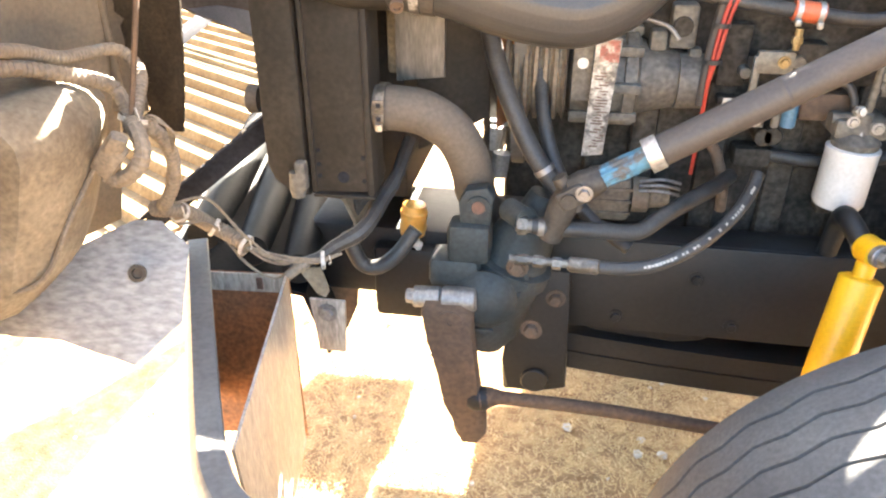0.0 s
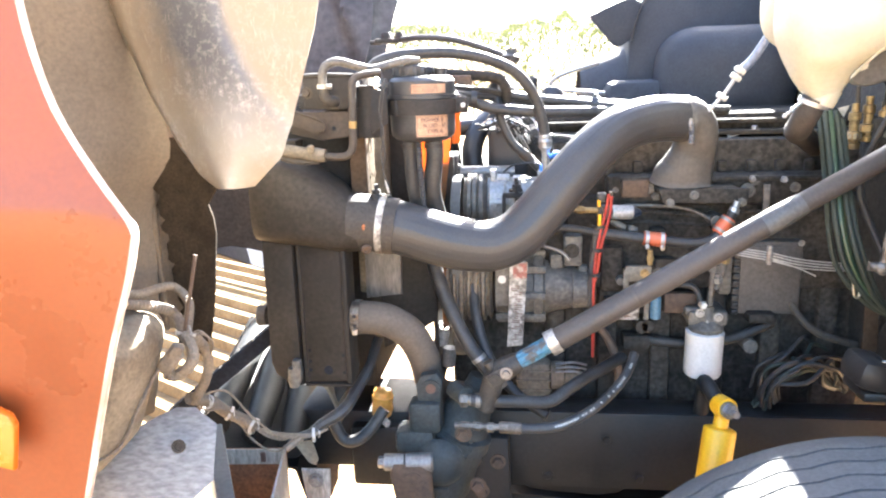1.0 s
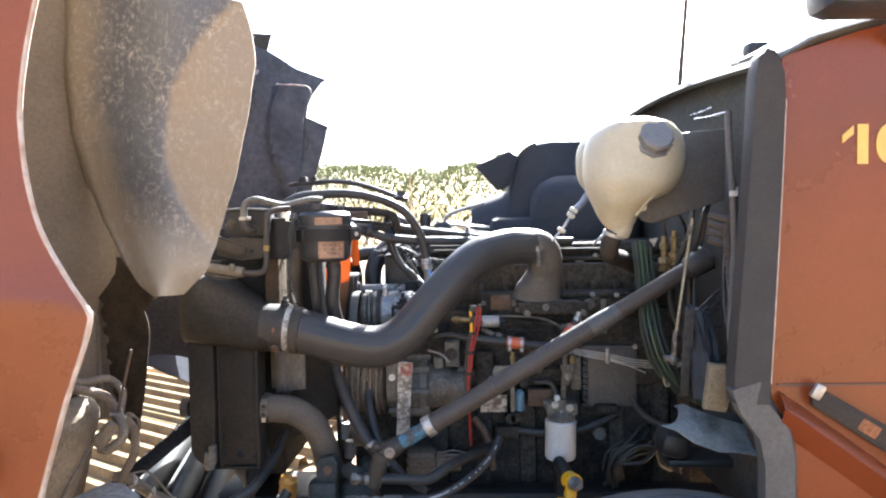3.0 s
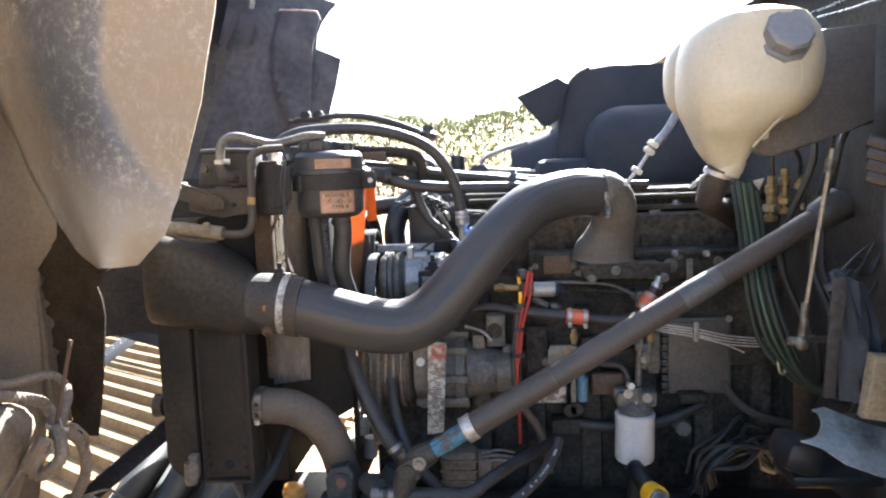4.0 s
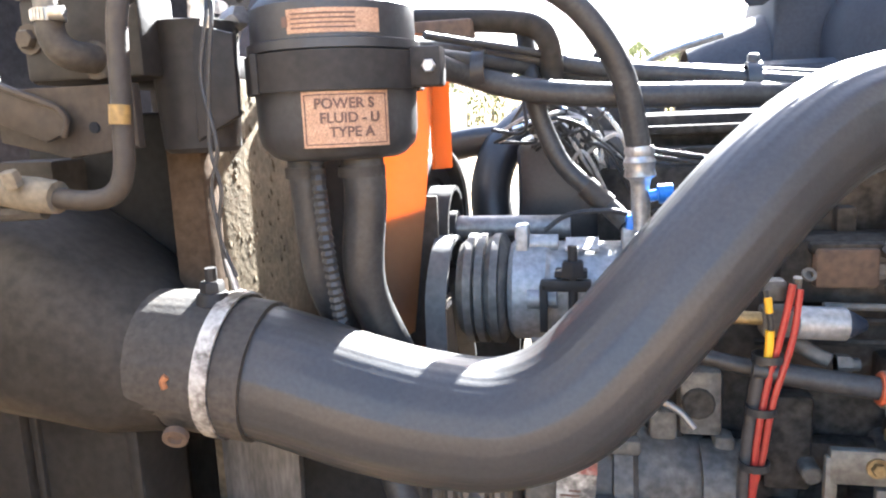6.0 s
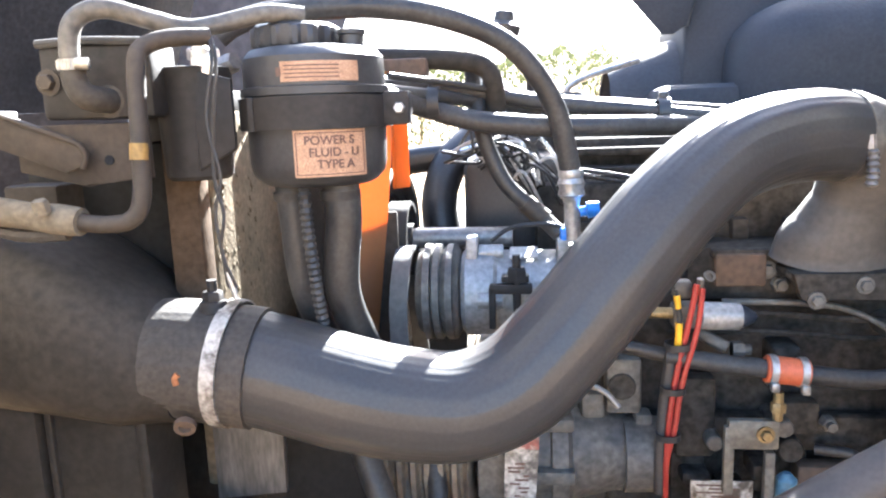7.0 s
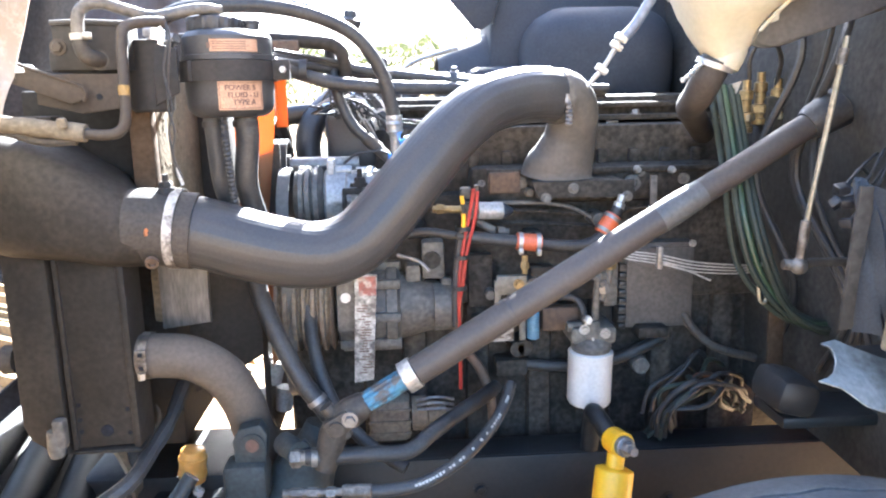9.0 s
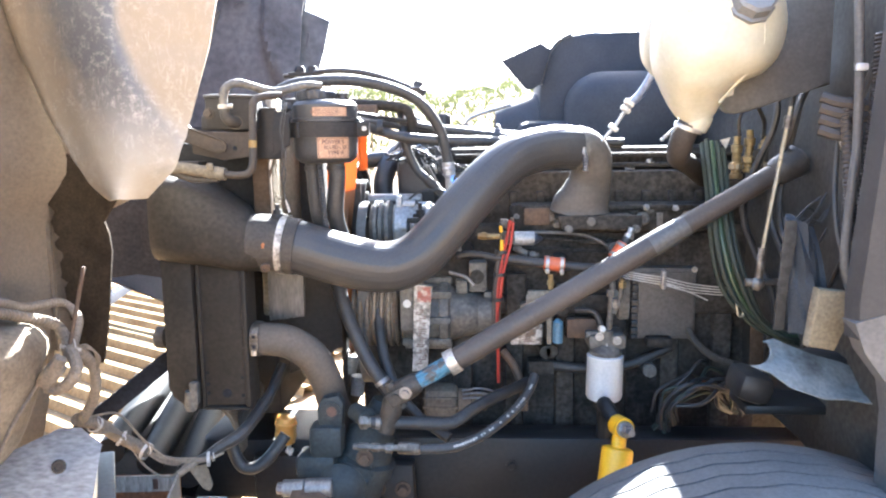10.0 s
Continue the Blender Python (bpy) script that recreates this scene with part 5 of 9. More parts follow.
# ---- power-steering reservoir, drier and air-conditioning lines ----
def build_reservoir():
    r = thing("power_steering_reservoir", (0.222, 1.56, 1.57), "black power-steering fluid reservoir with copper-coloured labels", "fluid reservoir")
    o = V(0.213, 1.566, 0)
    R = 0.070
    b = B()
    lathe(b, (o.x, o.y, 1.573), (0, 0, 1), [(0, 0.050), (0.003, 0.057), (0.012, 0.066), (0.022, 0.068), (0.086, 0.0695), (0.087, 0.073), (0.094, 0.073), (0.095, 0.0695), (0.122, 0.069), (0.130, 0.062), (0.133, 0.048)], 40)
    part("body", b, "plastic", r)
    b = B()
    lathe(b, (o.x - 0.018, o.y + 0.005, 1.704), (0, 0, 1), [(0, 0.040), (0.004, 0.042), (0.022, 0.042), (0.025, 0.038)], 14)
    rings = []
    for z, dr in ((1.706, 0.0), (1.708, 0.003), (1.724, 0.003), (1.726, 0.0)):
        rings.append([b.verts.new((o.x - 0.018 + (0.0415 + (dr if k % 4 < 2 else -0.0005)) * math.cos(k * math.pi / 28), o.y + 0.005 + (0.0415 + (dr if k % 4 < 2 else -0.0005)) * math.sin(k * math.pi / 28), z)) for k in range(56)])
    for ra, rb in zip(rings, rings[1:]):
        for k in range(56):
            b.faces.new((ra[k], ra[(k + 1) % 56], rb[(k + 1) % 56], rb[k]))
    part("cap", b, "plastic", r)
    b = B()
    lathe(b, (o.x + 0.040, o.y - 0.002, 1.700), (0, 0, 1), [(0, 0.012), (0.016, 0.012), (0.017, 0.014), (0.021, 0.014), (0.022, 0.010)], 14)
    part("vent", b, "plastic", r)
    b = B()
    lathe(b, (o.x, o.y, 1.628), (0, 0, 1), [(0, 0.0705), (0.0, 0.0755), (0.030, 0.0755), (0.030, 0.0705)], 40, close=False)
    box(b, (o.x + 0.084, o.y - 0.012, 1.645), (0.026, 0.022, 0.032), 0.003)
    box(b, (o.x - 0.045, o.y - 0.060, 1.643), (0.006, 0.008, 0.032), 0.001)
    st = part("strap", b, "black", r, "black steel mounting strap")
    bolts(st, [(o.x + 0.088, o.y - 0.023, 1.645)], (0, -1, 0), 0.0055, 0.005, "zinc", False)
    # labels bent round the body

    def wrap(x, z, rad):
        return (o.x + rad * math.sin(x / R), o.y - rad * math.cos(x / R), z)

    def curved_label(x0, x1, z0, z1, rad, border):
        b = B()
        surf(b, [[wrap(x0 + (x1 - x0) * k / 10, z, rad) for k in range(11)] for z in (z0, z1)], 0.0004)
        ob = part("label", b, "label", r, "copper-coloured printed label")
        if border:
            b = B()
            e = 0.0016
            for zz in (z0 + 0.002, z1 - 0.003):
                surf(b, [[wrap(x0 + 0.002 + (x1 - x0 - 0.004) * k / 10, z, rad + 0.0004) for k in range(11)] for z in (zz, zz + e * 0.6)], 0.0002)
            for xx in (x0 + 0.002, x1 - 0.003):
                surf(b, [[wrap(xx + e * 0.6 * k, z, rad + 0.0004) for k in (0, 1)] for z in (z0 + 0.002, z1 - 0.002)], 0.0002)
            part("label_border", b, "ink", ob)
        return ob

    lab = curved_label(-0.004, 0.066, 1.584, 1.627, 0.0702, True)
    for body, dx, dz in (("POWER S", 0.010, 0.030), ("FLUID - U", 0.014, 0.019), ("TYPE A", 0.021, 0.008)):
        me = text_mesh(body, 0.0112, bold=0.00025)
        for v in me.vertices:
            x, z, d = v.co.x - 0.004 + dx, 1.584 + dz + v.co.y, v.co.z
            v.co = wrap(x, z, 0.0708 + d)
        me.materials.append(M["ink"])
        ob = new("lettering", me)
        ob.parent = lab
    lab2 = curved_label(-0.012, 0.062, 1.671, 1.689, 0.0700, False)
    b = B()
    for k in range(4):
        z = 1.674 + k * 0.0035
        surf(b, [[wrap(-0.008 + 0.05 * j / 6, zz, 0.0707) for j in range(7)] for zz in (z, z + 0.0012)], 0.0002)
    surf(b, [[wrap(-0.016 + 0.005 * j, zz, 0.0707) for j in range(2)] for zz in (1.676, 1.684)], 0.0002)
    part("print_bars", b, "ink", lab2)
    # hoses below
    for x0, y0, x1, rr in ((-0.028, -0.015, -0.022, 0.0155), (0.022, -0.012, 0.016, 0.0185)):
        b = B()
        tube(b, [(o.x + x0, o.y + y0, 1.58), (o.x + x0 + 0.002, o.y + y0, 1.54), (o.x + x1, o.y + y0 + 0.01, 1.46), (o.x + x1 + 0.010, o.y + 0.05, 1.38), (o.x + x1 + 0.012, o.y + 0.10, 1.33)], rr, 14, 6)
        hs = part("hose", b, "hose", r)
        b = B()
        band(b, (o.x + x0, o.y + y0, 1.562), (0, 0, 1), rr + 0.0004, 0.009)
        part("clamp", b, "rubber", hs)
    b = B()
    tube(b, [(o.x - 0.005, o.y - 0.045, 1.575), (o.x - 0.003, o.y - 0.044, 1.52), (o.x + 0.0, o.y - 0.03, 1.44), (o.x + 0.005, o.y - 0.01, 1.36)], 0.006, 8, 6, ribs=0.001)
    part("ribbed_line", b, "hose", r)
    return r


def build_drier():
    d = thing("receiver_drier", (0.100, 1.535, 1.583), "black cylindrical air-conditioning drier in a bracket", "drier")
    b = B()
    lathe(b, (0.100, 1.535, 1.583), (0, 0, 1), [(0, 0.028), (0.004, 0.032), (0.103, 0.0375), (0.106, 0.038), (0.107, 0.035), (0.100, 0.034)], 26)
    part("body", b, "black", d)
    b = B()
    slab(b, [(0, 0), (0.036, 0.02), (0.036, 0.085), (0, 0.095)], (0.112, 1.512, 1.592), (1, 0.2, 0), (0, 0, 1), 0.010, 0.003)
    part("bracket", b, "black", d)
    b = B()
    slab(b, [(0, 0), (0.018, 0.004), (0.022, 0.026), (0.012, 0.034), (0.002, 0.030)], (0.112, 1.514, 1.676), (1, 0, 0), (0, 0, 1), 0.008, 0.001)
    part("foil_wrap", b, "foil", d, "crumpled foil tape")
    b = B()
    cyl(b, (0.10, 1.565, 1.675), (0.10, 1.565, 1.712), 0.012, seg=10)
    hexnut(b, (0.10, 1.565, 1.70), (0, 0, 1), 0.016, 0.012)
    hexnut(b, (0.125, 1.55, 1.69), (1, -0.5, 0.3), 0.010, 0.02)
    part("fitting", b, "steel", d)
    return d


def build_lines():
    t = thing("ac_tubing", (0.04, 1.45, 1.55), "dusty bent air-conditioning tubes on the radiator top", "tubing")
    b = B()
    tube(b, [(0.035, 1.447, 1.672), (0.034, 1.446, 1.705), (0.040, 1.45, 1.728), (0.062, 1.46, 1.737), (0.095, 1.48, 1.728), (0.125, 1.50, 1.722), (0.18, 1.53, 1.736), (0.21, 1.55, 1.735)], 0.0085, 12, 6)
    part("bent_tube", b, "engine_lt", t)
    b = B()
    band(b, (0.035, 1.4465, 1.690), (0, 0, 1), 0.0102, 0.009, 0.0015)
    for k in range(12):
        a = math.pi * (1.05 + 0.9 * k / 11)
        box(b, (0.035 + 0.0119 * math.cos(a), 1.4465 + 0.0119 * math.sin(a), 1.690), (0.0012, 0.0012, 0.0075))
    cyl(b, (0.044, 1.437, 1.690), (0.054, 1.440, 1.690), 0.005, seg=12)
    part("hose_clamp", b, "zinc", t, "worm-drive hose clamp")
    b = B()
    tube(b, [(0.035, 1.4465, 1.694), (0.035, 1.447, 1.676), (0.040, 1.452, 1.664), (0.047, 1.468, 1.660), (0.049, 1.48, 1.660)], [0.010, 0.0105, 0.0115, 0.0115, 0.011], 14, 5)
    lathe(b, (0.048, 1.476, 1.660), (0, -1, 0), [(-0.004, 0.016), (0.0, 0.016), (0.002, 0.012)], 16)
    part("elbow", b, "rubber", t, "dusty rubber elbow")
    b = B()
    tube(b, [(0.14, 1.49, 1.713), (0.115, 1.47, 1.711), (0.096, 1.455, 1.703), (0.093, 1.445, 1.685), (0.092, 1.44, 1.62), (0.090, 1.437, 1.575), (0.080, 1.435, 1.557), (0.058, 1.433, 1.553), (0.03, 1.432, 1.556)], 0.0078, 12, 6)
    part("bent_tube", b, "oldline", t)
    b = B()
    cyl(b, (0.0925, 1.4372, 1.622), (0.092, 1.4362, 1.608), 0.0079, seg=12)
    part("yellow_tag", b, "ochre", t)
    b = B()
    tube(b, [(-0.10, 1.435, 1.572), (-0.05, 1.434, 1.567), (0.0, 1.433, 1.560), (0.035, 1.432, 1.556)], [0.0125, 0.0135, 0.0135, 0.0125], 12, 6, wob=0.2)
    part("sleeve", b, "foamsleeve", t, "taped dusty foam sleeve")
    b = B()
    hexnut(b, (0.010, 1.418, 1.566), (0, -0.3, 1), 0.007, 0.012)
    part("tie", b, "foamsleeve", t)
    b = B()
    tube(b, [(-0.16, 1.44, 1.560), (-0.09, 1.436, 1.562), (-0.03, 1.434, 1.545), (0.02, 1.434, 1.545)], 0.006, 8, 5)
    part("tube", b, "rubber", t)
    # thin wires hanging past the reservoir
    rng = random.Random(2)
    for k in range(2):
        b = B()
        tube(b, [(0.140, 1.49, 1.72), (0.146 + k * 0.004, 1.478, 1.69), (0.138 + k * 0.006, 1.475, 1.64), (0.146 - k * 0.006, 1.475, 1.59), (0.138 + k * 0.008, 1.475, 1.555), (0.141, 1.475, 1.52), (0.143 + 0.008 * k, 1.478, 1.485)], 0.0017, 6, 8)
        part("wire", b, "hose", t)
    b = B()
    cyl(b, (0.143, 1.478, 1.50), (0.150, 1.478, 1.474), 0.0028, seg=8)
    part("wire_end", b, "zinc", t)
    # long hose that arches to the compressor
    h = thing("ac_hose", (0.475, 1.70, 1.47), "arched black air-conditioning hose with crimped fittings", "hose")
    b = B()
    tube(b, [(0.098, 1.61, 1.727), (0.118, 1.615, 1.740), (0.16, 1.628, 1.751), (0.26, 1.65, 1.754), (0.345, 1.67, 1.738), (0.41, 1.69, 1.705), (0.452, 1.705, 1.645), (0.468, 1.715, 1.585), (0.472, 1.72, 1.56)], 0.0125, 16, 8)
    part("hose", b, "hose", h)
    b = B()
    lathe(b, (0.472, 1.72, 1.568), (0.03, 0, -1), [(0, 0.0145), (0.006, 0.0155), (0.010, 0.014), (0.016, 0.0165), (0.022, 0.0145), (0.030, 0.016), (0.034, 0.011), (0.040, 0.0095), (0.085, 0.0095)], 18)
    part("crimp", b, "zinc", h)
    b = B()
    cyl(b, (0.490, 1.712, 1.520), (0.505, 1.712, 1.522), 0.010, 0.009, 12, 0.001)
    cyl(b, (0.482, 1.713, 1.518), (0.492, 1.712, 1.520), 0.006, seg=10)
    part("service_cap", b, "bluecap", h, "blue plastic service-port cap")
    b = B()
    tube(b, [(0.352, 1.79, 1.70), (0.358, 1.77, 1.66), (0.366, 1.75, 1.618), (0.376, 1.75, 1.587), (0.393, 1.75, 1.552), (0.416, 1.75, 1.528), (0.439, 1.748, 1.507), (0.460, 1.740, 1.487)], 0.0105, 12, 6)
    part("suction_hose", b, "hose", h)
    b = B()
    tube(b, [(0.418, 1.7495, 1.526), (0.430, 1.749, 1.515), (0.441, 1.747, 1.505)], 0.0125, 12, 5)
    part("crimp", b, "oldline", h)
    w = thing("injector_wires", (0.40, 1.86, 1.52), "loose tangle of thin pale and black wires on the engine", "wires")
    rng = random.Random(12)
    for k in range(11):
        b = B()
        x, y, z = 0.404 + rng.uniform(-0.05, 0.02), 1.83 + rng.uniform(-0.02, 0.02), 1.595 + rng.uniform(-0.015, 0.02)
        pts = [(x - 0.05, y + 0.03, z - 0.02)]
        for j in range(5):
            pts.append((x + 0.013 * j + rng.uniform(-0.02, 0.02), y + rng.uniform(-0.02, 0.02), z - 0.012 * j + rng.uniform(-0.022, 0.03)))
        pts.append((x + 0.09, y + 0.04, z - 0.11))
        tube(b, pts, 0.0024, 6, 7)
        part("wire", b, "sticker" if k % 3 == 0 else "hose", w)
    # manifold block on top
    b = B()
    box(b, (0.08, 1.97, 1.800), (0.09, 0.03, 0.012), 0.003)
    cyl(b, (0.02, 1.97, 1.797), (0.05, 1.97, 1.797), 0.006, seg=10)
    cyl(b, (0.064, 1.97, 1.803), (0.064, 1.97, 1.822), 0.015, 0.013, 14, 0.003)
    cyl(b, (0.098, 1.97, 1.803), (0.098, 1.97, 1.822), 0.014, 0.012, 14, 0.003)
    m = part("valve_block", b, "black", h)
    b = B()
    tube(b, [(0.11, 1.95, 1.802), (0.17, 1.90, 1.802), (0.25, 1.86, 1.792), (0.33, 1.83, 1.768), (0.41, 1.82, 1.735)], 0.008, 10, 6)
    lathe(b, (0.392, 1.82, 1.735), (0.1, 0, 1), [(0, 0.020), (0.012, 0.024), (0.018, 0.014), (0.03, 0.012)], 12)
    part("line", b, "hose", h)
    b = B()
    tube(b, [(0.20, 1.76, 1.711), (0.26, 1.76, 1.708), (0.335, 1.76, 1.702), (0.368, 1.76, 1.694), (0.381, 1.76, 1.675), (0.384, 1.77, 1.640)], 0.0125, 14, 6)
    part("crossover_pipe", b, "tank", h)
    return t


def build_top_bracket():
    r = thing("radiator_bracket", (0.02, 1.5, 1.55), "black and rusted radiator top bracket with a steel tie bar", "bracket")
    b = B()
    box(b, (0.037, 1.50, 1.677), (0.106, 0.05, 0.065), 0.004)
    part("upper_box", b, "black", r)
    b = B()
    tube(b, [(-0.016, 1.475, 1.712), (0.03, 1.474, 1.713), (0.090, 1.475, 1.710)], 0.004, 8, 4)
    box(b, (0.037, 1.50, 1.711), (0.106, 0.05, 0.003), 0.001)
    part("lid_edge", b, "trim", r, "rubber edging along the bracket's top")
    b = B()
    plate_xz(b, [(-0.045, 1.640), (0.082, 1.640), (0.082, 1.59), (0.04, 1.588), (0.02, 1.583), (-0.045, 1.598)], 1.470, 0.01, 0.002)
    part("plate", b, "rail", r)
    b = B()
    bar = [(-0.14, 1.687), (-0.048, 1.652), (0.016, 1.628), (0.026, 1.623), (0.031, 1.614), (0.027, 1.603), (0.010, 1.597), (-0.054, 1.621), (-0.14, 1.653)]
    plate_xz(b, bar, 1.456, 0.007, 0.0015)
    tube(b, [(x, 1.4555, z - 0.002) for x, z in bar[:6]], 0.0026, 8, 4)
    part("tie_bar", b, "rail", r, "flat dusty steel tie bar")
    b = B()
    box(b, (-0.075, 1.47, 1.648), (0.05, 0.03, 0.012), 0.002)
    part("tab", b, "foil", r)
    b = B()
    cyl(b, (0.045, 1.4695, 1.607), (0.045, 1.468, 1.607), 0.0045, seg=10)
    part("hole", b, "nose", r)
    bolts(r, [(-0.008, 1.475, 1.678)], (0, -1, 0), 0.008, 0.007, "oldline")
    # near-black sheet standing in for the dark void under the tie bar
    b = B()
    box(b, (-0.03, 1.60, 1.50), (0.19, 0.03, 0.24), 0.006)
    part("void_backing", b, "valance", r)
    return r


# ---- engine ----
def build_engine():
    e = thing("engine", (0.8, 2.2, 0.6), "grimy black six-cylinder truck diesel engine", "engine")
    b = B()
    box(b, (0.82, 2.18, 1.10), (0.86, 0.74, 0.62), 0.02)
    blk = part("block", b, "engine", e)
    for i in range(6):
        b = B()
        box(b, (0.50 + i * 0.13, 1.80, 1.02), (0.05, 0.03, 0.34), 0.012)
        part("rib", b, "engine", blk)
    b = B()
    box(b, (0.82, 1.795, 1.21), (0.84, 0.03, 0.05), 0.01)
    part("rail", b, "engine", blk)
    b = B()
    box(b, (0.86, 2.15, 1.47), (0.86, 0.62, 0.14), 0.012)
    hd = part("cylinder_head", b, "engine", e)
    for i in range(12):
        b = B()
        box(b, (0.50 + i * 0.066, 1.835, 1.46), (0.022, 0.02, 0.06), 0.005)
        part("boss", b, "engine", hd)
    b = B()
    box(b, (0.88, 2.17, 1.575), (0.84, 0.50, 0.05), 0.015)
    vc = part("valve_cover", b, "engine", e)
    for y, z, w, ln in ((1.90, 1.552, 0.05, 0.84), (1.91, 1.578, 0.02, 0.80)):
        b = B()
        box(b, (0.88, y, z), (ln, w, 0.012), 0.004)
        part("rim", b, "engine", vc)
    bolts(vc, [(0.62 + i * 0.12, 1.885, 1.558) for i in range(5)], (0, 0, 1), 0.008, 0.008, "steel")
    b = B()
    box(b, (0.93, 1.884, 1.537), (0.026, 0.006, 0.022), 0.002)
    for k in range(3):
        box(b, (0.93, 1.880, 1.530 + k * 0.007), (0.02, 0.004, 0.003), 0.0005)
    part("badge", b, "steel", e)
    b = B()
    box(b, (0.88, 1.82, 1.425), (0.52, 0.07, 0.075), 0.014)
    box(b, (0.90, 1.785, 1.452), (0.50, 0.02, 0.012), 0.004)
    mf = part("intake_manifold", b, "engine", e)
    bolts(mf, [(0.72, 1.784, 1.43), (0.80, 1.784, 1.45), (0.96, 1.784, 1.448), (1.05, 1.784, 1.43), (0.90, 1.784, 1.405)], (0, -1, 0), 0.008, 0.007, "engine_lt")
    b = B()
    lathe(b, (0.943, 1.784, 1.424), (0, -1, 0), [(0, 0.017), (0.008, 0.017), (0.012, 0.013), (0.012, 0.009), (0.004, 0.009)], 16)
    part("plug", b, "engine_lt", e)
    b = B()
    slab(b, [(0, 0), (0.014, 0.0), (0.016, -0.10), (0.002, -0.10)], (0.973, 1.765, 1.44), (1, 0, 0), (0, 0, 1), 0.006, 0.001)
    br = part("support_strap", b, "engine_lt", e)
    b = B()
    box(b, (0.685, 1.785, 1.432), (0.062, 0.03, 0.042), 0.004)
    part("brown_block", b, "rusty", e)
    b = B()
    box(b, (0.80, 2.1, 0.72), (0.70, 0.55, 0.26), 0.05)
    part("oil_pan", b, "engine", e)
    # front cover and gear case
    b = B()
    box(b, (0.44, 2.15, 1.16), (0.10, 0.66, 0.56), 0.03)
    box(b, (0.47, 1.83, 1.30), (0.12, 0.10, 0.14), 0.02)
    part("gear_case", b, "engine", e)
    b = B()
    box(b, (0.335, 1.96, 0.95), (0.21, 0.24, 0.30), 0.03)
    part("front_support", b, "engine", e)
    for i in range(8):
        rng = random.Random(40 + i)
        x, z = rng.uniform(0.48, 1.05), rng.uniform(0.96, 1.36)
        b = B()
        box(b, (x, 1.785 - rng.uniform(0, 0.03), z), (rng.uniform(0.02, 0.07), 0.05, rng.uniform(0.015, 0.05)), 0.006)
        part("casting", b, "engine", e)
    for i in range(10):
        rng = random.Random(60 + i)
        x, z = rng.uniform(0.5, 1.0), rng.uniform(0.98, 1.38)
        b = B()
        cyl(b, (x, 1.81, z), (x, 1.745, z), rng.uniform(0.008, 0.018), seg=12, lip=0.002)
        part("plug", b, "engine" if i % 2 else "engine_lt", e)
    for i in range(2):
        z = 1.37 - i * 0.024
        b = B()
        tube(b, [(0.60, 1.79, z), (0.72, 1.772, z + 0.006), (0.86, 1.776, z - 0.004), (1.02, 1.79, z + 0.008)], 0.004, 6, 5)
        part("fuel_line", b, "engine", e)
    # brackets, elbows and lines on the near side
    for c0, sz, m in (((0.80, 1.765, 1.155), (0.085, 0.03, 0.05), "rusty"), ((0.54, 1.775, 1.285), (0.045, 0.05, 0.075), "engine_lt"), ((0.50, 1.76, 1.262), (0.03, 0.04, 0.035), "engine_lt"),
                      ((0.635, 1.785, 1.235), (0.05, 0.03, 0.11), "engine"), ((0.565, 1.76, 1.20), (0.022, 0.03, 0.10), "engine_lt"), ((0.90, 1.775, 1.225), (0.03, 0.03, 0.10), "engine_lt"), ((0.76, 1.78, 1.24), (0.05, 0.04, 0.045), "engine")):
        b = B()
        box(b, c0, sz, 0.006)
        part("bracket", b, m, e)
    for pts, r0, m in (([(0.49, 1.74, 1.34), (0.53, 1.735, 1.345), (0.575, 1.73, 1.338), (0.60, 1.72, 1.335)], 0.009, "hose"), ([(0.66, 1.76, 1.395), (0.74, 1.765, 1.392), (0.80, 1.77, 1.385), (0.84, 1.765, 1.37), (0.87, 1.76, 1.35)], 0.004, "engine_lt"),
                       ([(0.63, 1.745, 1.36), (0.645, 1.735, 1.352), (0.66, 1.73, 1.345)], 0.008, "engine_lt"), ([(0.60, 1.75, 1.10), (0.63, 1.74, 1.06), (0.65, 1.735, 1.00), (0.655, 1.74, 0.95)], 0.010, "rusty"),
                       ([(0.78, 1.76, 1.20), (0.82, 1.745, 1.20), (0.835, 1.735, 1.18), (0.84, 1.73, 1.15)], 0.007, "hose"), ([(0.88, 1.72, 1.29), (0.883, 1.712, 1.265), (0.876, 1.708, 1.235), (0.865, 1.706, 1.205)], 0.0065, "engine_lt"),
                       ([(0.70, 1.77, 1.06), (0.80, 1.765, 1.05), (0.92, 1.77, 1.06), (1.02, 1.78, 1.10)], 0.012, "hose"), ([(0.47, 1.74, 1.30), (0.51, 1.725, 1.29), (0.53, 1.72, 1.27)], 0.004, "steel")):
        b = B()
        tube(b, pts, r0, 10, 6)
        part("line", b, m, e)
    for p0, d0, r0, m in (((0.883, 1.708, 1.268), (0, -0.2, 1), 0.010, "brass"), ((0.870, 1.705, 1.222), (-0.2, -0.2, 1), 0.011, "steel"), ((0.835, 1.70, 1.168), (0, -1, 0.2), 0.010, "zinc"), ((0.665, 1.728, 1.343), (1, 0, 0), 0.011, "engine_lt"),
                          ((0.735, 1.79, 1.412), (0, -1, 0), 0.011, "engine_lt"), ((0.95, 1.782, 1.452), (0, -1, 0), 0.008, "steel"), ((1.02, 1.782, 1.450), (0, -1, 0), 0.008, "steel"), ((0.79, 1.755, 1.24), (0, -1, 0), 0.010, "engine_lt")):
        b = B()
        hexnut(b, p0, d0, r0, 0.014)
        cyl(b, p0, Vector(p0) + Vector(d0).normalized() * 0.022, r0 * 0.6, seg=10)
        part("fitting", b, m, e)
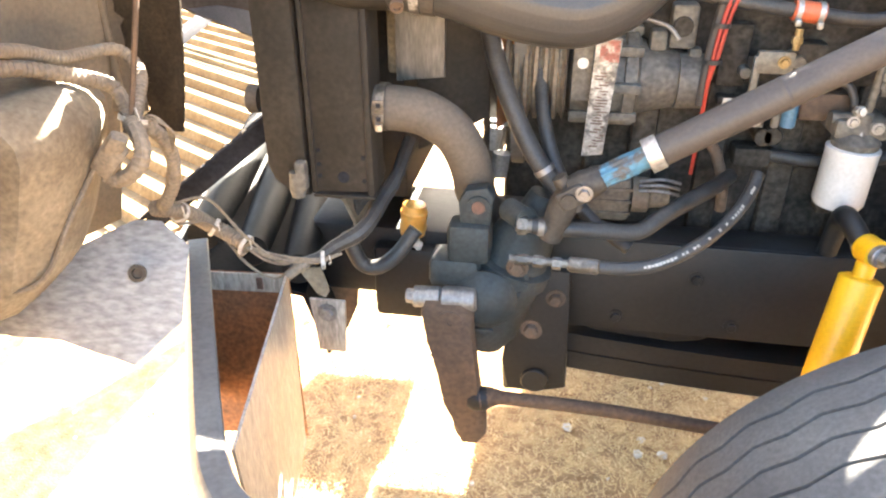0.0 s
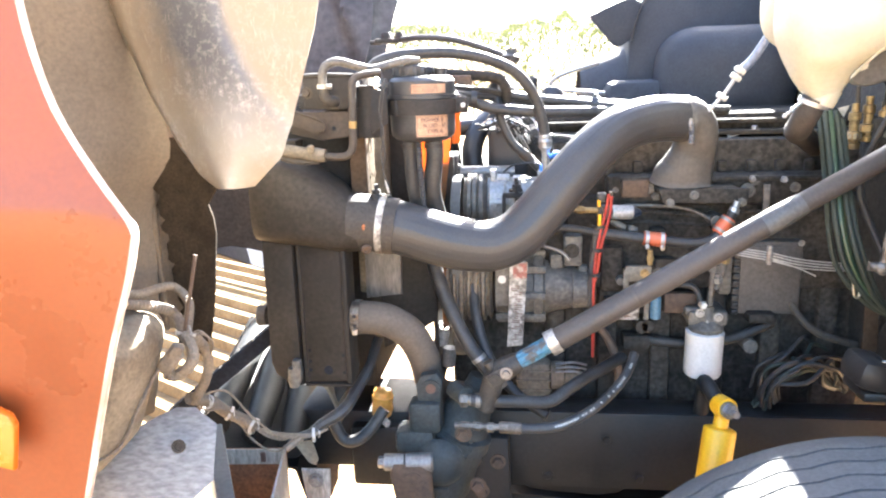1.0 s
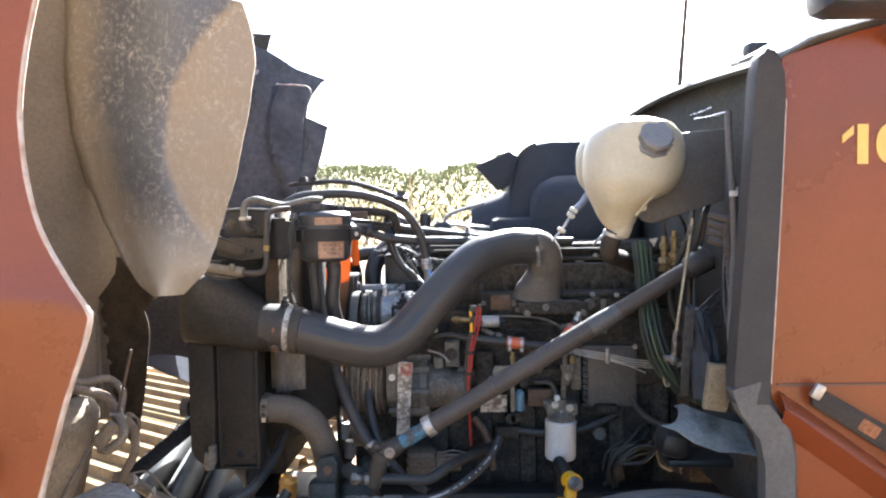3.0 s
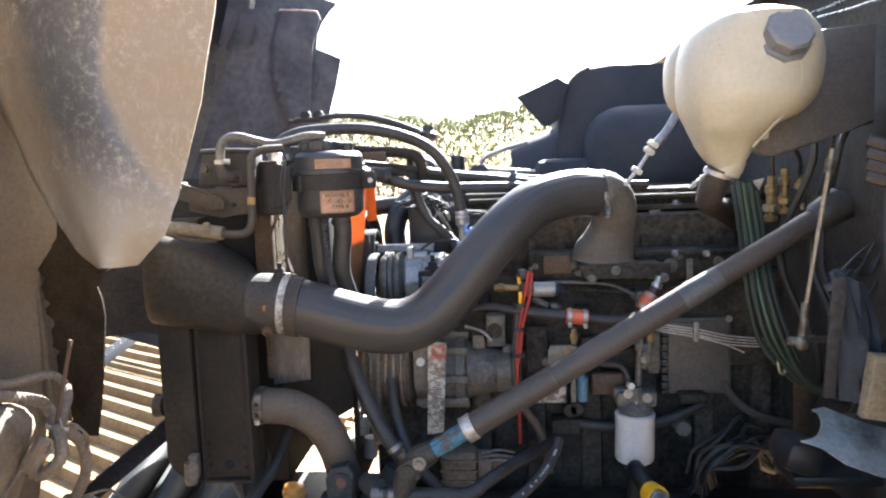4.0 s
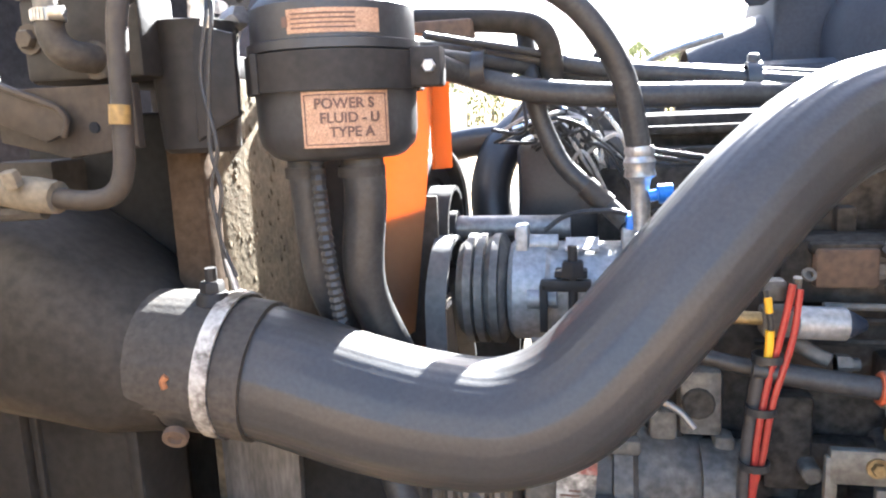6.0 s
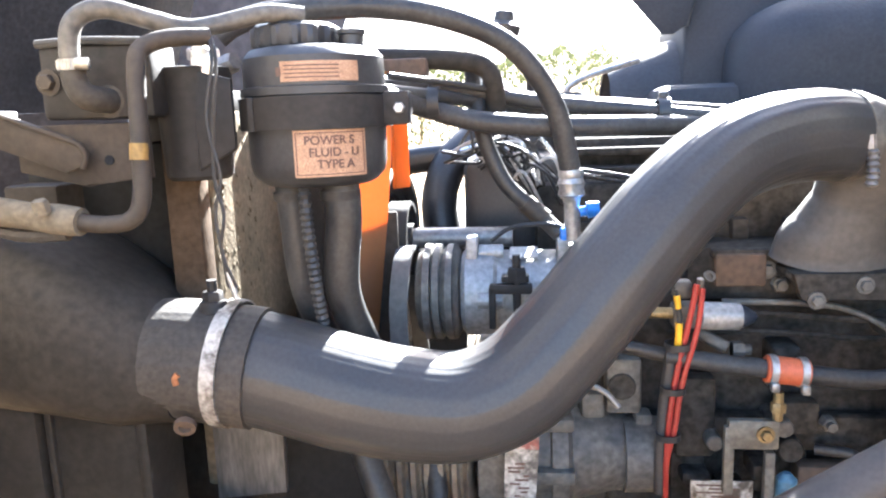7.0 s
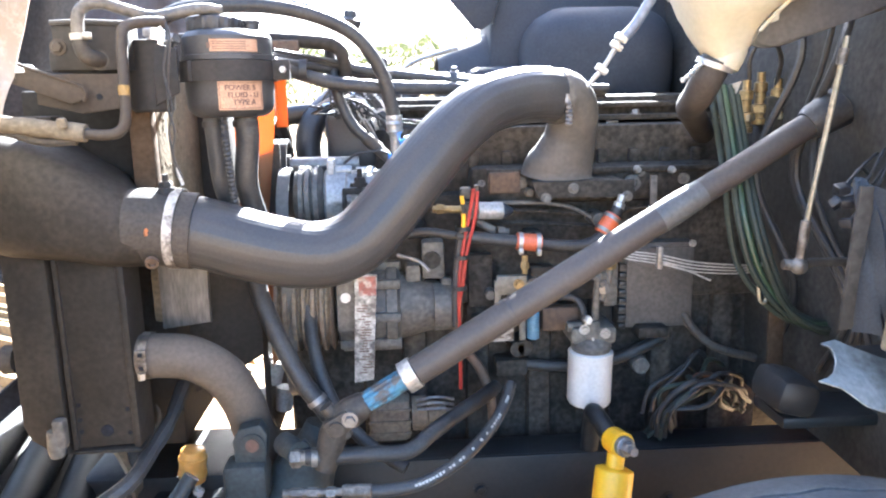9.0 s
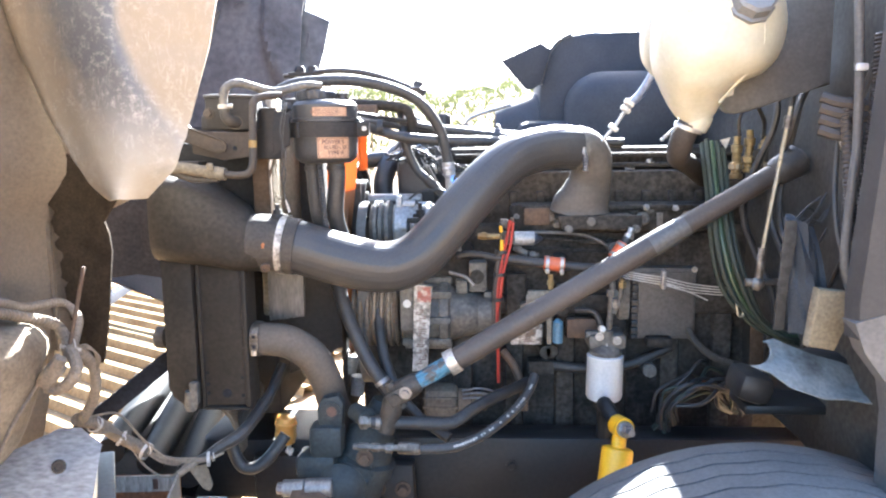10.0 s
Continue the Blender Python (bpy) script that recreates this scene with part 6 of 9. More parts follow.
    # far side: turbo, crossover and loom seen over the top
    b = B()
    tube(b, [(0.34, 2.02, 1.60), (0.30, 1.98, 1.56), (0.285, 1.95, 1.50), (0.30, 1.93, 1.42)], 0.028, 14, 6)
    tube(b, [(0.20, 2.0, 1.56), (0.26, 2.0, 1.57), (0.34, 2.0, 1.575)], 0.022, 14, 5)
    cyl(b, (0.42, 2.0, 1.40), (0.42, 2.0, 1.64), 0.07, seg=20, lip=0.01)
    box(b, (0.40, 1.93, 1.50), (0.14, 0.12, 0.16), 0.02)
    lathe(b, (0.36, 2.1, 1.66), (0, -1, 0), [(0, 0.035), (0.03, 0.04), (0.05, 0.03), (0.055, 0.01)], 18)
    cyl(b, (0.44, 2.2, 1.60), (0.44, 2.2, 1.70), 0.02, seg=14, lip=0.003)
    lathe(b, (0.50, 2.2, 1.58), (0, 0, 1), [(0, 0.035), (0.07, 0.035), (0.09, 0.02)], 18)
    part("thermostat_housing", b, "plastic", e)
    # lines along the top
    for pts, r0 in (([(0.245, 1.66, 1.676), (0.267, 1.70, 1.674), (0.35, 1.76, 1.664), (0.439, 1.785, 1.649), (0.548, 1.79, 1.636), (0.639, 1.79, 1.624), (0.74, 1.80, 1.615), (0.90, 1.82, 1.61)], 0.0095),
                    ([(0.24, 1.63, 1.664), (0.272, 1.68, 1.656), (0.305, 1.72, 1.645), (0.339, 1.72, 1.634), (0.378, 1.72, 1.626), (0.450, 1.725, 1.619), (0.55, 1.75, 1.616), (0.66, 1.80, 1.612)], 0.0125),
                    ([(0.25, 1.67, 1.668), (0.31, 1.72, 1.660), (0.40, 1.79, 1.646), (0.548, 1.815, 1.622), (0.72, 1.83, 1.606), (0.90, 1.84, 1.60)], 0.008),
                    ([(0.27, 1.66, 1.682), (0.34, 1.73, 1.672), (0.44, 1.80, 1.656), (0.56, 1.81, 1.644), (0.70, 1.82, 1.63)], 0.004)):
        b = B()
        tube(b, pts, r0, 10, 6)
        part("top_line", b, "hose", e)
    for p in ((0.312, 1.722, 1.652), (0.59, 1.792, 1.630)):
        b = B()
        band(b, p, (1, 0, 0), 0.016, 0.014, 0.003)
        box(b, Vector(p) + V(0, 0, 0.02), (0.012, 0.010, 0.014), 0.003)
        part("line_clip", b, "plastic", e)
    rng = random.Random(12)
    for i in range(9):
        b = B()
        x = 0.38 + rng.uniform(-0.03, 0.05)
        tube(b, [(x - 0.03, 1.86, 1.585 + rng.uniform(-.01, .02)), (x, 1.85, 1.60 + rng.uniform(-.01, .02)), (x + 0.035, 1.85, 1.595 + rng.uniform(-.02, .02)), (x + 0.05, 1.855, 1.55 + rng.uniform(-.03, .01))], 0.003, 6, 5)
        part("foil_wire" if i % 3 == 0 else "wire", b, "foil" if i % 3 == 0 else "hose", e)
    for i in range(5):
        b = B()
        tube(b, [(0.47, 1.86, 1.56 - i * 0.006), (0.56, 1.85, 1.545 - i * 0.008), (0.66, 1.855, 1.52 - i * 0.006)], 0.0035, 6, 5, ribs=0.0005)
        part("loom", b, "hose", e)
    return e


def build_drive():
    """Air-conditioning compressor, belt, pulleys and alternator."""
    c = thing("ac_compressor", (0.40, 1.74, 1.37), "grey aluminium air-conditioning compressor with a grooved clutch pulley", "compressor")
    o = V(0.0, 1.745, 1.415)
    b = B()
    lathe(b, (0.338, o.y, o.z), (1, 0, 0), [(0, 0.050), (0.006, 0.056), (0.040, 0.056), (0.045, 0.052), (0.125, 0.052), (0.13, 0.056), (0.150, 0.056), (0.158, 0.046)], 28)
    body = part("body", b, "alu", c)
    for a in range(5):
        an = a * 2 * math.pi / 5 + 0.6
        for x in (0.36, 0.47):
            b = B()
            cyl(b, (x, o.y + 0.055 * math.cos(an), o.z + 0.055 * math.sin(an)), (x + 0.03, o.y + 0.055 * math.cos(an), o.z + 0.055 * math.sin(an)), 0.010, seg=10)
            part("bolt_lug", b, "alu", body)
    for x, z in ((0.352, 1.474), (0.462, 1.470)):
        b = B()
        box(b, (x, 1.73, z), (0.014, 0.03, 0.03), 0.003)
        part("mount_ear", b, "alu", body)
    b = B()
    box(b, (0.415, 1.722, 1.468), (0.034, 0.02, 0.003), 0.0, Euler((0.5, 0, 0)).to_matrix())
    lb = part("label", b, "sticker", body)
    b = B()
    prof = [(0, 0.034), (0.003, 0.050), (0.010, 0.055)]
    for h in (0.012, 0.024, 0.040):
        prof += [(h, 0.061), (h + 0.008, 0.061), (h + 0.0095, 0.055)]
    prof += [(0.050, 0.061), (0.056, 0.050)]
    lathe(b, (0.280, o.y, o.z), (1, 0, 0), prof, 36)
    part("clutch_pulley", b, "engine_lt", c)
    b = B()
    box(b, (0.400, 1.672, 1.435), (0.050, 0.010, 0.012), 0.002)
    box(b, (0.378, 1.672, 1.412), (0.008, 0.010, 0.05), 0.002)
    box(b, (0.405, 1.68, 1.446), (0.032, 0.020, 0.008), 0.002)
    hexnut(b, (0.407, 1.672, 1.444), (0, 0, 1), 0.012, 0.016)
    cyl(b, (0.407, 1.672, 1.40), (0.407, 1.672, 1.475), 0.005, seg=10)
    part("adjuster_bracket", b, "black", c)
    b = B()
    tube(b, [(0.375, 1.74, 1.48), (0.40, 1.735, 1.497), (0.44, 1.73, 1.502), (0.468, 1.725, 1.497)], 0.003, 6, 6)
    part("wire", b, "hose", c)
    b = B()
    box(b, (0.470, 1.722, 1.490), (0.022, 0.014, 0.018), 0.004)
    part("connector", b, "bluecap", c)
    # belt
    d = thing("drive_belt", (0.30, 1.74, 1.13), "ribbed rubber drive belt round the front pulleys", "belt")
    b = B()
    loop = [(1.745 + 0.060 * math.cos(a), 1.405 + 0.064 * math.sin(a)) for a in [math.pi * k / 23 for k in range(24)]]
    loop += [(1.80 + 0.125 * math.cos(a), 1.10 + 0.085 * math.sin(a)) for a in [math.pi + math.pi * k / 23 for k in range(24)]]
    loop.append(loop[0])
    surf(b, [[(0.255 + 0.022 * j / 4 - 0.05 * max(0, 1.45 - z) * (z > 1.2), y, z) for j in range(5)] for y, z in loop], 0.005)
    part("belt", b, "trim_grey", d)
    for z, y, rr, x0 in ((1.20, 1.745, 0.085, 0.235), (1.10, 2.2, 0.13, 0.30)):
        p = thing("pulley", (x0 + 0.05, y, z - rr), "dusty grooved steel pulley on the engine front", "pulley", "front pulleys")
        b = B()
        prof = [(0, rr - 0.03)]
        for k in range(6):
            h = 0.004 + k * 0.017
            prof += [(h, rr), (h + 0.006, rr), (h + 0.009, rr - 0.012), (h + 0.012, rr - 0.012)]
        prof += [(0.108, rr), (0.112, rr - 0.02)]
        lathe(b, (x0, y, z), (1, 0, 0), prof, 36)
        part("rim", b, "tan_dust", p)
        b = B()
        cyl(b, (x0 - 0.01, y, z), (x0 + 0.14, y, z), 0.022, seg=16)
        part("hub", b, "steel", p)
    i = thing("idler_pulley", (0.27, 1.83, 1.42), "black idler pulley beside the fan shroud", "pulley", "front pulleys")
    b = B()
    lathe(b, (0.238, 1.80, 1.475), (1, 0, 0), [(0, 0.035), (0.0, 0.050), (0.028, 0.050), (0.028, 0.045), (0.012, 0.043), (0.012, 0.02), (0.03, 0.02), (0.03, 0.006)], 30)
    part("rim", b, "black", i)
    b = B()
    cyl(b, (0.266, 1.80, 1.475), (0.40, 1.80, 1.475), 0.014, seg=12)
    part("hub", b, "steel", i)
    # alternator
    a = thing("alternator", (0.48, 1.76, 1.09), "dusty cast alternator behind a scarred bracket strip", "alternator")
    b = B()
    lathe(b, (0.345, 1.775, 1.19), (1, 0, 0), [(0, 0.05), (0.012, 0.078), (0.06, 0.082), (0.062, 0.076), (0.10, 0.076), (0.102, 0.082), (0.122, 0.082), (0.128, 0.068), (0.20, 0.05), (0.215, 0.03)], 30)
    bd = part("body", b, "engine_lt", a)
    for k in range(8):
        an = k * math.pi / 4
        b = B()
        box(b, (0.415, 1.775 + 0.083 * math.cos(an), 1.19 + 0.083 * math.sin(an)), (0.12, 0.018, 0.018), 0.004)
        part("fin", b, "engine_lt", bd)
    b = B()
    lathe(b, (0.54, 1.76, 1.19), (1, 0, 0), [(0, 0.05), (0.05, 0.048), (0.055, 0.03)], 22)
    part("rear_housing", b, "engine_lt", a)
    b = B()
    slab(b, [(0.008, 0), (0.050, -0.002), (0.046, -0.052), (0.036, -0.205), (0.0, -0.21), (0.006, -0.06)], (0.383, 1.662, 1.285), (1, 0, 0), (0, 0, 1), 0.008, 0.001)
    part("bracket_strip", b, "strip", a, "scarred silver bracket strip with flaking print")
    b = B()
    rng = random.Random(9)
    for k in range(26):
        z = 1.225 - k * 0.0052
        box(b, (0.398 + rng.uniform(0.002, 0.018), 1.6535, z), (rng.uniform(0.006, 0.022), 0.0006, 0.0022))
    part("print_bars", b, "ink", a)
    b = B()
    box(b, (0.414, 1.6533, 1.262), (0.032, 0.0008, 0.036))
    part("warning_patch", b, "faded_red", a, "faded red warning patch")
    b = B()
    box(b, (0.372, 1.675, 1.225), (0.034, 0.012, 0.11), 0.003)
    part("lug", b, "engine_lt", a)
    b = B()
    cyl(b, (0.372, 1.669, 1.237), (0.372, 1.6665, 1.237), 0.0095, seg=16)
    part("paint_dot", b, "white", a, "round white paint dot")
    return c


def build_engine_fittings():
    # red and yellow wires on a conduit
    w = thing("wire_bundle", (0.60, 1.72, 1.05), "red and yellow wires taped to a grey conduit", "wires")
    b = B()
    tube(b, [(0.617, 1.706, 1.430), (0.609, 1.704, 1.385), (0.596, 1.704, 1.32), (0.588, 1.702, 1.26), (0.586, 1.706, 1.19), (0.588, 1.715, 1.12), (0.590, 1.74, 1.02)], 0.0036, 8, 6)
    tube(b, [(0.624, 1.706, 1.425), (0.618, 1.702, 1.375), (0.602, 1.700, 1.31), (0.594, 1.700, 1.25), (0.587, 1.704, 1.21), (0.586, 1.712, 1.14)], 0.0034, 8, 6)
    part("red_wire", b, "red", w)
    b = B()
    tube(b, [(0.594, 1.704, 1.417), (0.595, 1.703, 1.409), (0.596, 1.703, 1.402)], 0.0038, 8, 3)
    tube(b, [(0.597, 1.702, 1.384), (0.597, 1.702, 1.370), (0.596, 1.702, 1.356)], 0.0042, 8, 3)
    part("yellow_wire", b, "yellow", w)
    b = B()
    tube(b, [(0.592, 1.706, 1.424), (0.595, 1.704, 1.405), (0.598, 1.703, 1.39), (0.597, 1.703, 1.37), (0.594, 1.704, 1.35)], 0.0032, 8, 5)
    part("black_wire", b, "hose", w)
    b = B()
    tube(b, [(0.592, 1.712, 1.35), (0.585, 1.712, 1.29), (0.580, 1.712, 1.22), (0.580, 1.714, 1.16)], 0.0075, 10, 6)
    part("conduit", b, "shaft", w)
    for z in (1.355, 1.30, 1.24):
        b = B()
        band(b, (0.596 - (1.35 - z) * 0.08, 1.706, z), (0, 0, 1), 0.013, 0.008, 0.002)
        part("tape", b, "hose", w)
    b = B()
    box(b, (0.604, 1.728, 1.420), (0.022, 0.02, 0.022), 0.004)
    cyl(b, (0.622, 1.716, 1.410), (0.622, 1.710, 1.436), 0.0045, seg=8)
    lathe(b, (0.632, 1.712, 1.438), (0.2, -0.8, 0.5), [(0, 0.007), (0.003, 0.007), (0.003, 0.0035), (0, 0.0035)], 14)
    part("terminal", b, "engine_lt", w)
    # fuel solenoid
    s = thing("solenoid", (0.66, 1.74, 1.36), "silver cylindrical solenoid with a brass fitting", "solenoid")
    b = B()
    lathe(b, (0.625, 1.735, 1.384), (1, 0.05, -0.04), [(0, 0.012), (0.003, 0.017), (0.05, 0.017), (0.052, 0.014), (0.064, 0.007)], 20)
    part("can", b, "alu", s)
    b = B()
    lathe(b, (0.676, 1.7375, 1.382), (1, 0.05, -0.04), [(0, 0.0155), (0.004, 0.0145), (0.018, 0.006), (0.020, 0.003)], 9)
    part("boot", b, "mirror_shell", s, "dark rubber boot")
    b = B()
    cyl(b, (0.54, 1.735, 1.389), (0.60, 1.735, 1.387), 0.007, seg=10)
    hexnut(b, (0.548, 1.735, 1.389), (1, 0, 0), 0.010, 0.014)
    part("fitting", b, "brass", s)
    b = B()
    box(b, (0.61, 1.74, 1.384), (0.03, 0.03, 0.03), 0.004)
    part("mount", b, "engine_lt", s)
    # hose with orange silicone couplers
    h = thing("coolant_pipe", (0.75, 1.70, 1.30), "black steel pipe joined with orange silicone couplers", "coolant pipe")
    b = B()
    tube(b, [(0.585, 1.715, 1.340), (0.65, 1.705, 1.333), (0.72, 1.702, 1.325), (0.80, 1.70, 1.316), (0.845, 1.70, 1.322), (0.875, 1.705, 1.352), (0.895, 1.71, 1.385)], 0.0115, 14, 7)
    part("pipe", b, "hose", h)
    b = B()
    cyl(b, (0.697, 1.703, 1.328), (0.745, 1.701, 1.323), 0.0165, seg=18, lip=0.001)
    cp = part("coupler", b, "silicone", h, "orange silicone coupler")
    for x, z in ((0.704, 1.327), (0.738, 1.324)):
        b = B()
        band(b, (x, 1.702, z), (1, 0, -0.08), 0.0167, 0.008)
        box(b, (x, 1.686, z - 0.016), (0.010, 0.010, 0.012), 0.003)
        part("clamp", b, "zinc", cp)
    b = B()
    cyl(b, (0.862, 1.702, 1.338), (0.886, 1.707, 1.372), 0.0165, seg=18, lip=0.001)
    c2 = part("coupler", b, "silicone", h, "orange silicone coupler")
    for q in ((0.866, 1.703, 1.344), (0.882, 1.7062, 1.3665)):
        b = B()
        band(b, q, (0.57, 0.12, 0.81), 0.0168, 0.007)
        part("clamp", b, "steel", c2)
    b = B()
    lathe(b, (0.895, 1.712, 1.383), (0.35, 0.1, 1), [(0, 0.012), (0.012, 0.012), (0.014, 0.008), (0.028, 0.008)], 8)
    part("fitting", b, "zinc", h)
    # sensors, plate and small blue canister
    s = thing("sensor_plate", (0.69, 1.73, 1.12), "zinc sensor plate with a brass bolt", "sensor")
    b = B()
    box(b, (0.690, 1.715, 1.24), (0.060, 0.012, 0.038), 0.003)
    box(b, (0.662, 1.715, 1.205), (0.012, 0.010, 0.09), 0.002)
    part("plate", b, "dull_plate", s)
    bolts(s, [(0.703, 1.708, 1.242)], (0, -1, 0), 0.007, 0.006, "brass")
    b = B()
    cyl(b, (0.713, 1.70, 1.30), (0.713, 1.70, 1.265), 0.006, seg=8)
    hexnut(b, (0.713, 1.70, 1.275), (0, 0, 1), 0.009, 0.012)
    part("sensor", b, "brass", s)
    n = thing("engine_nameplate", (0.66, 1.73, 1.12), "bright metal engine nameplate with worn print", "nameplate")
    b = B()
    box(b, (0.658, 1.725, 1.147), (0.076, 0.003, 0.050), 0.001)
    part("plate", b, "dirtyband", n)
    b = B()
    rng = random.Random(21)
    for k in range(8):
        box(b, (0.658 + rng.uniform(-0.015, 0.01), 1.7231, 1.166 - k * 0.005), (rng.uniform(0.02, 0.05), 0.0006, 0.002))
    part("print_bars", b, "ink", n)
    c = thing("blue_canister", (0.732, 1.72, 1.13), "small blue canister beside the nameplate", "canister")
    b = B()
    lathe(b, (0.733, 1.718, 1.128), (0, 0, 1), [(0, 0.010), (0.002, 0.0125), (0.052, 0.0125), (0.056, 0.009), (0.06, 0.005)], 16)
    part("body", b, "blue", c)
    b = B()
    box(b, (0.712, 1.72, 1.17), (0.012, 0.012, 0.09), 0.002)
    part("stay", b, "engine_lt", c)
    p = thing("fuel_pump", (0.44, 1.78, 0.88), "brown dust-covered pump low on the engine", "pump")
    b = B()
    box(b, (0.445, 1.775, 0.955), (0.085, 0.08, 0.09), 0.012)
    lathe(b, (0.49, 1.765, 0.96), (1, 0, 0), [(0, 0.035), (0.03, 0.035), (0.035, 0.025), (0.07, 0.022)], 18)
    for z in (0.93, 0.955, 0.98):
        box(b, (0.445, 1.735, z), (0.088, 0.008, 0.006), 0.001)
    part("body", b, "tan_dust", p)
    for k in range(3):
        b = B()
        tube(b, [(0.50, 1.735, 1.0 - k * 0.01), (0.54, 1.725, 1.01 - k * 0.012), (0.575, 1.735, 1.0 - k * 0.012)], 0.003, 6, 5)
        part("line", b, "steel", p)
    # control module with printed face
    m = thing("control_module", (1.0, 1.79, 1.12), "flat grey engine control module on the block", "control module")
    b = B()
    box(b, (1.00, 1.80, 1.212), (0.158, 0.045, 0.18), 0.006)
    case = part("case", b, "module", m)
    b = B()
    box(b, (1.004, 1.7765, 1.212), (0.138, 0.006, 0.160), 0.003)
    part("cover", b, "module", case)
    for k in range(9):
        b = B()
        box(b, (0.927, 1.775, 1.13 + k * 0.018), (0.016, 0.02, 0.011), 0.003)
        part("connector", b, "plastic", m)
    bolts(m, [(1.072, 1.777, 1.125), (1.072, 1.777, 1.298)], (0, -1, 0), 0.005, 0.004, "zinc")
    # pale cables running to the firewall
    k = thing("cable_run", (1.0, 1.72, 1.24), "bundle of pale cables running to the firewall", "cables")
    for i in range(4):
        b = B()
        tube(b, [(0.86, 1.735, 1.307 - i * 0.005), (0.93, 1.725, 1.296 - i * 0.0055), (0.985, 1.72, 1.288 - i * 0.006), (1.06, 1.72, 1.271 - i * 0.0065), (1.17, 1.735, 1.258 - i * 0.005), (1.215, 1.75, 1.26)], 0.0015, 6, 6)
        part("cable", b, "sticker", k)
    b = B()
    tube(b, [(0.99, 1.722, 1.272), (1.04, 1.72, 1.255), (1.09, 1.725, 1.232)], 0.0018, 6, 5)
    part("cable", b, "sticker", k)
    b = B()
    box(b, (0.983, 1.72, 1.283), (0.012, 0.014, 0.045), 0.003)
    part("clip", b, "steel", k)
    # spin-on filter
    f = thing("spin_on_filter", (0.848, 1.71, 0.99), "white spin-on filter under a cast filter head", "filter")
    b = B()
    lathe(b, (0.845, 1.71, 0.990), (0.02, 0, 1), [(0, 0.030), (0.003, 0.040), (0.010, 0.0435), (0.102, 0.0435), (0.106, 0.0445), (0.110, 0.0445), (0.113, 0.040)], 36)
    part("can", b, "white", f)
    b = B()
    lathe(b, (0.848, 1.71, 1.103), (0, 0, 1), [(0, 0.038), (0.010, 0.040), (0.018, 0.032), (0.026, 0.020), (0.06, 0.016)], 24)
    box(b, (0.85, 1.74, 1.135), (0.09, 0.09, 0.035), 0.008)
    cyl(b, (0.80, 1.715, 1.15), (0.83, 1.715, 1.15), 0.010, seg=10)
    hd = part("head", b, "engine_lt", f)
    bolts(hd, [(0.83, 1.695, 1.15), (0.872, 1.695, 1.14)], (0, -1, 0), 0.007, 0.006, "zinc")
    b = B()
    tube(b, [(0.845, 1.705, 1.165), (0.846, 1.700, 1.15), (0.847, 1.69, 1.125), (0.846, 1.685, 1.112)], 0.003, 6, 5)
    part("pin", b, "zinc", f)
    b = B()
    tube(b, [(0.86, 1.72, 1.30), (0.862, 1.715, 1.26), (0.858, 1.712, 1.22), (0.855, 1.715, 1.16)], 0.0075, 10, 5)
    hexnut(b, (0.862, 1.715, 1.245), (0, 0, 1), 0.015, 0.016)
    hexnut(b, (0.862, 1.718, 1.285), (0, 0, 1), 0.013, 0.012)
    part("feed_pipe", b, "engine_lt", f)
    # hoses that drop from the engine front to the steering
    g = thing("hose_pair", (0.34, 1.6, 0.95), "pair of black rubber hoses running down to the steering gear", "hoses")
    b = B()
    tube(b, [(0.20, 1.66, 1.34), (0.232, 1.62, 1.24), (0.285, 1.585, 1.13), (0.335, 1.565, 1.062), (0.36, 1.555, 1.035)], 0.0165, 12, 6)
    part("hose", b, "hose", g)
    b = B()
    tube(b, [(0.30, 1.68, 1.22), (0.318, 1.63, 1.13), (0.352, 1.59, 1.055), (0.40, 1.57, 1.00), (0.44, 1.555, 0.975), (0.475, 1.54, 0.957)], 0.0125, 12, 6)
    part("hose", b, "hose", g)
    b = B()
    band(b, (0.322, 1.57, 1.078), (0.5, -0.15, -0.7), 0.0168, 0.010)
    part("clamp", b, "steel", g)
    return w


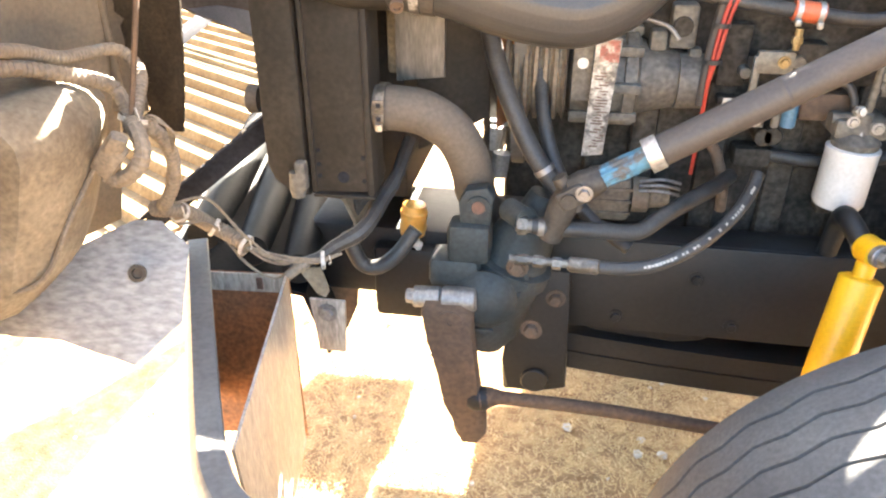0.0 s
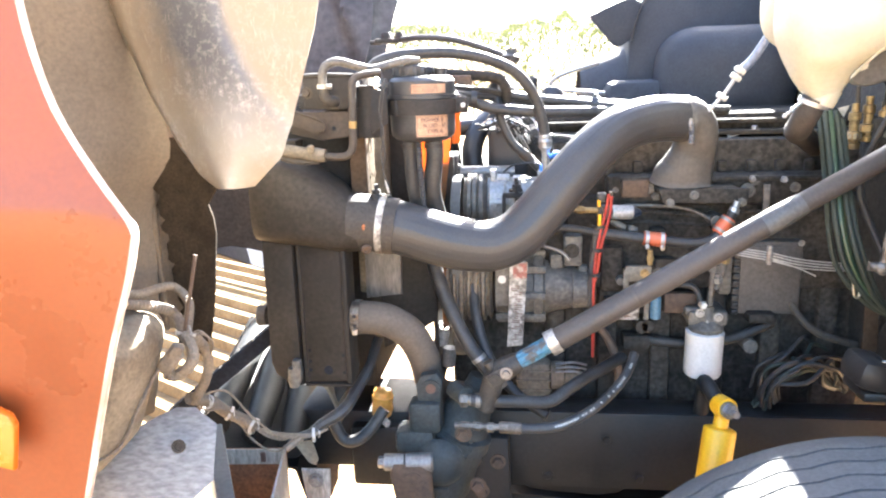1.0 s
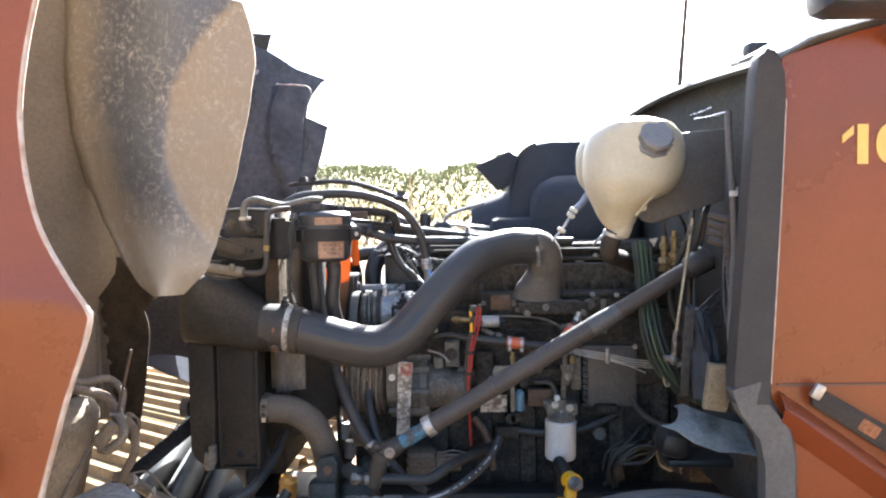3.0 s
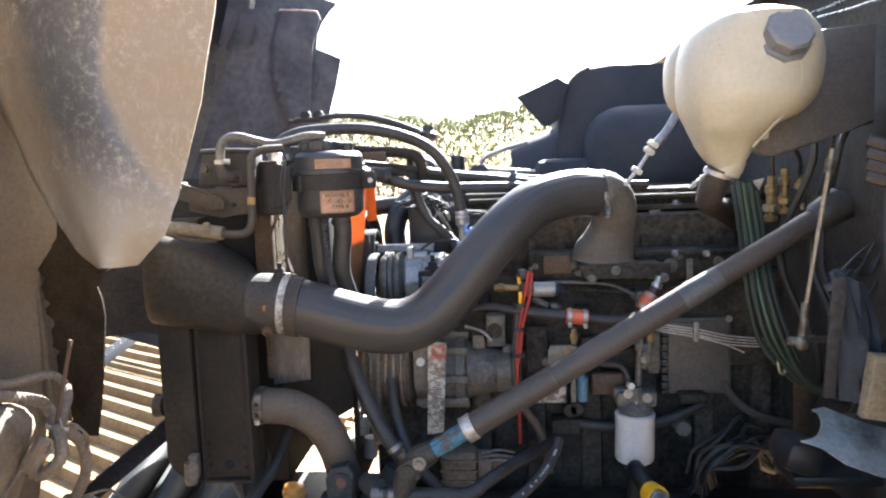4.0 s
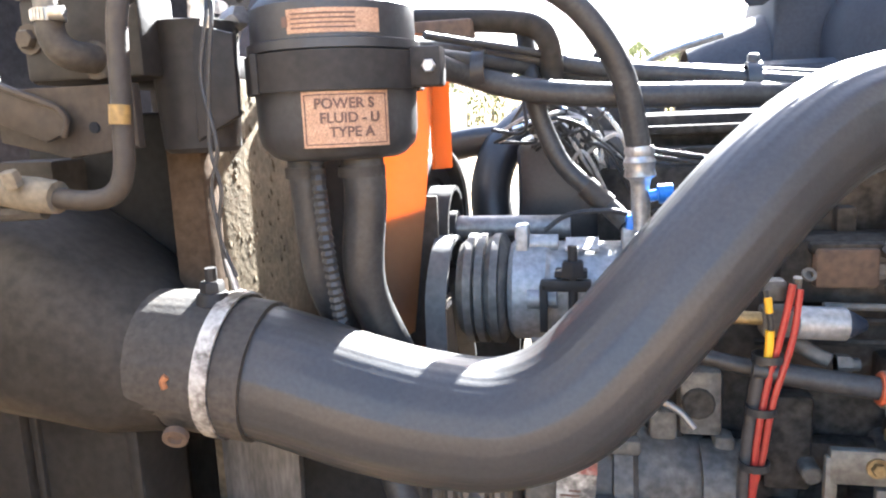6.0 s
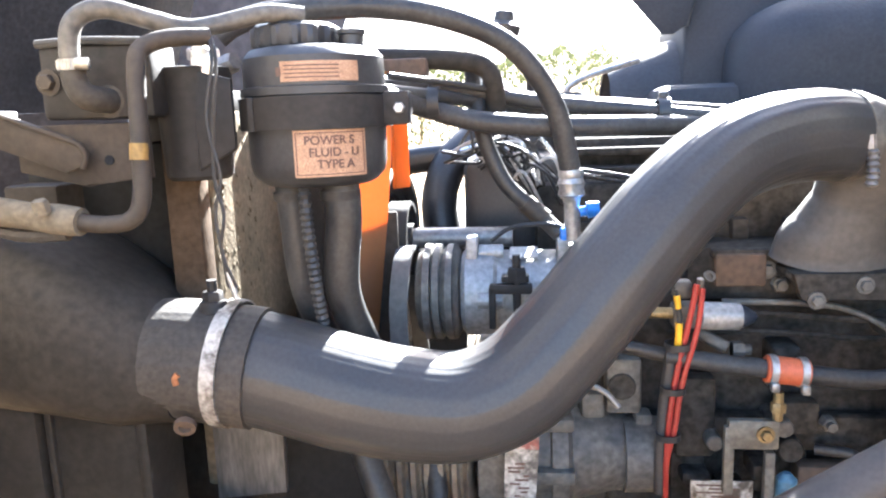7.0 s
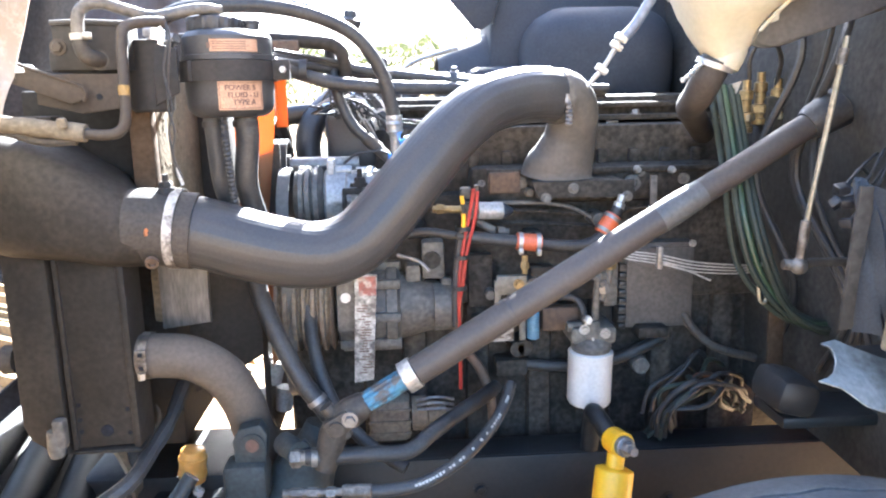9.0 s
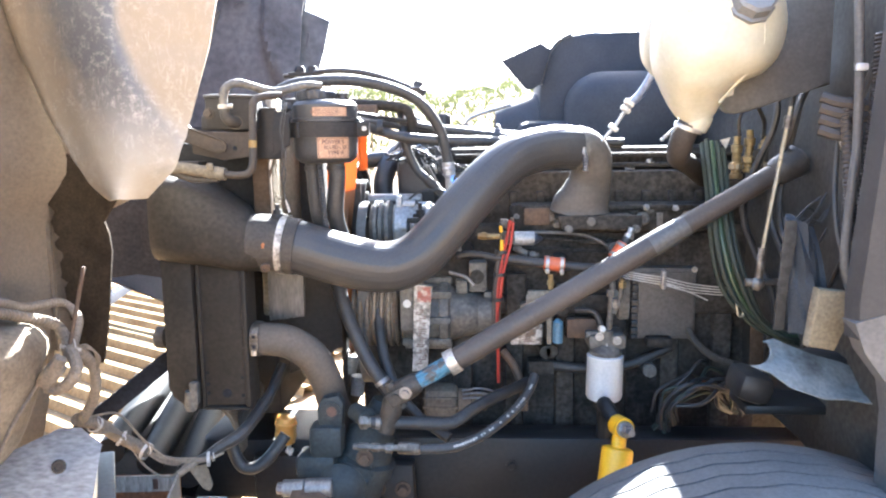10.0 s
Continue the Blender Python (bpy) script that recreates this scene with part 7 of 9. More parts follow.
# ---- steering ----
def build_steering():
    s = thing("steering_shaft", (0.75, 1.5, 1.0), "long grey tubular steering shaft with a blue-marked universal joint", "steering shaft")
    p0, p1 = V(0.478, 1.482, 1.148), V(1.21, 1.53, 1.575)
    d = (p1 - p0).normalized()
    b = B()
    cyl(b, p0 + d * 0.02, p0 + d * 0.50, 0.0245, seg=24, lip=0.002)
    cyl(b, p0 + d * 0.48, p1, 0.0215, seg=24)
    lathe(b, p0 + d * 0.20, d, [(0, 0.0245), (0.002, 0.0252), (0.006, 0.0252), (0.008, 0.0245)], 24)
    tb = part("tube", b, "shaft", s)
    b = B()
    lathe(b, p0 + d * 0.49, d, [(0, 0.0245), (0.03, 0.0248), (0.085, 0.0222)], 24, close=False)
    part("worn_sleeve", b, "worn", s)
    b = B()
    lathe(b, p0 - d * 0.002, d, [(0, 0.024), (0.0, 0.0275), (0.022, 0.0275), (0.022, 0.024)], 24)
    part("seal_ring", b, "zinc", s, "bright crimped seal ring")
    b = B()
    u, w, _ = frame_of(d)
    rings = []
    for s0, r0, dr in ((-0.075, 0.0165, 0.0), (-0.074, 0.017, 0.0012), (-0.022, 0.0178, 0.0012), (-0.020, 0.018, 0.0), (0.003, 0.019, 0.0)):
        rings.append([b.verts.new(p0 + d * s0 + (u * math.cos(k * math.pi / 20) + w * math.sin(k * math.pi / 20)) * (r0 + (dr if k % 4 < 2 else -dr))) for k in range(40)])
    for ra, rb in zip(rings, rings[1:]):
        for k in range(40):
            b.faces.new((ra[k], ra[(k + 1) % 40], rb[(k + 1) % 40], rb[k]))
    b.faces.new(rings[0][::-1])
    b.faces.new(rings[-1])
    part("spline", b, "blue_chalk", s, "splined end with flaking blue paint")
    u0 = p0 - d * 0.115
    b = B()
    lathe(b, p0 - d * 0.135, d, [(0, 0.012), (0.01, 0.024), (0.03, 0.026), (0.055, 0.022), (0.062, 0.018)], 18)
    u, w, _ = frame_of(d)
    for sgn in (1, -1):
        c = u0 + u * sgn * 0.022 - d * 0.012
        box(b, c, (0.045, 0.012, 0.034), 0.005, Matrix((d, u, w)).transposed())
    cyl(b, u0 - w * 0.032 - d * 0.018, u0 + w * 0.032 - d * 0.018, 0.012, seg=14)
    cyl(b, u0 - u * 0.034 - d * 0.018, u0 + u * 0.034 - d * 0.018, 0.012, seg=14)
    yk = part("yoke", b, "joint", s)
    bolts(s, [tuple(u0 - V(0, 0.03, 0) + d * 0.01)], (0, -1, 0), 0.009, 0.008, "steel")
    b = B()
    e = V(0.335, 1.50, 1.04)
    f = (e - u0).normalized()
    lathe(b, u0 - d * 0.018, V(-0.25, 0.02, -0.9), [(-0.01, 0.016), (0.02, 0.024), (0.05, 0.022), (0.085, 0.019)], 16)
    part("lower_yoke", b, "joint", s)
    b = B()
    lathe(b, (1.15, 1.526, 1.54), d, [(0, 0.024), (0.010, 0.029), (0.03, 0.031), (0.06, 0.034)], 20)
    part("boot", b, "hose", s)
    # gear box
    g = thing("steering_gear", (0.25, 1.55, 0.72), "blue-green cast steering gear bolted to the frame", "steering gear")
    ax = V(0.34, 0.03, 1).normalized()
    c0 = V(0.20, 1.56, 0.72)
    b = B()
    lathe(b, c0 + V(0.015, 0, 0), ax, [(0, 0.030), (0.012, 0.050), (0.05, 0.064), (0.16, 0.066), (0.165, 0.074), (0.195, 0.074), (0.20, 0.062), (0.25, 0.055), (0.27, 0.040), (0.30, 0.030), (0.335, 0.022)], 26)
    hb = part("housing", b, "gear", g)
    for k in range(3):
        b = B()
        box(b, c0 + ax * (0.07 + 0.03 * k) + V(-0.005, -0.062, 0), (0.07, 0.012, 0.012), 0.003)
        part("rib", b, "gear", hb)
    b = B()
    box(b, (0.205, 1.515, 0.965), (0.075, 0.06, 0.075), 0.014)
    slab(b, [(-0.026, 0), (0.026, 0), (0.03, 0.05), (0.018, 0.07), (-0.018, 0.07), (-0.03, 0.05)], (0.215, 1.53, 0.995), (1, 0, 0.2), (0, 0, 1), 0.03, 0.004)
    lathe(b, (0.22, 1.498, 1.035), (0, -1, 0), [(0, 0.020), (0.004, 0.020), (0.004, 0.012), (-0.01, 0.011)], 18)
    box(b, (0.18, 1.52, 0.905), (0.09, 0.07, 0.06), 0.014)
    part("mount_ear", b, "gear", g)
    b = B()
    cyl(b, (0.22, 1.494, 1.035), (0.22, 1.4928, 1.035), 0.0115, seg=14)
    part("eye", b, "ink", g)
    b = B()
    for i in range(5):
        for j in range(2):
            box(b, (0.262 + i * 0.011, 1.492 + i * 0.001, 0.845 + i * 0.016 - j * 0.02), (0.007, 0.003, 0.010), 0.001)
    part("cast_marks", b, "gear", g)
    b = B()
    lathe(b, (0.235, 1.50, 0.86), (0, -1, 0), [(0, 0.055), (0.012, 0.058), (0.03, 0.046), (0.04, 0.030)], 24)
    part("sector_cover", b, "gear", g)
    b = B()
    hexnut(b, (0.298, 1.50, 1.02), (0.2, -0.7, 0.5), 0.018, 0.02)
    cyl(b, (0.27, 1.51, 1.03), (0.30, 1.47, 1.03), 0.020, seg=14)
    part("port", b, "gear", g)
    bolts(g, [(0.32, 1.50, 0.80), (0.29, 1.492, 0.93)], (0, -1, 0), 0.013, 0.012, "rusty")
    # pitman arm
    p = thing("pitman_arm", (0.21, 1.47, 0.55), "rusty forged pitman arm clamped to the gear shaft", "pitman arm")
    b = B()
    arm = [(0.135, 0.880), (0.205, 0.885), (0.222, 0.86), (0.222, 0.79), (0.232, 0.70), (0.247, 0.64), (0.25, 0.585), (0.235, 0.560), (0.205, 0.560), (0.190, 0.585), (0.182, 0.66), (0.160, 0.72), (0.142, 0.79), (0.128, 0.85)]
    plate_xz(b, arm[::-1], 1.44, 0.042, 0.012)
    part("arm", b, "rusty", p)
    b = B()
    cyl(b, (0.115, 1.462, 0.872), (0.162, 1.462, 0.874), 0.019, seg=14, lip=0.002)
    cyl(b, (0.164, 1.462, 0.874), (0.225, 1.462, 0.876), 0.021, seg=14, lip=0.003)
    hexnut(b, (0.115, 1.462, 0.872), (-1, 0, 0), 0.013, 0.014)
    part("clamp_bolt", b, "steel", p)
    b = B()
    lathe(b, (0.182, 1.442, 0.838), (0, -1, 0), [(0, 0.023), (0.004, 0.023), (0.005, 0.005), (0.003, 0.004)], 20)
    part("shaft_end", b, "rusty", p)
    # drag link
    l = thing("drag_link", (0.5, 1.5, 0.62), "dark rusty drag link rod under the frame rail", "drag link")
    b = B()
    tube(b, [(0.235, 1.455, 0.665), (0.262, 1.460, 0.668), (0.29, 1.465, 0.664), (0.50, 1.47, 0.655), (0.95, 1.45, 0.636)], [0.024, 0.017, 0.0125, 0.0125, 0.0125], 14, 6)
    part("rod", b, "rusty", l)
    b = B()
    lathe(b, (0.225, 1.455, 0.665), (1, 0.1, 0), [(-0.012, 0.016), (0.0, 0.024), (0.02, 0.024), (0.035, 0.014)], 16)
    part("ball_joint", b, "frame", l)
    # hydraulic hoses with fittings
    h = thing("hydraulic_hose", (0.45, 1.45, 0.95), "black hydraulic hose with worn white print and crimped fittings", "hydraulic hose")
    pts = [(0.41, 1.42, 0.984), (0.455, 1.425, 0.982), (0.50, 1.435, 0.985), (0.545, 1.455, 0.998), (0.59, 1.485, 1.018), (0.63, 1.525, 1.042), (0.655, 1.56, 1.066), (0.668, 1.585, 1.09)]
    b = B()
    tube(b, pts, 0.0105, 14, 8)
    hs = part("hose", b, "hose", h)
    rng = random.Random(31)
    sp = spline(pts, 8)
    for k in range(14, 50):
        if rng.random() < 0.75:
            q = sp[k]
            t = (sp[k + 1] - sp[k - 1]).normalized()
            nrm = (V(0, -1, 0.55) - t * V(0, -1, 0.55).dot(t)).normalized()
            b = B()
            box(b, q + nrm * 0.0104, (0.0045, 0.0035 + 0.002 * rng.random(), 0.0008), 0, Matrix((t, nrm.cross(t), nrm)).transposed())
            part("print_bar", b, "galv", hs)
    b = B()
    for x, r, l in ((0.292, 0.0085, 0.018), (0.318, 0.0095, 0.016), (0.348, 0.0105, 0.014)):
        lathe(b, (x, 1.415, 0.990 - (x - 0.29) * 0.05), (1, 0.02, -0.05), [(0, r), (l, r)], 6)
    cyl(b, (0.28, 1.415, 0.990), (0.38, 1.418, 0.986), 0.0065, seg=10)
    lathe(b, (0.372, 1.418, 0.986), (1, 0.03, -0.04), [(0, 0.0095), (0.004, 0.0125), (0.045, 0.0125), (0.048, 0.010)], 16)
    part("fitting", b, "grimed", h)
    h2 = thing("return_hose", (0.4, 1.5, 1.0), "black return hose clamped to the steering gear", "hose")
    b = B()
    tube(b, [(0.31, 1.47, 1.022), (0.36, 1.475, 1.019), (0.42, 1.49, 1.012), (0.48, 1.51, 1.005), (0.52, 1.54, 1.02), (0.56, 1.58, 1.03), (0.62, 1.66, 1.03), (0.66, 1.74, 1.02)], 0.014, 14, 7)
    part("hose", b, "hose", h2)
    b = B()
    cyl(b, (0.285, 1.468, 1.024), (0.315, 1.470, 1.022), 0.012, seg=12)
    hexnut(b, (0.288, 1.468, 1.024), (1, 0, 0), 0.017, 0.016)
    band(b, (0.325, 1.471, 1.021), (1, 0.1, -0.05), 0.0142, 0.010)
    part("clamp", b, "grimed", h2)
    return s


# ---- frame, axle, wheel, bumper ----
def build_frame():
    f = thing("frame_rail", (0.8, 1.70, 0.66), "black-painted steel frame rail of the truck", "frame rail")
    b = B()
    box(b, (1.25, 1.665, 0.808), (2.2, 0.012, 0.200), 0.004)
    part("web", b, "frame", f)
    for z in (0.902, 0.714):
        b = B()
        box(b, (1.25, 1.708, z), (2.2, 0.076, 0.012), 0.004)
        part("flange", b, "frame", f)
    bolts(f, [(0.48, 1.659, 0.74), (0.62, 1.659, 0.84), (0.70, 1.659, 0.74), (1.0, 1.659, 0.80)], (0, -1, 0), 0.010, 0.008, "frame")
    b = B()
    pts = [(0.40, 0.712), (0.685, 0.712), (0.672, 0.700), (0.654, 0.684), (0.60, 0.674), (0.52, 0.682), (0.44, 0.686), (0.415, 0.698)]
    plate_xz(b, pts, 1.68, 0.4, 0.006)
    part("crossmember", b, "frame", f)
    r2 = copy_thing(f, Matrix.Translation((0.8, 2.70, 0.66)))
    # front crossmember and bumper mount
    c = thing("front_crossmember", (0.0, 1.9, 0.6), "dark front crossmember with a rusted edge", "crossmember")
    b = B()
    box(b, (0.02, 1.75, 0.83), (0.32, 0.22, 0.16), 0.02)
    box(b, (0.10, 1.64, 0.80), (0.20, 0.06, 0.16), 0.012)
    part("beam", b, "frame", c)
    b = B()
    plate_xz(b, [(-0.13, 0.84), (-0.04, 0.84), (-0.055, 0.70), (-0.09, 0.62), (-0.125, 0.60)], 1.66, 0.012, 0.003)
    part("gusset", b, "rusty", c)
    b = B()
    rows = [[(-0.10 + 0.08 * math.sin(a), 1.60 + 0.25 * k, 1.02 - 0.13 * (1 - math.cos(a))) for a in (0.0, 0.4, 0.8, 1.2, 1.57)] for k in range(3)]
    surf(b, rows, 0.006)
    part("air_dam", b, "dusty", c, "dusty curved deflector under the radiator")
    # hanger and spring
    h = thing("spring_hanger", (0.33, 1.66, 0.49), "heavy cast spring hanger on the frame rail", "spring hanger")
    b = B()
    plate_xz(b, [(0.28, 0.86), (0.385, 0.86), (0.390, 0.70), (0.395, 0.580), (0.338, 0.564), (0.265, 0.562), (0.262, 0.64)][::-1], 1.61, 0.05, 0.012)
    cyl(b, (0.33, 1.60, 0.60), (0.33, 1.68, 0.60), 0.028, seg=18, lip=0.003)
    part("casting", b, "frame", h)
    bolts(h, [(0.30, 1.609, 0.80), (0.36, 1.609, 0.80), (0.32, 1.609, 0.72)], (0, -1, 0), 0.013, 0.012, "rusty")
    l = thing("leaf_spring", (0.8, 1.72, 0.47), "thick dark leaf spring below the frame rail", "leaf spring")
    for k, (z, x0, x1) in enumerate(((0.645, 0.34, 1.7), (0.600, 0.36, 1.6))):
        b = B()
        rows = []
        for j in range(14):
            x = x0 + (x1 - x0) * j / 13
            zz = z - 0.06 * (1 - ((x - 1.02) / 0.7) ** 2) * 0.6
            rows.append([(x, 1.67, zz), (x, 1.76, zz)])
        surf(b, rows, 0.042)
        part("leaf", b, "frame", l)
    global AXLE
    a = AXLE = thing("front_axle", (1.02, 2.2, 0.4), "dark front axle beam carrying a worn truck tyre", "axle")
    b = B()
    box(b, (1.02, 2.2, 0.44), (0.11, 1.7, 0.11), 0.02)
    part("beam", b, "frame", a)
    b = B()
    cyl(b, (1.02, 1.30, 0.56), (1.02, 1.42, 0.56), 0.07, seg=20, lip=0.006)
    box(b, (1.02, 1.40, 0.50), (0.10, 0.10, 0.22), 0.02)
    part("knuckle", b, "frame", a)
    # shock absorber
    s = thing("shock_absorber", (0.80, 1.47, 0.45), "yellow front shock absorber with a rubber-bushed eye", "shock absorber")
    t, u = V(0.855, 1.545, 0.985), V(0.775, 1.42, 0.50)
    d = (u - t).normalized()
    b = B()
    lathe(b, t + d * 0.045, d, [(0, 0.026), (0.003, 0.033), (0.006, 0.0345), (0.30, 0.0345), (0.302, 0.028), (0.52, 0.028)], 28)
    part("body", b, "yellow", s)
    b = B()
    ey = V(0.25, -0.95, 0.1).normalized()
    lathe(b, t - ey * 0.016, ey, [(0, 0.0235), (0.034, 0.0235), (0.034, 0.017), (0, 0.017)], 22, close=False)
    cyl(b, t + d * 0.02, t + d * 0.05, 0.016, seg=14)
    part("eye", b, "yellow", s)
    b = B()
    cyl(b, t - ey * 0.03, t + ey * 0.030, 0.0185, seg=18, lip=0.002)
    hexnut(b, t + ey * 0.030, ey, 0.013, 0.012)
    cyl(b, t + ey * 0.04, t + ey * 0.055, 0.008, seg=10)
    part("bushing", b, "steel", s)
    b = B()
    tube(b, [t - ey * 0.02, t - ey * 0.05 + V(-0.01, 0.02, 0.03), V(0.84, 1.66, 0.98), V(0.84, 1.68, 0.90)], 0.018, 12, 5)
    part("mount_arm", b, "frame", s)
    return f


def build_gearbox_and_far_shade():
    g = thing("gearbox", (1.7, 2.2, 0.7), "dark grimy gearbox behind the engine", "gearbox")
    b = B()
    lathe(b, (1.21, 2.2, 0.95), (1, 0, 0), [(0, 0.30), (0.02, 0.30), (0.03, 0.285), (0.16, 0.275), (0.28, 0.22), (0.95, 0.19), (0.97, 0.16), (1.0, 0.06)], 28)
    part("housing", b, "engine", g)
    b = B()
    box(b, (1.75, 2.2, 0.72), (0.55, 0.36, 0.10), 0.02)
    part("pan", b, "engine", g)
    # box and arm added out of view to cast the shadow under the radiator
    g = thing("far_shade_box", (0.02, 3.1, 0.75), "dark box added on the truck's other side to shade the ground", "bracket")
    b = B()
    box(b, (0.02, 3.10, 0.83), (0.34, 0.30, 0.16), 0.02)
    part("bracket", b, "frame", g)
    b = B()
    box(b, (0.14, 2.88, 0.83), (0.05, 0.42, 0.06), 0.01)
    part("arm", b, "frame", g)


def build_wheel(axle):
    C, R, yi, yo = V(1.02, 0, 0.56), 0.53, 1.262, 0.975
    b = B()
    lathe(b, (C.x, 1.20, C.z), (0, -1, 0), [(0, 0.27), (0.02, 0.303), (0.165, 0.325), (0.185, 0.345), (0.20, 0.352), (0.205, 0.346), (0.19, 0.322), (0.12, 0.28), (0.09, 0.20), (0.085, 0.15), (0.10, 0.11), (0.14, 0.105), (0.15, 0.02)], 48)
    w = part("wheel", b, "white", axle, "white-painted steel wheel")
    # profile: (y, radius, zigzag share)
    prof = [(1.20, 0.30, 0), (1.235, 0.32, 0), (1.262, 0.39, 0), (1.258, 0.455, 0), (1.243, 0.505, 0), (1.232, 0.520, 0)]
    ys = [1.226, 1.183, 1.141, 1.100, 1.059, 1.018]
    for k in range(5):
        y0, y1 = ys[k], ys[k + 1]
        crown = [0.526 + 0.004 * (1 - ((y - 1.122) / 0.105) ** 2) for y in (y0, y1)]
        if k:
            prof += [(y0 - 0.0018, crown[0] - 0.010, 1), (y0 - 0.003, crown[0], 1)]
        else:
            prof += [(y0, crown[0], 0)]
        if k < 4:
            prof += [(y1 + 0.003, crown[1], 1), (y1 + 0.0018, crown[1] - 0.010, 1)]
        else:
            prof += [(y1, crown[1], 0)]
    prof += [(1.010, 0.518, 0), (0.996, 0.506, 0), (0.988, 0.5005, 0), (0.9835, 0.499, 0), (0.9845, 0.494, 0), (0.979, 0.455, 0), (0.977, 0.436, 0), (0.974, 0.433, 0), (0.975, 0.429, 0), (0.978, 0.40, 0), (0.984, 0.372, 0), (0.990, 0.362, 0), (1.00, 0.352, 0), (1.03, 0.33, 0)]
    b = B()
    n = 216
    rings = []
    for i in range(n):
        a = 2 * math.pi * i / n
        zig = (abs((i % 6) - 3) - 1.5) * 0.0026
        rings.append([b.verts.new((C.x + r * math.cos(a), y + zig * zz, C.z + r * math.sin(a))) for y, r, zz in prof])
    for i in range(n):
        p, q = rings[i], rings[(i + 1) % n]
        for k in range(len(prof) - 1):
            b.faces.new((p[k], q[k], q[k + 1], p[k + 1]))
    ty = part("tyre", b, "tyre", w, "worn dusty front tyre", True, 50)
    b = B()
    lathe(b, (C.x, 1.20, C.z), (0, -1, 0), [(0.2168, 0.4925), (0.2222, 0.455), (0.2240, 0.438)], 96, close=False)
    part("dirt_band", b, "tyre_dirt", w, "tan dried mud round the sidewall")
    b = B()
    lathe(b, (C.x, 1.20, C.z), (0, -1, 0), [(0.1905, 0.5192), (0.2050, 0.5073), (0.2127, 0.5018)], 96, close=False)
    part("shoulder", b, "tyre_clean", w, "smooth darker shoulder")
    for k in range(5):
        a = 1.85 + k * 0.13
        c = C + V(math.cos(a) * 0.425, 0, math.sin(a) * 0.425)
        c.y = 0.978
        b = B()
        box(b, c, (0.018, 0.002, 0.034), 0.001, Euler((0, -(a - math.pi / 2), 0)).to_matrix())
        part("sidewall_mark", b, "tyre", w)
    b = B()
    lathe(b, (C.x, 3.14, C.z), (0, 1, 0), [(0.06, 0.02), (0.06, 0.27), (0.03, 0.30), (0.0, 0.39), (0.02, 0.50), (0.04, 0.528), (0.24, 0.528), (0.26, 0.505), (0.286, 0.40), (0.25, 0.30), (0.20, 0.26), (0.20, 0.02)], 48)
    part("tyre", b, "tyre", axle, "worn dusty front tyre")
    bolts(w, [(1.02 + 0.142 * math.cos(a), 1.112, 0.56 + 0.142 * math.sin(a)) for a in [k * 2 * math.pi / 10 for k in range(10)]], (0, -1, 0), 0.016, 0.022, "steel")
    return w


def build_bumper():
    bp = thing("bumper", (-0.1, 1.2, 0.62), "dull grey steel bumper wrapping round the truck's corner", "bumper")
    path = resample(spline([(-0.28, 1.44, 0.955), (-0.262, 1.405, 0.955), (-0.15, 1.19, 0.95), (-0.06, 1.02, 0.947), (-0.015, 0.945, 0.945), (0.04, 0.895, 0.945), (0.12, 0.872, 0.945), (0.25, 0.868, 0.945), (0.392, 0.868, 0.945)], 8), 60)
    rows = []
    for i, q in enumerate(path):
        t = (path[min(i + 1, 59)] - path[max(i - 1, 0)]).normalized()
        nr = V(-t.y, t.x, 0)
        rows.append([q + nr * 0.032, q + nr * 0.030 + V(0, 0, 0.003), q + V(0, 0, 0.004), q + nr * -0.008 + V(0, 0, -0.002), q + nr * -0.011 + V(0, 0, -0.012), q + nr * -0.011 + V(0, 0, -0.28)])
    b = B()
    surf(b, rows, 0.004)
    part("face", b, "bumper", bp)
    b = B()
    back = [(-0.262, 1.385, 0.93), (-0.09, 1.405, 0.93)]
    slab(b, [(0, 0), (0.175, 0), (0.175, -0.36), (0, -0.36)], (-0.262, 1.392, 0.93), (1, 0.08, 0), (0, 0, 1), 0.004)
    part("back_plate", b, "rust_bright", bp, "rust-coated inner plate")
    b = B()
    slab(b, [(0, 0.0), (0.175, 0.0), (0.175, -0.035), (0.0, -0.035)], (-0.262, 1.3875, 0.9305), (1, 0.08, 0), (0, 0, 1), 0.003)
    ed = part("top_strip", b, "galv", bp)
    b = B()
    box(b, (-0.137, 1.3955, 0.912), (0.012, 0.004, 0.024), 0.005)
    part("slot", b, "ink", ed)
    b = B()
    e0, e1 = V(-0.088, 1.405, 0.932), V(-0.005, 1.00, 0.930)
    t = (e1 - e0).normalized()
    slab(b, [(0, 0), (0.41, 0), (0.36, -0.34), (0.02, -0.36)], e0, t, (0, 0, 1), 0.004)
    part("brace_plate", b, "galv", bp, "dusty folded brace plate")
    b = B()
    plate_xz(b, [(-0.07, 0.86), (-0.005, 0.86), (-0.01, 0.75), (-0.06, 0.75)], 1.44, 0.008, 0.002)
    mt = part("mount_tab", b, "galv", bp)
    bolts(bp, [(-0.038, 1.439, 0.835)], (0, -1, 0), 0.012, 0.008, "steel")
    b = B()
    box(b, (0.30, 0.858, 0.912), (0.05, 0.006, 0.008), 0.001)
    part("clip", b, "chrome", bp)
    return bp


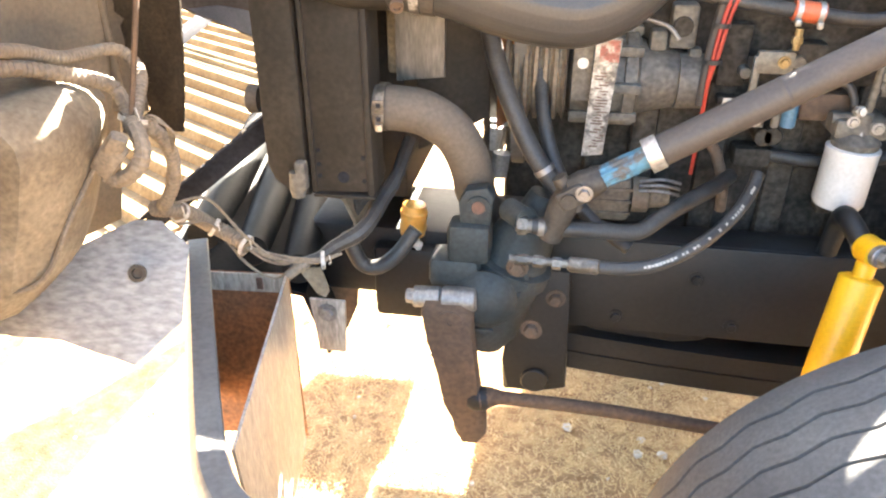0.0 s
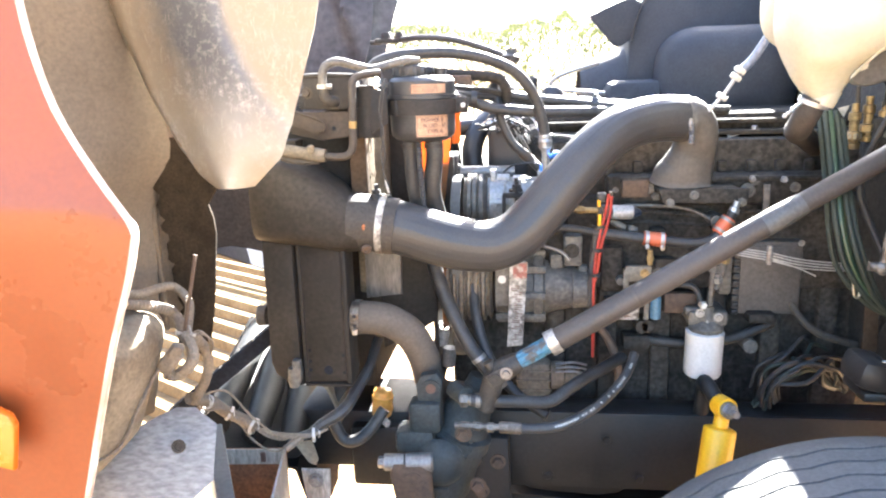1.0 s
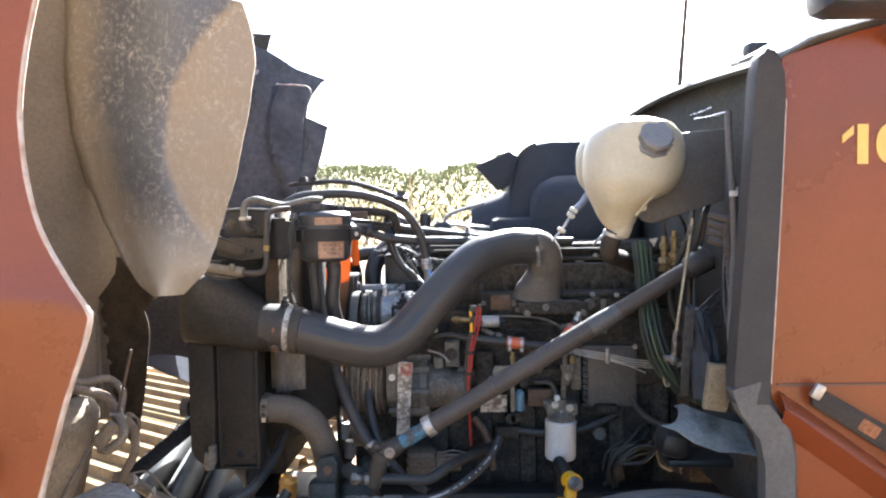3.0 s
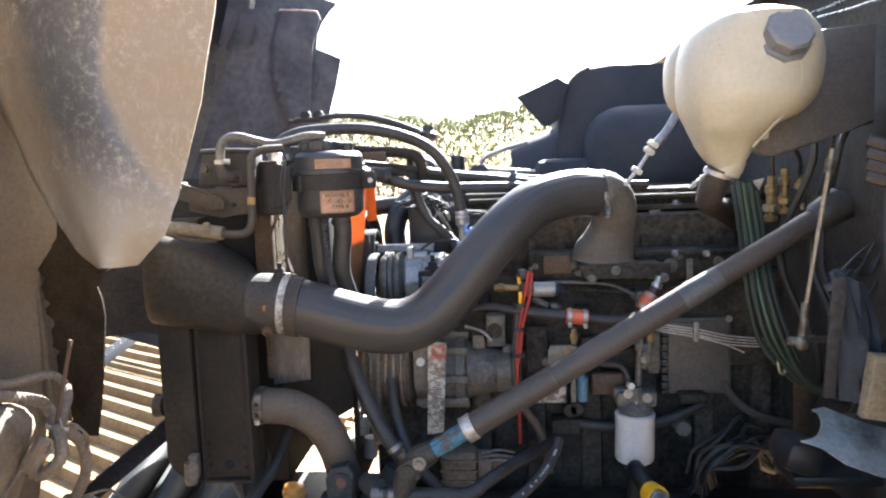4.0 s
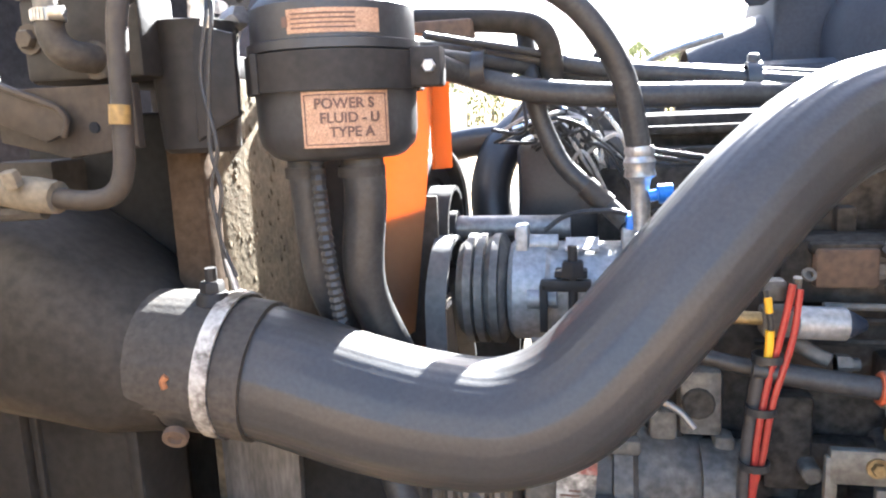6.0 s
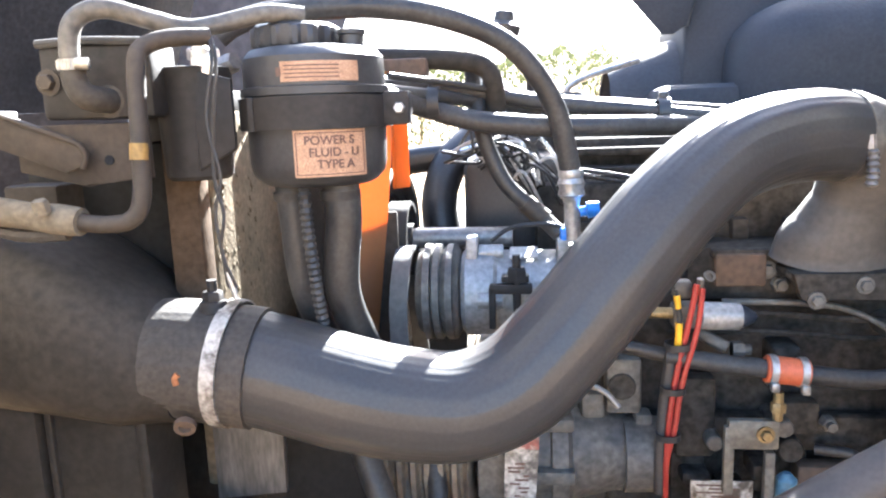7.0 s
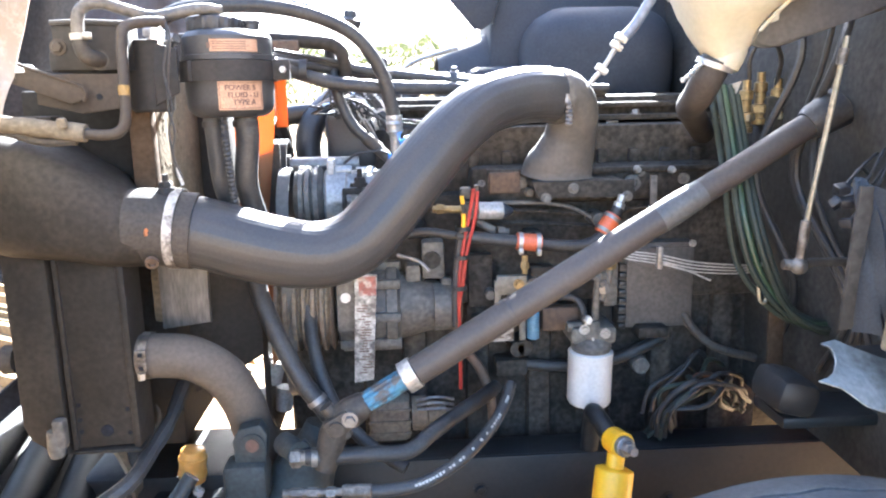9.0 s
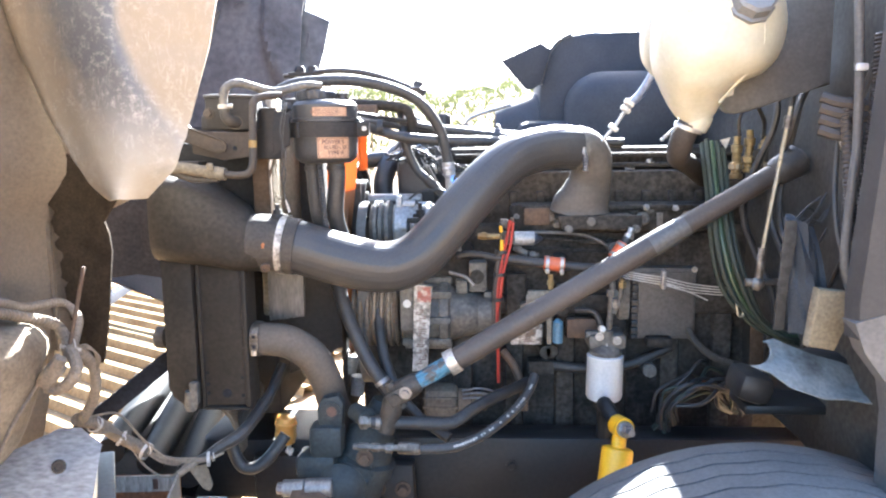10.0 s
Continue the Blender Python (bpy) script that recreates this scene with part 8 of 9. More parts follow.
def build_under():
    w = thing("washer_pump", (0.10, 1.61, 0.92), "amber plastic cylinder hanging below the radiator", "canister")
    b = B()
    lathe(b, (0.083, 1.605, 0.914), (0.08, 0, 1), [(0, 0.016), (0.005, 0.023), (0.014, 0.024), (0.016, 0.0255), (0.024, 0.0255), (0.026, 0.024), (0.044, 0.024), (0.046, 0.0255), (0.052, 0.0255), (0.054, 0.023), (0.066, 0.021), (0.070, 0.012)], 24)
    part("body", b, "canister", w)
    b = B()
    cyl(b, (0.090, 1.605, 0.918), (0.094, 1.603, 0.886), 0.005, seg=10)
    hexnut(b, (0.093, 1.603, 0.900), (0, 0, -1), 0.010, 0.008)
    part("drain", b, "white", w)
    b = B()
    for k in range(5):
        tube(b, [(0.0 + 0.004 * k, 1.66, 1.09), (0.02, 1.65 + 0.005 * k, 1.03 - 0.006 * k), (0.0 - 0.008 * k, 1.64, 0.985), (-0.03, 1.62, 0.94 + 0.004 * k)], 0.004, 6, 6)
    part("wires", b, "hose", w)
    b = B()
    tube(b, [(-0.010, 1.50, 0.965), (-0.002, 1.50, 0.935), (0.014, 1.50, 0.905), (0.043, 1.50, 0.902), (0.075, 1.51, 0.925), (0.106, 1.53, 0.967)], 0.014, 12, 6)
    part("hose", b, "hose", w)
    s = thing("bracket_clip", (0.22, 1.78, 1.06), "small pale metal bracket by the fan shroud", "bracket")
    b = B()
    box(b, (0.215, 1.785, 1.085), (0.05, 0.02, 0.01), 0.002)
    box(b, (0.235, 1.785, 1.10), (0.012, 0.02, 0.035), 0.002)
    part("clip", b, "foil", s)
    b = B()
    lathe(b, (0.205, 1.79, 1.03), (0.2, 0, 1), [(0, 0.018), (0.03, 0.020), (0.045, 0.016)], 14)
    lathe(b, (0.225, 1.79, 0.97), (0.1, 0, 1), [(0, 0.017), (0.05, 0.018)], 14)
    part("canister", b, "alu", s)


# ---- firewall, cowl, cab ----
def build_cab():
    c = thing("cab", (1.7, 2.2, 0.9), "faded orange truck cab with a grimy dark firewall", "cab")
    b = B()
    # firewall panel with pressed steps
    rows = []
    for k in range(9):
        row = []
        for j in range(24):
            y = 1.16 + j * 0.09
            z = 0.98 + k / 8 * (1.005 + 0.07 * math.sin(min(1, (y - 1.08) / 1.2) * math.pi / 2))
            x = 1.235 + 0.02 * math.sin(y * 9) * (0.5 + 0.5 * math.sin(z * 6)) + (0.03 if z > 1.75 else 0)
            row.append((x, y, z))
        rows.append(row)
    surf(b, rows, 0.02)
    part("firewall", b, "firewall", c)
    # cab floor, out of view, added to keep sun off the parts below
    b = B()
    box(b, (2.06, 2.42, 1.20), (1.60, 1.34, 0.03), 0.006)
    part("unseen_floor_pan", b, "firewall", c)
    # left side skin
    b = B()
    side = [(1.197, 1.986), (1.205, 1.955), (1.206, 1.90), (1.199, 1.733), (1.180, 1.355), (1.181, 1.342), (1.188, 1.285), (1.237, 1.225), (1.242, 0.85), (2.9, 0.85), (2.9, 2.16), (1.60, 2.085), (1.349, 2.027)]
    plate_xz(b, side[::-1], 1.085, 0.02, 0.006)
    sk = part("side_skin", b, "orange", c, "sun-faded orange cab side")
    b = B()
    box(b, (2.045, 1.0835, 1.346), (1.70, 0.003, 0.004))
    part("seam", b, "ink", sk)
    # weatherstrip pillar at the front edge
    b = B()
    rows = [[(xl + 0.022, 1.16, z), (xl, 1.115, z), (xl + 0.004, 1.092, z), (xr, 1.080, z)] for xl, xr, z in
            ((1.180, 1.190, 1.990), (1.168, 1.197, 1.978), (1.161, 1.205, 1.950), (1.158, 1.207, 1.90), (1.148, 1.200, 1.733), (1.134, 1.190, 1.55), (1.120, 1.180, 1.365), (1.122, 1.178, 1.31))]
    surf(b, rows, 0.012)
    part("front_pillar", b, "trim", c, "black rubber-edged front pillar")
    # light along the dark seal's edge, put in as a pale bead
    b = B()
    tube(b, [(1.206, 1.078, 1.90), (1.199, 1.077, 1.733), (1.190, 1.077, 1.55), (1.179, 1.077, 1.35)], 0.0036, 8, 4)
    part("lit_edge_bead", b, "edge", c)
    b = B()
    rows = [[p + V(0, 0, 0), p + V(0.0, -0.03, 0.0), p + V(0.035, -0.035, 0.012), p + V(0.05, -0.01, 0.02)] for p in
            (V(1.118, 1.12, 1.340), V(1.135, 1.118, 1.295), V(1.172, 1.115, 1.245), V(1.182, 1.115, 1.19), V(1.182, 1.115, 1.05), V(1.182, 1.115, 0.9))]
    surf(b, rows, 0.012)
    part("step_trim", b, "trim_grey", c, "grey rubber trim along the fender cut")
    # number on the door
    me = text_mesh("10", 0.098, 0.001, bold=0.0045)
    for v in me.vertices:
        v.co = (1.328 + v.co.x * 1.1, 1.0835 - v.co.z, 1.778 + v.co.y)
    fl = bmesh.new()
    fl.from_mesh(me)
    slab(fl, [(0, 0), (0.021, 0.018), (0.021, 0.002), (0, -0.016)], (1.316, 1.0835, 1.829), (1, 0, 0), (0, 0, 1), 0.002)
    fl.to_mesh(me)
    fl.free()
    me.materials.append(M["cream_band"])
    ob = new("lettering", me)
    ob.parent = sk
    ob["label"] = "yellow number 10"
    # hood hold-down bar on the side
    b = B()
    slab(b, [(0, -0.018), (0.42, -0.03), (0.42, 0.028), (0.0, 0.020), (-0.012, 0.0)], (1.262, 1.07, 1.325), (1, 0, -0.62), (0.62, 0, 1), 0.01, 0.003)
    hb = part("latch_bar", b, "rail", c, "flat dark latch bar")
    b = B()
    box(b, (1.262, 1.06, 1.338), (0.02, 0.012, 0.03), 0.003, Euler((0, 0.55, 0)).to_matrix())
    part("latch_tip", b, "zinc", hb)
    b = B()
    box(b, (1.36, 1.061, 1.265), (0.04, 0.003, 0.025), 0.002, Euler((0, 0.55, 0)).to_matrix())
    part("reflector", b, "rust_bright", hb)
    b = B()
    rows = []
    for k in range(12):
        x = 1.198 + 0.06 * k
        z = 1.315 - 0.045 * k + 0.004 * math.sin(k * 0.6)
        rows.append([(x, 1.0845, z + 0.02), (x, 1.060 - 0.010 * min(1, k / 4), z + 0.004), (x, 1.052 - 0.012 * min(1, k / 4), z - 0.008), (x, 1.066, z - 0.035), (x, 1.084, z - 0.060)])
    surf(b, rows, 0.004)
    part("fender_crease", b, "orange", c)
    # cowl top and windshield base
    b = B()
    rows = []
    for j in range(14):
        y = 1.11 + j * 0.175
        h = 0.075 * math.sin(min(1, (y - 1.08) / 1.2) * math.pi / 2)
        rows.append([(1.190 - 0.02 * h, y, 1.975 + h), (1.20, y, 1.990 + h), (1.28, y, 1.996 + h), (1.45, y, 2.004 + h), (1.60, y, 2.02 + h)])
    surf(b, rows, 0.012)
    part("cowl_top", b, "cowl", c, "weathered black cowl with wiper slots")
    b = B()
    rows = []
    for j in range(10):
        f = j / 9
        rows.append([(1.58 + 0.20 * k + 0.04 * math.sin(f * math.pi) * -1, 1.16 + f * 2.08, 2.13 + 0.30 * k) for k in range(3)])
    surf(b, rows, 0.008)
    part("windshield", b, "glass", c, "dark windshield glass")
    b = B()
    box(b, (2.85, 2.2, 2.85), (1.7, 2.15, 1.6), 0.12)
    part("roof", b, "orange", c)
    b = B()
    tube(b, [(1.30, 1.45, 2.07), (1.36, 1.62, 2.10), (1.42, 1.85, 2.13), (1.45, 2.05, 2.16)], 0.010, 8, 5)
    box(b, (1.30, 1.47, 2.08), (0.05, 0.05, 0.03), 0.008)
    part("wiper", b, "cowl", c)
    b = B()
    cyl(b, (1.25, 1.95, 2.05), (1.285, 1.97, 2.42), 0.008, 0.005, 8)
    part("aerial", b, "rusty", c, "thin aerial rod")
    b = B()
    box(b, (1.335, 1.0, 2.245), (0.22, 0.13, 0.42), 0.03)
    sm = part("side_mirror", b, "mirror_shell", c, "dark blue-black fender mirror")
    b = B()
    tube(b, [(1.40, 1.01, 2.06), (1.41, 1.03, 2.03), (1.42, 1.09, 2.00)], 0.014, 10, 6)
    part("arm", b, "cowl", sm)
    b = B()
    rows = [[V(x, 1.12, z - 0.045), V(x, 1.10, z - 0.02), V(x, 1.13, z), V(x + 0.02, 1.35, z + 0.02)] for x, z in ((1.20, 1.998), (1.27, 2.035), (1.35, 2.058), (1.50, 2.092), (1.65, 2.115), (1.9, 2.15))]
    surf(b, rows, 0.012)
    part("cowl_edge", b, "cowl", c, "curved black windshield cowl edge")
    for y0, z0, y1, z1 in ((1.73, 1.960, 1.56, 1.955), (1.70, 1.945, 1.41, 1.925)):
        b = B()
        tube(b, [(1.222, y0, z0), (1.220, (y0 + y1) / 2, (z0 + z1) / 2 - 0.003), (1.222, y1, z1)], 0.0022, 6, 4)
        part("bright_strip", b, "foil", c)
    return c


def build_firewall_things():
    # expansion tank
    t = thing("expansion_tank", (0.98, 1.42, 1.65), "milky plastic coolant expansion tank with a grey cap", "coolant tank")
    b = B()
    # front shell with its narrow chin: height, sides, half depth
    secs = resample([(0.957, 0.969, 1.636), (0.938, 0.982, 1.643), (0.921, 0.996, 1.662), (0.906, 1.006, 1.686), (0.899, 1.016, 1.706)], 9)
    secs += resample([(0.893, 1.036, 1.718), (0.886, 1.072, 1.732), (0.879, 1.094, 1.750), (0.875, 1.108, 1.780), (0.875, 1.114, 1.812), (0.878, 1.113, 1.845), (0.890, 1.103, 1.875), (0.915, 1.080, 1.897), (0.955, 1.040, 1.908)], 16)
    rings = []
    for x0, x1, z in secs:
        depth = 0.048 + 0.062 * min(1, max(0, (z - 1.66) / 0.10)) ** 0.8
        depth *= min(1, (x1 - x0) / 0.16) ** 0.5 if z < 1.70 or z > 1.86 else 1
        ring = []
        for k in range(44):
            a = 2 * math.pi * k / 44
            ca, sa = math.cos(a), math.sin(a)
            ring.append(b.verts.new(((x0 + x1) / 2 + (x1 - x0) / 2 * math.copysign(abs(ca) ** 0.85, ca), 1.432 + depth * math.copysign(abs(sa) ** 0.85, sa), z)))
        rings.append(ring)
    for r0, r1 in zip(rings, rings[1:]):
        for k in range(44):
            b.faces.new((r0[k], r0[(k + 1) % 44], r1[(k + 1) % 44], r1[k]))
    b.faces.new(rings[0][::-1])
    b.faces.new(rings[-1])
    tk = part("tank", b, "poly", t)
    b = B()
    bmesh.ops.create_uvsphere(b, u_segments=40, v_segments=24, radius=1.0)
    for v in b.verts:
        d = v.co.normalized()
        rad = (abs(d.x) ** 2.6 + abs(d.y) ** 2.6 + abs(d.z) ** 2.6) ** (-1 / 2.6)
        v.co = V(0.966, 1.500, 1.812) + Vector((d.x * 0.098, d.y * 0.07, d.z * 0.086)) * rad
    part("rear_lobe", b, "poly", t)
    b = B()
    ca = V(0.15, -0.90, 0.42).normalized()
    lathe(b, V(1.020, 1.345, 1.850), ca, [(0, 0.046), (0.010, 0.046), (0.012, 0.041), (0.030, 0.040), (0.035, 0.035)], 9)
    part("cap", b, "cap", t, "grey ribbed screw cap")
    b = B()
    tube(b, [(1.045, 1.331, 1.815), (1.047, 1.332, 1.785), (1.040, 1.340, 1.752), (1.022, 1.355, 1.725), (1.004, 1.375, 1.700), (0.990, 1.386, 1.680)], 0.0028, 6, 6)
    part("seam", b, "poly", t)
    b = B()
    lathe(b, (0.962, 1.432, 1.650), (-0.25, 0, -1), [(-0.01, 0.030), (0.006, 0.028), (0.014, 0.0255), (0.020, 0.0245)], 20)
    part("outlet", b, "poly", t)
    b = B()
    cyl(b, (1.00, 1.46, 1.89), (1.0, 1.46, 1.925), 0.010, seg=10)
    box(b, (0.955, 1.46, 1.905), (0.05, 0.05, 0.012), 0.004)
    part("vent_nipple", b, "white", t)
    b = B()
    for k in range(3):
        box(b, (0.925, 1.336 + 0.002 * k, 1.83 + 0.008 * k), (0.03 - 0.006 * k, 0.002, 0.002))
    part("level_mark", b, "poly", t)
    b = B()
    slab(b, [(1.000, 1.80), (1.10, 1.88), (1.226, 1.89), (1.226, 1.716), (1.172, 1.700), (1.068, 1.665), (1.048, 1.662), (1.030, 1.666), (1.017, 1.678), (1.010, 1.700)], (0, 1.492, 0), (1, 0, 0), (0, 0, 1), 0.03, 0.006)
    part("bracket", b, "trim_grey", t, "smooth grey bracket behind the tank")
    b = B()
    slab(b, [(0, 0), (0.010, 0.004), (0.013, 0.026), (0.005, 0.024)], (1.004, 1.385, 1.690), (1, 0.1, 0), (0, 0, 1), 0.003)
    part("tab", b, "poly", t)
    h = thing("coolant_hose", (0.95, 1.5, 1.45), "browned rubber coolant hose dropping from the expansion tank", "hose")
    b = B()
    tube(b, [(0.951, 1.43, 1.645), (0.942, 1.44, 1.620), (0.945, 1.48, 1.592), (0.97, 1.57, 1.575), (1.03, 1.70, 1.555), (1.10, 1.82, 1.52)], 0.0235, 18, 6)
    part("hose", b, "oldhose", h)
    b = B()
    band(b, (0.948, 1.432, 1.636), (0.35, -0.2, 1), 0.0265, 0.008)
    tube(b, [(0.925, 1.42, 1.640), (0.908, 1.418, 1.625), (0.893, 1.418, 1.612)], 0.0035, 6, 5, ribs=0.001)
    part("clamp", b, "zinc", h)
    # thin blue hose with clamps to the intake
    p = thing("vent_hose", (0.85, 1.75, 1.6), "thin blue vent hose held by small clips", "hose")
    b = B()
    tube(b, [(0.985, 1.60, 1.895), (0.97, 1.655, 1.845), (0.945, 1.695, 1.775), (0.915, 1.71, 1.72), (0.885, 1.705, 1.692)], 0.0095, 12, 6)
    part("blue_hose", b, "bluehose", p)
    b = B()
    tube(b, [(0.89, 1.706, 1.698), (0.872, 1.70, 1.67), (0.852, 1.70, 1.641), (0.82, 1.70, 1.606)], 0.0045, 8, 5)
    part("wire", b, "zinc", p)
    for q in ((0.888, 1.70, 1.698), (0.880, 1.70, 1.684), (0.853, 1.698, 1.643)):
        b = B()
        box(b, q, (0.024, 0.012, 0.012), 0.003, Euler((0, 0.6, 0)).to_matrix())
        part("clip", b, "sticker", p)
    # slender rod on the firewall
    r = thing("hood_rod", (1.10, 1.45, 1.31), "slender metal rod with a ball end on the firewall", "rod")
    b = B()
    tube(b, [(1.127, 1.40, 1.672), (1.105, 1.40, 1.52), (1.086, 1.40, 1.385)], 0.0042, 8, 3)
    part("rod", b, "rod", r)
    b = B()
    cyl(b, (1.088, 1.40, 1.405), (1.083, 1.40, 1.342), 0.0075, seg=10, lip=0.001)
    bmesh.ops.create_uvsphere(b, u_segments=14, v_segments=10, radius=0.013, matrix=Matrix.Translation((1.081, 1.398, 1.335)))
    cyl(b, (1.081, 1.40, 1.335), (1.058, 1.402, 1.338), 0.008, seg=10)
    part("ball_end", b, "grimed", r)
    b = B()
    cyl(b, (1.124, 1.40, 1.655), (1.121, 1.40, 1.632), 0.0075, seg=10)
    part("ferrule", b, "grimed", r)
    b = B()
    box(b, (1.155, 1.42, 1.335), (0.17, 0.012, 0.012), 0.002)
    part("stay", b, "firewall", r)
    # valves
    v = thing("brass_valves", (1.17, 1.75, 1.50), "cluster of brass air fittings on the firewall", "fittings")
    for x, y, z, m1, m2 in ((1.150, 1.745, 1.52, "rod", "brass"), (1.181, 1.752, 1.535, "brass", "brass"), (1.212, 1.745, 1.522, "rod", "brass"), (1.240, 1.75, 1.548, "brass", "steel")):
        b = B()
        lathe(b, (x, y, z), (0, 0, 1), [(0, 0.012), (0.002, 0.015), (0.012, 0.015), (0.014, 0.011), (0.022, 0.011), (0.024, 0.016), (0.038, 0.016), (0.040, 0.010), (0.062, 0.010), (0.064, 0.013), (0.080, 0.013), (0.082, 0.008), (0.10, 0.008)], 14)
        fi = part("fitting", b, m2, v)
        b = B()
        hexnut(b, (x, y, z + 0.024), (0, 0, 1), 0.018, 0.013)
        part("nut", b, m1, fi)
    b = B()
    tube(b, [(1.154, 1.745, 1.62), (1.150, 1.74, 1.66), (1.17, 1.74, 1.70), (1.21, 1.76, 1.73)], 0.005, 8, 6)
    part("line", b, "hose", v)
    b = B()
    tube(b, [(1.208, 1.745, 1.61), (1.205, 1.73, 1.64), (1.19, 1.70, 1.66), (1.16, 1.68, 1.70)], 0.0045, 8, 6)
    part("line", b, "hose", v)
    b = B()
    box(b, (1.215, 1.76, 1.54), (0.06, 0.06, 0.10), 0.01)
    part("base", b, "firewall", v)
    # green and black lines
    g = thing("air_lines", (1.12, 1.6, 1.18), "bundle of green and black air lines looping along the firewall", "air lines")
    rng = random.Random(14)
    for k in range(7):
        o = V(rng.uniform(-0.02, 0.026), rng.uniform(-0.03, 0.03), rng.uniform(-0.016, 0.016))
        b = B()
        tube(b, [V(1.062, 1.66, 1.60) + o, V(1.060, 1.58, 1.45) + o, V(1.066, 1.555, 1.37) + o * 1.2, V(1.090, 1.55, 1.29) + o * 1.4, V(1.135, 1.55, 1.225) + o, V(1.185, 1.555, 1.19) + o, V(1.235, 1.57, 1.178) + o], 0.0058, 8, 7)
        part("line", b, "green" if k in (2, 5) else "greenish", g)
    b = B()
    slab(b, [(0, 0), (0.024, 0.006), (0.014, -0.020)], (1.100, 1.715, 1.612), (1, 0, 0), (0, 0, 1), 0.002)
    part("tag", b, "sticker", v, "pale paper tag")
    k = thing("line_clip", (1.10, 1.545, 1.24), "pale bent clip on the air lines", "clip")
    b = B()
    tube(b, [(1.094, 1.545, 1.290), (1.095, 1.540, 1.255), (1.098, 1.538, 1.240), (1.106, 1.538, 1.238), (1.108, 1.540, 1.250)], 0.003, 6, 5)
    part("clip", b, "rod", k)
    k = thing("plug_bundle", (1.145, 1.385, 1.40), "grimy electrical plugs bundled on the firewall", "plugs")
    rng = random.Random(44)
    for j in range(6):
        c0 = V(1.148 + rng.uniform(-0.022, 0.022), 1.39 + rng.uniform(-0.01, 0.01), 1.425 + rng.uniform(-0.028, 0.028))
        b = B()
        box(b, c0, (0.018, 0.022, 0.014), 0.003, Euler((rng.uniform(-.6, .6), rng.uniform(-.8, .8), rng.uniform(-.5, .5))).to_matrix())
        pl = part("plug", b, "plastic", k)
        b = B()
        tube(b, [c0, c0 + V(0.02, 0.01, 0.015), c0 + V(0.045, 0.02, rng.uniform(0.0, 0.05)), c0 + V(0.07, 0.03, rng.uniform(0.03, 0.09))], 0.0025, 6, 5)
        part("wire", b, "hose", pl)
    k = thing("rust_strap", (1.15, 1.60, 1.0), "brown rusted steel strap behind the splash panel", "strap")
    b = B()
    slab(b, [(0, 0), (0.034, 0.0), (0.022, 0.19), (-0.006, 0.19)], (1.150, 1.60, 1.03), (1, 0.05, 0), (0, 0, 1), 0.008, 0.002)
    part("strap", b, "post", k)
    # upright bracket, cloth, foam
    u = thing("upright_bracket", (1.13, 1.33, 1.24), "worn upright sheet bracket beside the firewall", "bracket")
    b = B()
    slab(b, [(0, 0), (0.018, 0.0), (0.022, 0.09), (0.032, 0.16), (0.03, 0.19), (0.012, 0.19), (0.006, 0.10)], (1.052, 1.245, 1.285), (0.97, 0.12, 0), (0, 0, 1), 0.006, 0.001)
    part("sheet", b, "firewall", u)
    w = thing("blue_rag", (1.16, 1.33, 1.27), "faded blue rag stuffed behind the bracket", "rag")
    rows = []
    for k in range(15):
        f = k / 14
        row = []
        for n in range(11):
            g = n / 10
            fold = 0.012 * math.sin(g * 9 + f * 2.5) + 0.006 * math.sin(g * 21 - f * 5)
            row.append((1.074 + 0.020 * f + (0.050 + 0.012 * f) * g, 1.268 - 0.02 * math.sin(f * 2.6) + fold, 1.478 - 0.205 * f - 0.028 * g * g + 0.006 * math.sin(g * 8)))
        rows.append(row)
    b = B()
    surf(b, rows, 0.006)
    part("cloth", b, "cloth", w)
    b = B()
    tube(b, [r[0] for r in rows], 0.0048, 8, 3)
    part("hem", b, "cloth", w, "rolled faded hem")
    f = thing("foam_block", (1.12, 1.2, 1.265), "yellowed foam block wedged by the cab corner", "foam block")
    b = B()
    plate_xz(b, [(1.100, 1.368), (1.156, 1.361), (1.152, 1.305), (1.141, 1.300), (1.137, 1.276), (1.131, 1.262), (1.086, 1.270)], 1.187, 0.022, 0.005)
    for vv in b.verts:
        vv.co += noise.noise_vector(vv.co * 60) * 0.003
    part("block", b, "foam", f)
    s = thing("splash_panel", (1.13, 1.22, 1.2), "torn sheet-metal splash panel above the tyre", "splash panel")
    rows = []
    tops = [(1.046, 1.255), (1.065, 1.254), (1.089, 1.251), (1.133, 1.237), (1.183, 1.214), (1.265, 1.181)]
    bots = [(0.998, 1.233), (1.030, 1.218), (1.065, 1.201), (1.120, 1.182), (1.160, 1.172), (1.222, 1.162)]
    for k in range(7):
        fk = k / 6
        rows.append([(a[0] + (e[0] - a[0]) * fk + (0.022 * math.sin(fk * math.pi) if i == 0 else 0), 1.27 - 0.08 * fk, a[1] + (e[1] - a[1]) * fk + 0.006 * math.sin(i * 1.7 + k * 1.1)) for i, (a, e) in enumerate(zip(tops, bots))])
    b = B()
    surf(b, rows, 0.002)
    part("sheet", b, "splash", s)
    b = B()
    box(b, (1.19, 1.32, 1.21), (0.11, 0.08, 0.02), 0.004)
    part("bracket", b, "frame", s)
    b = B()
    box(b, (1.075, 1.40, 1.135), (0.07, 0.10, 0.06), 0.02, Euler((0, 0.25, 0)).to_matrix())
    part("mount", b, "frame", s)
    b = B()
    box(b, (1.14, 1.42, 1.09), (0.16, 0.10, 0.02), 0.006)
    part("ledge", b, "frame", s)
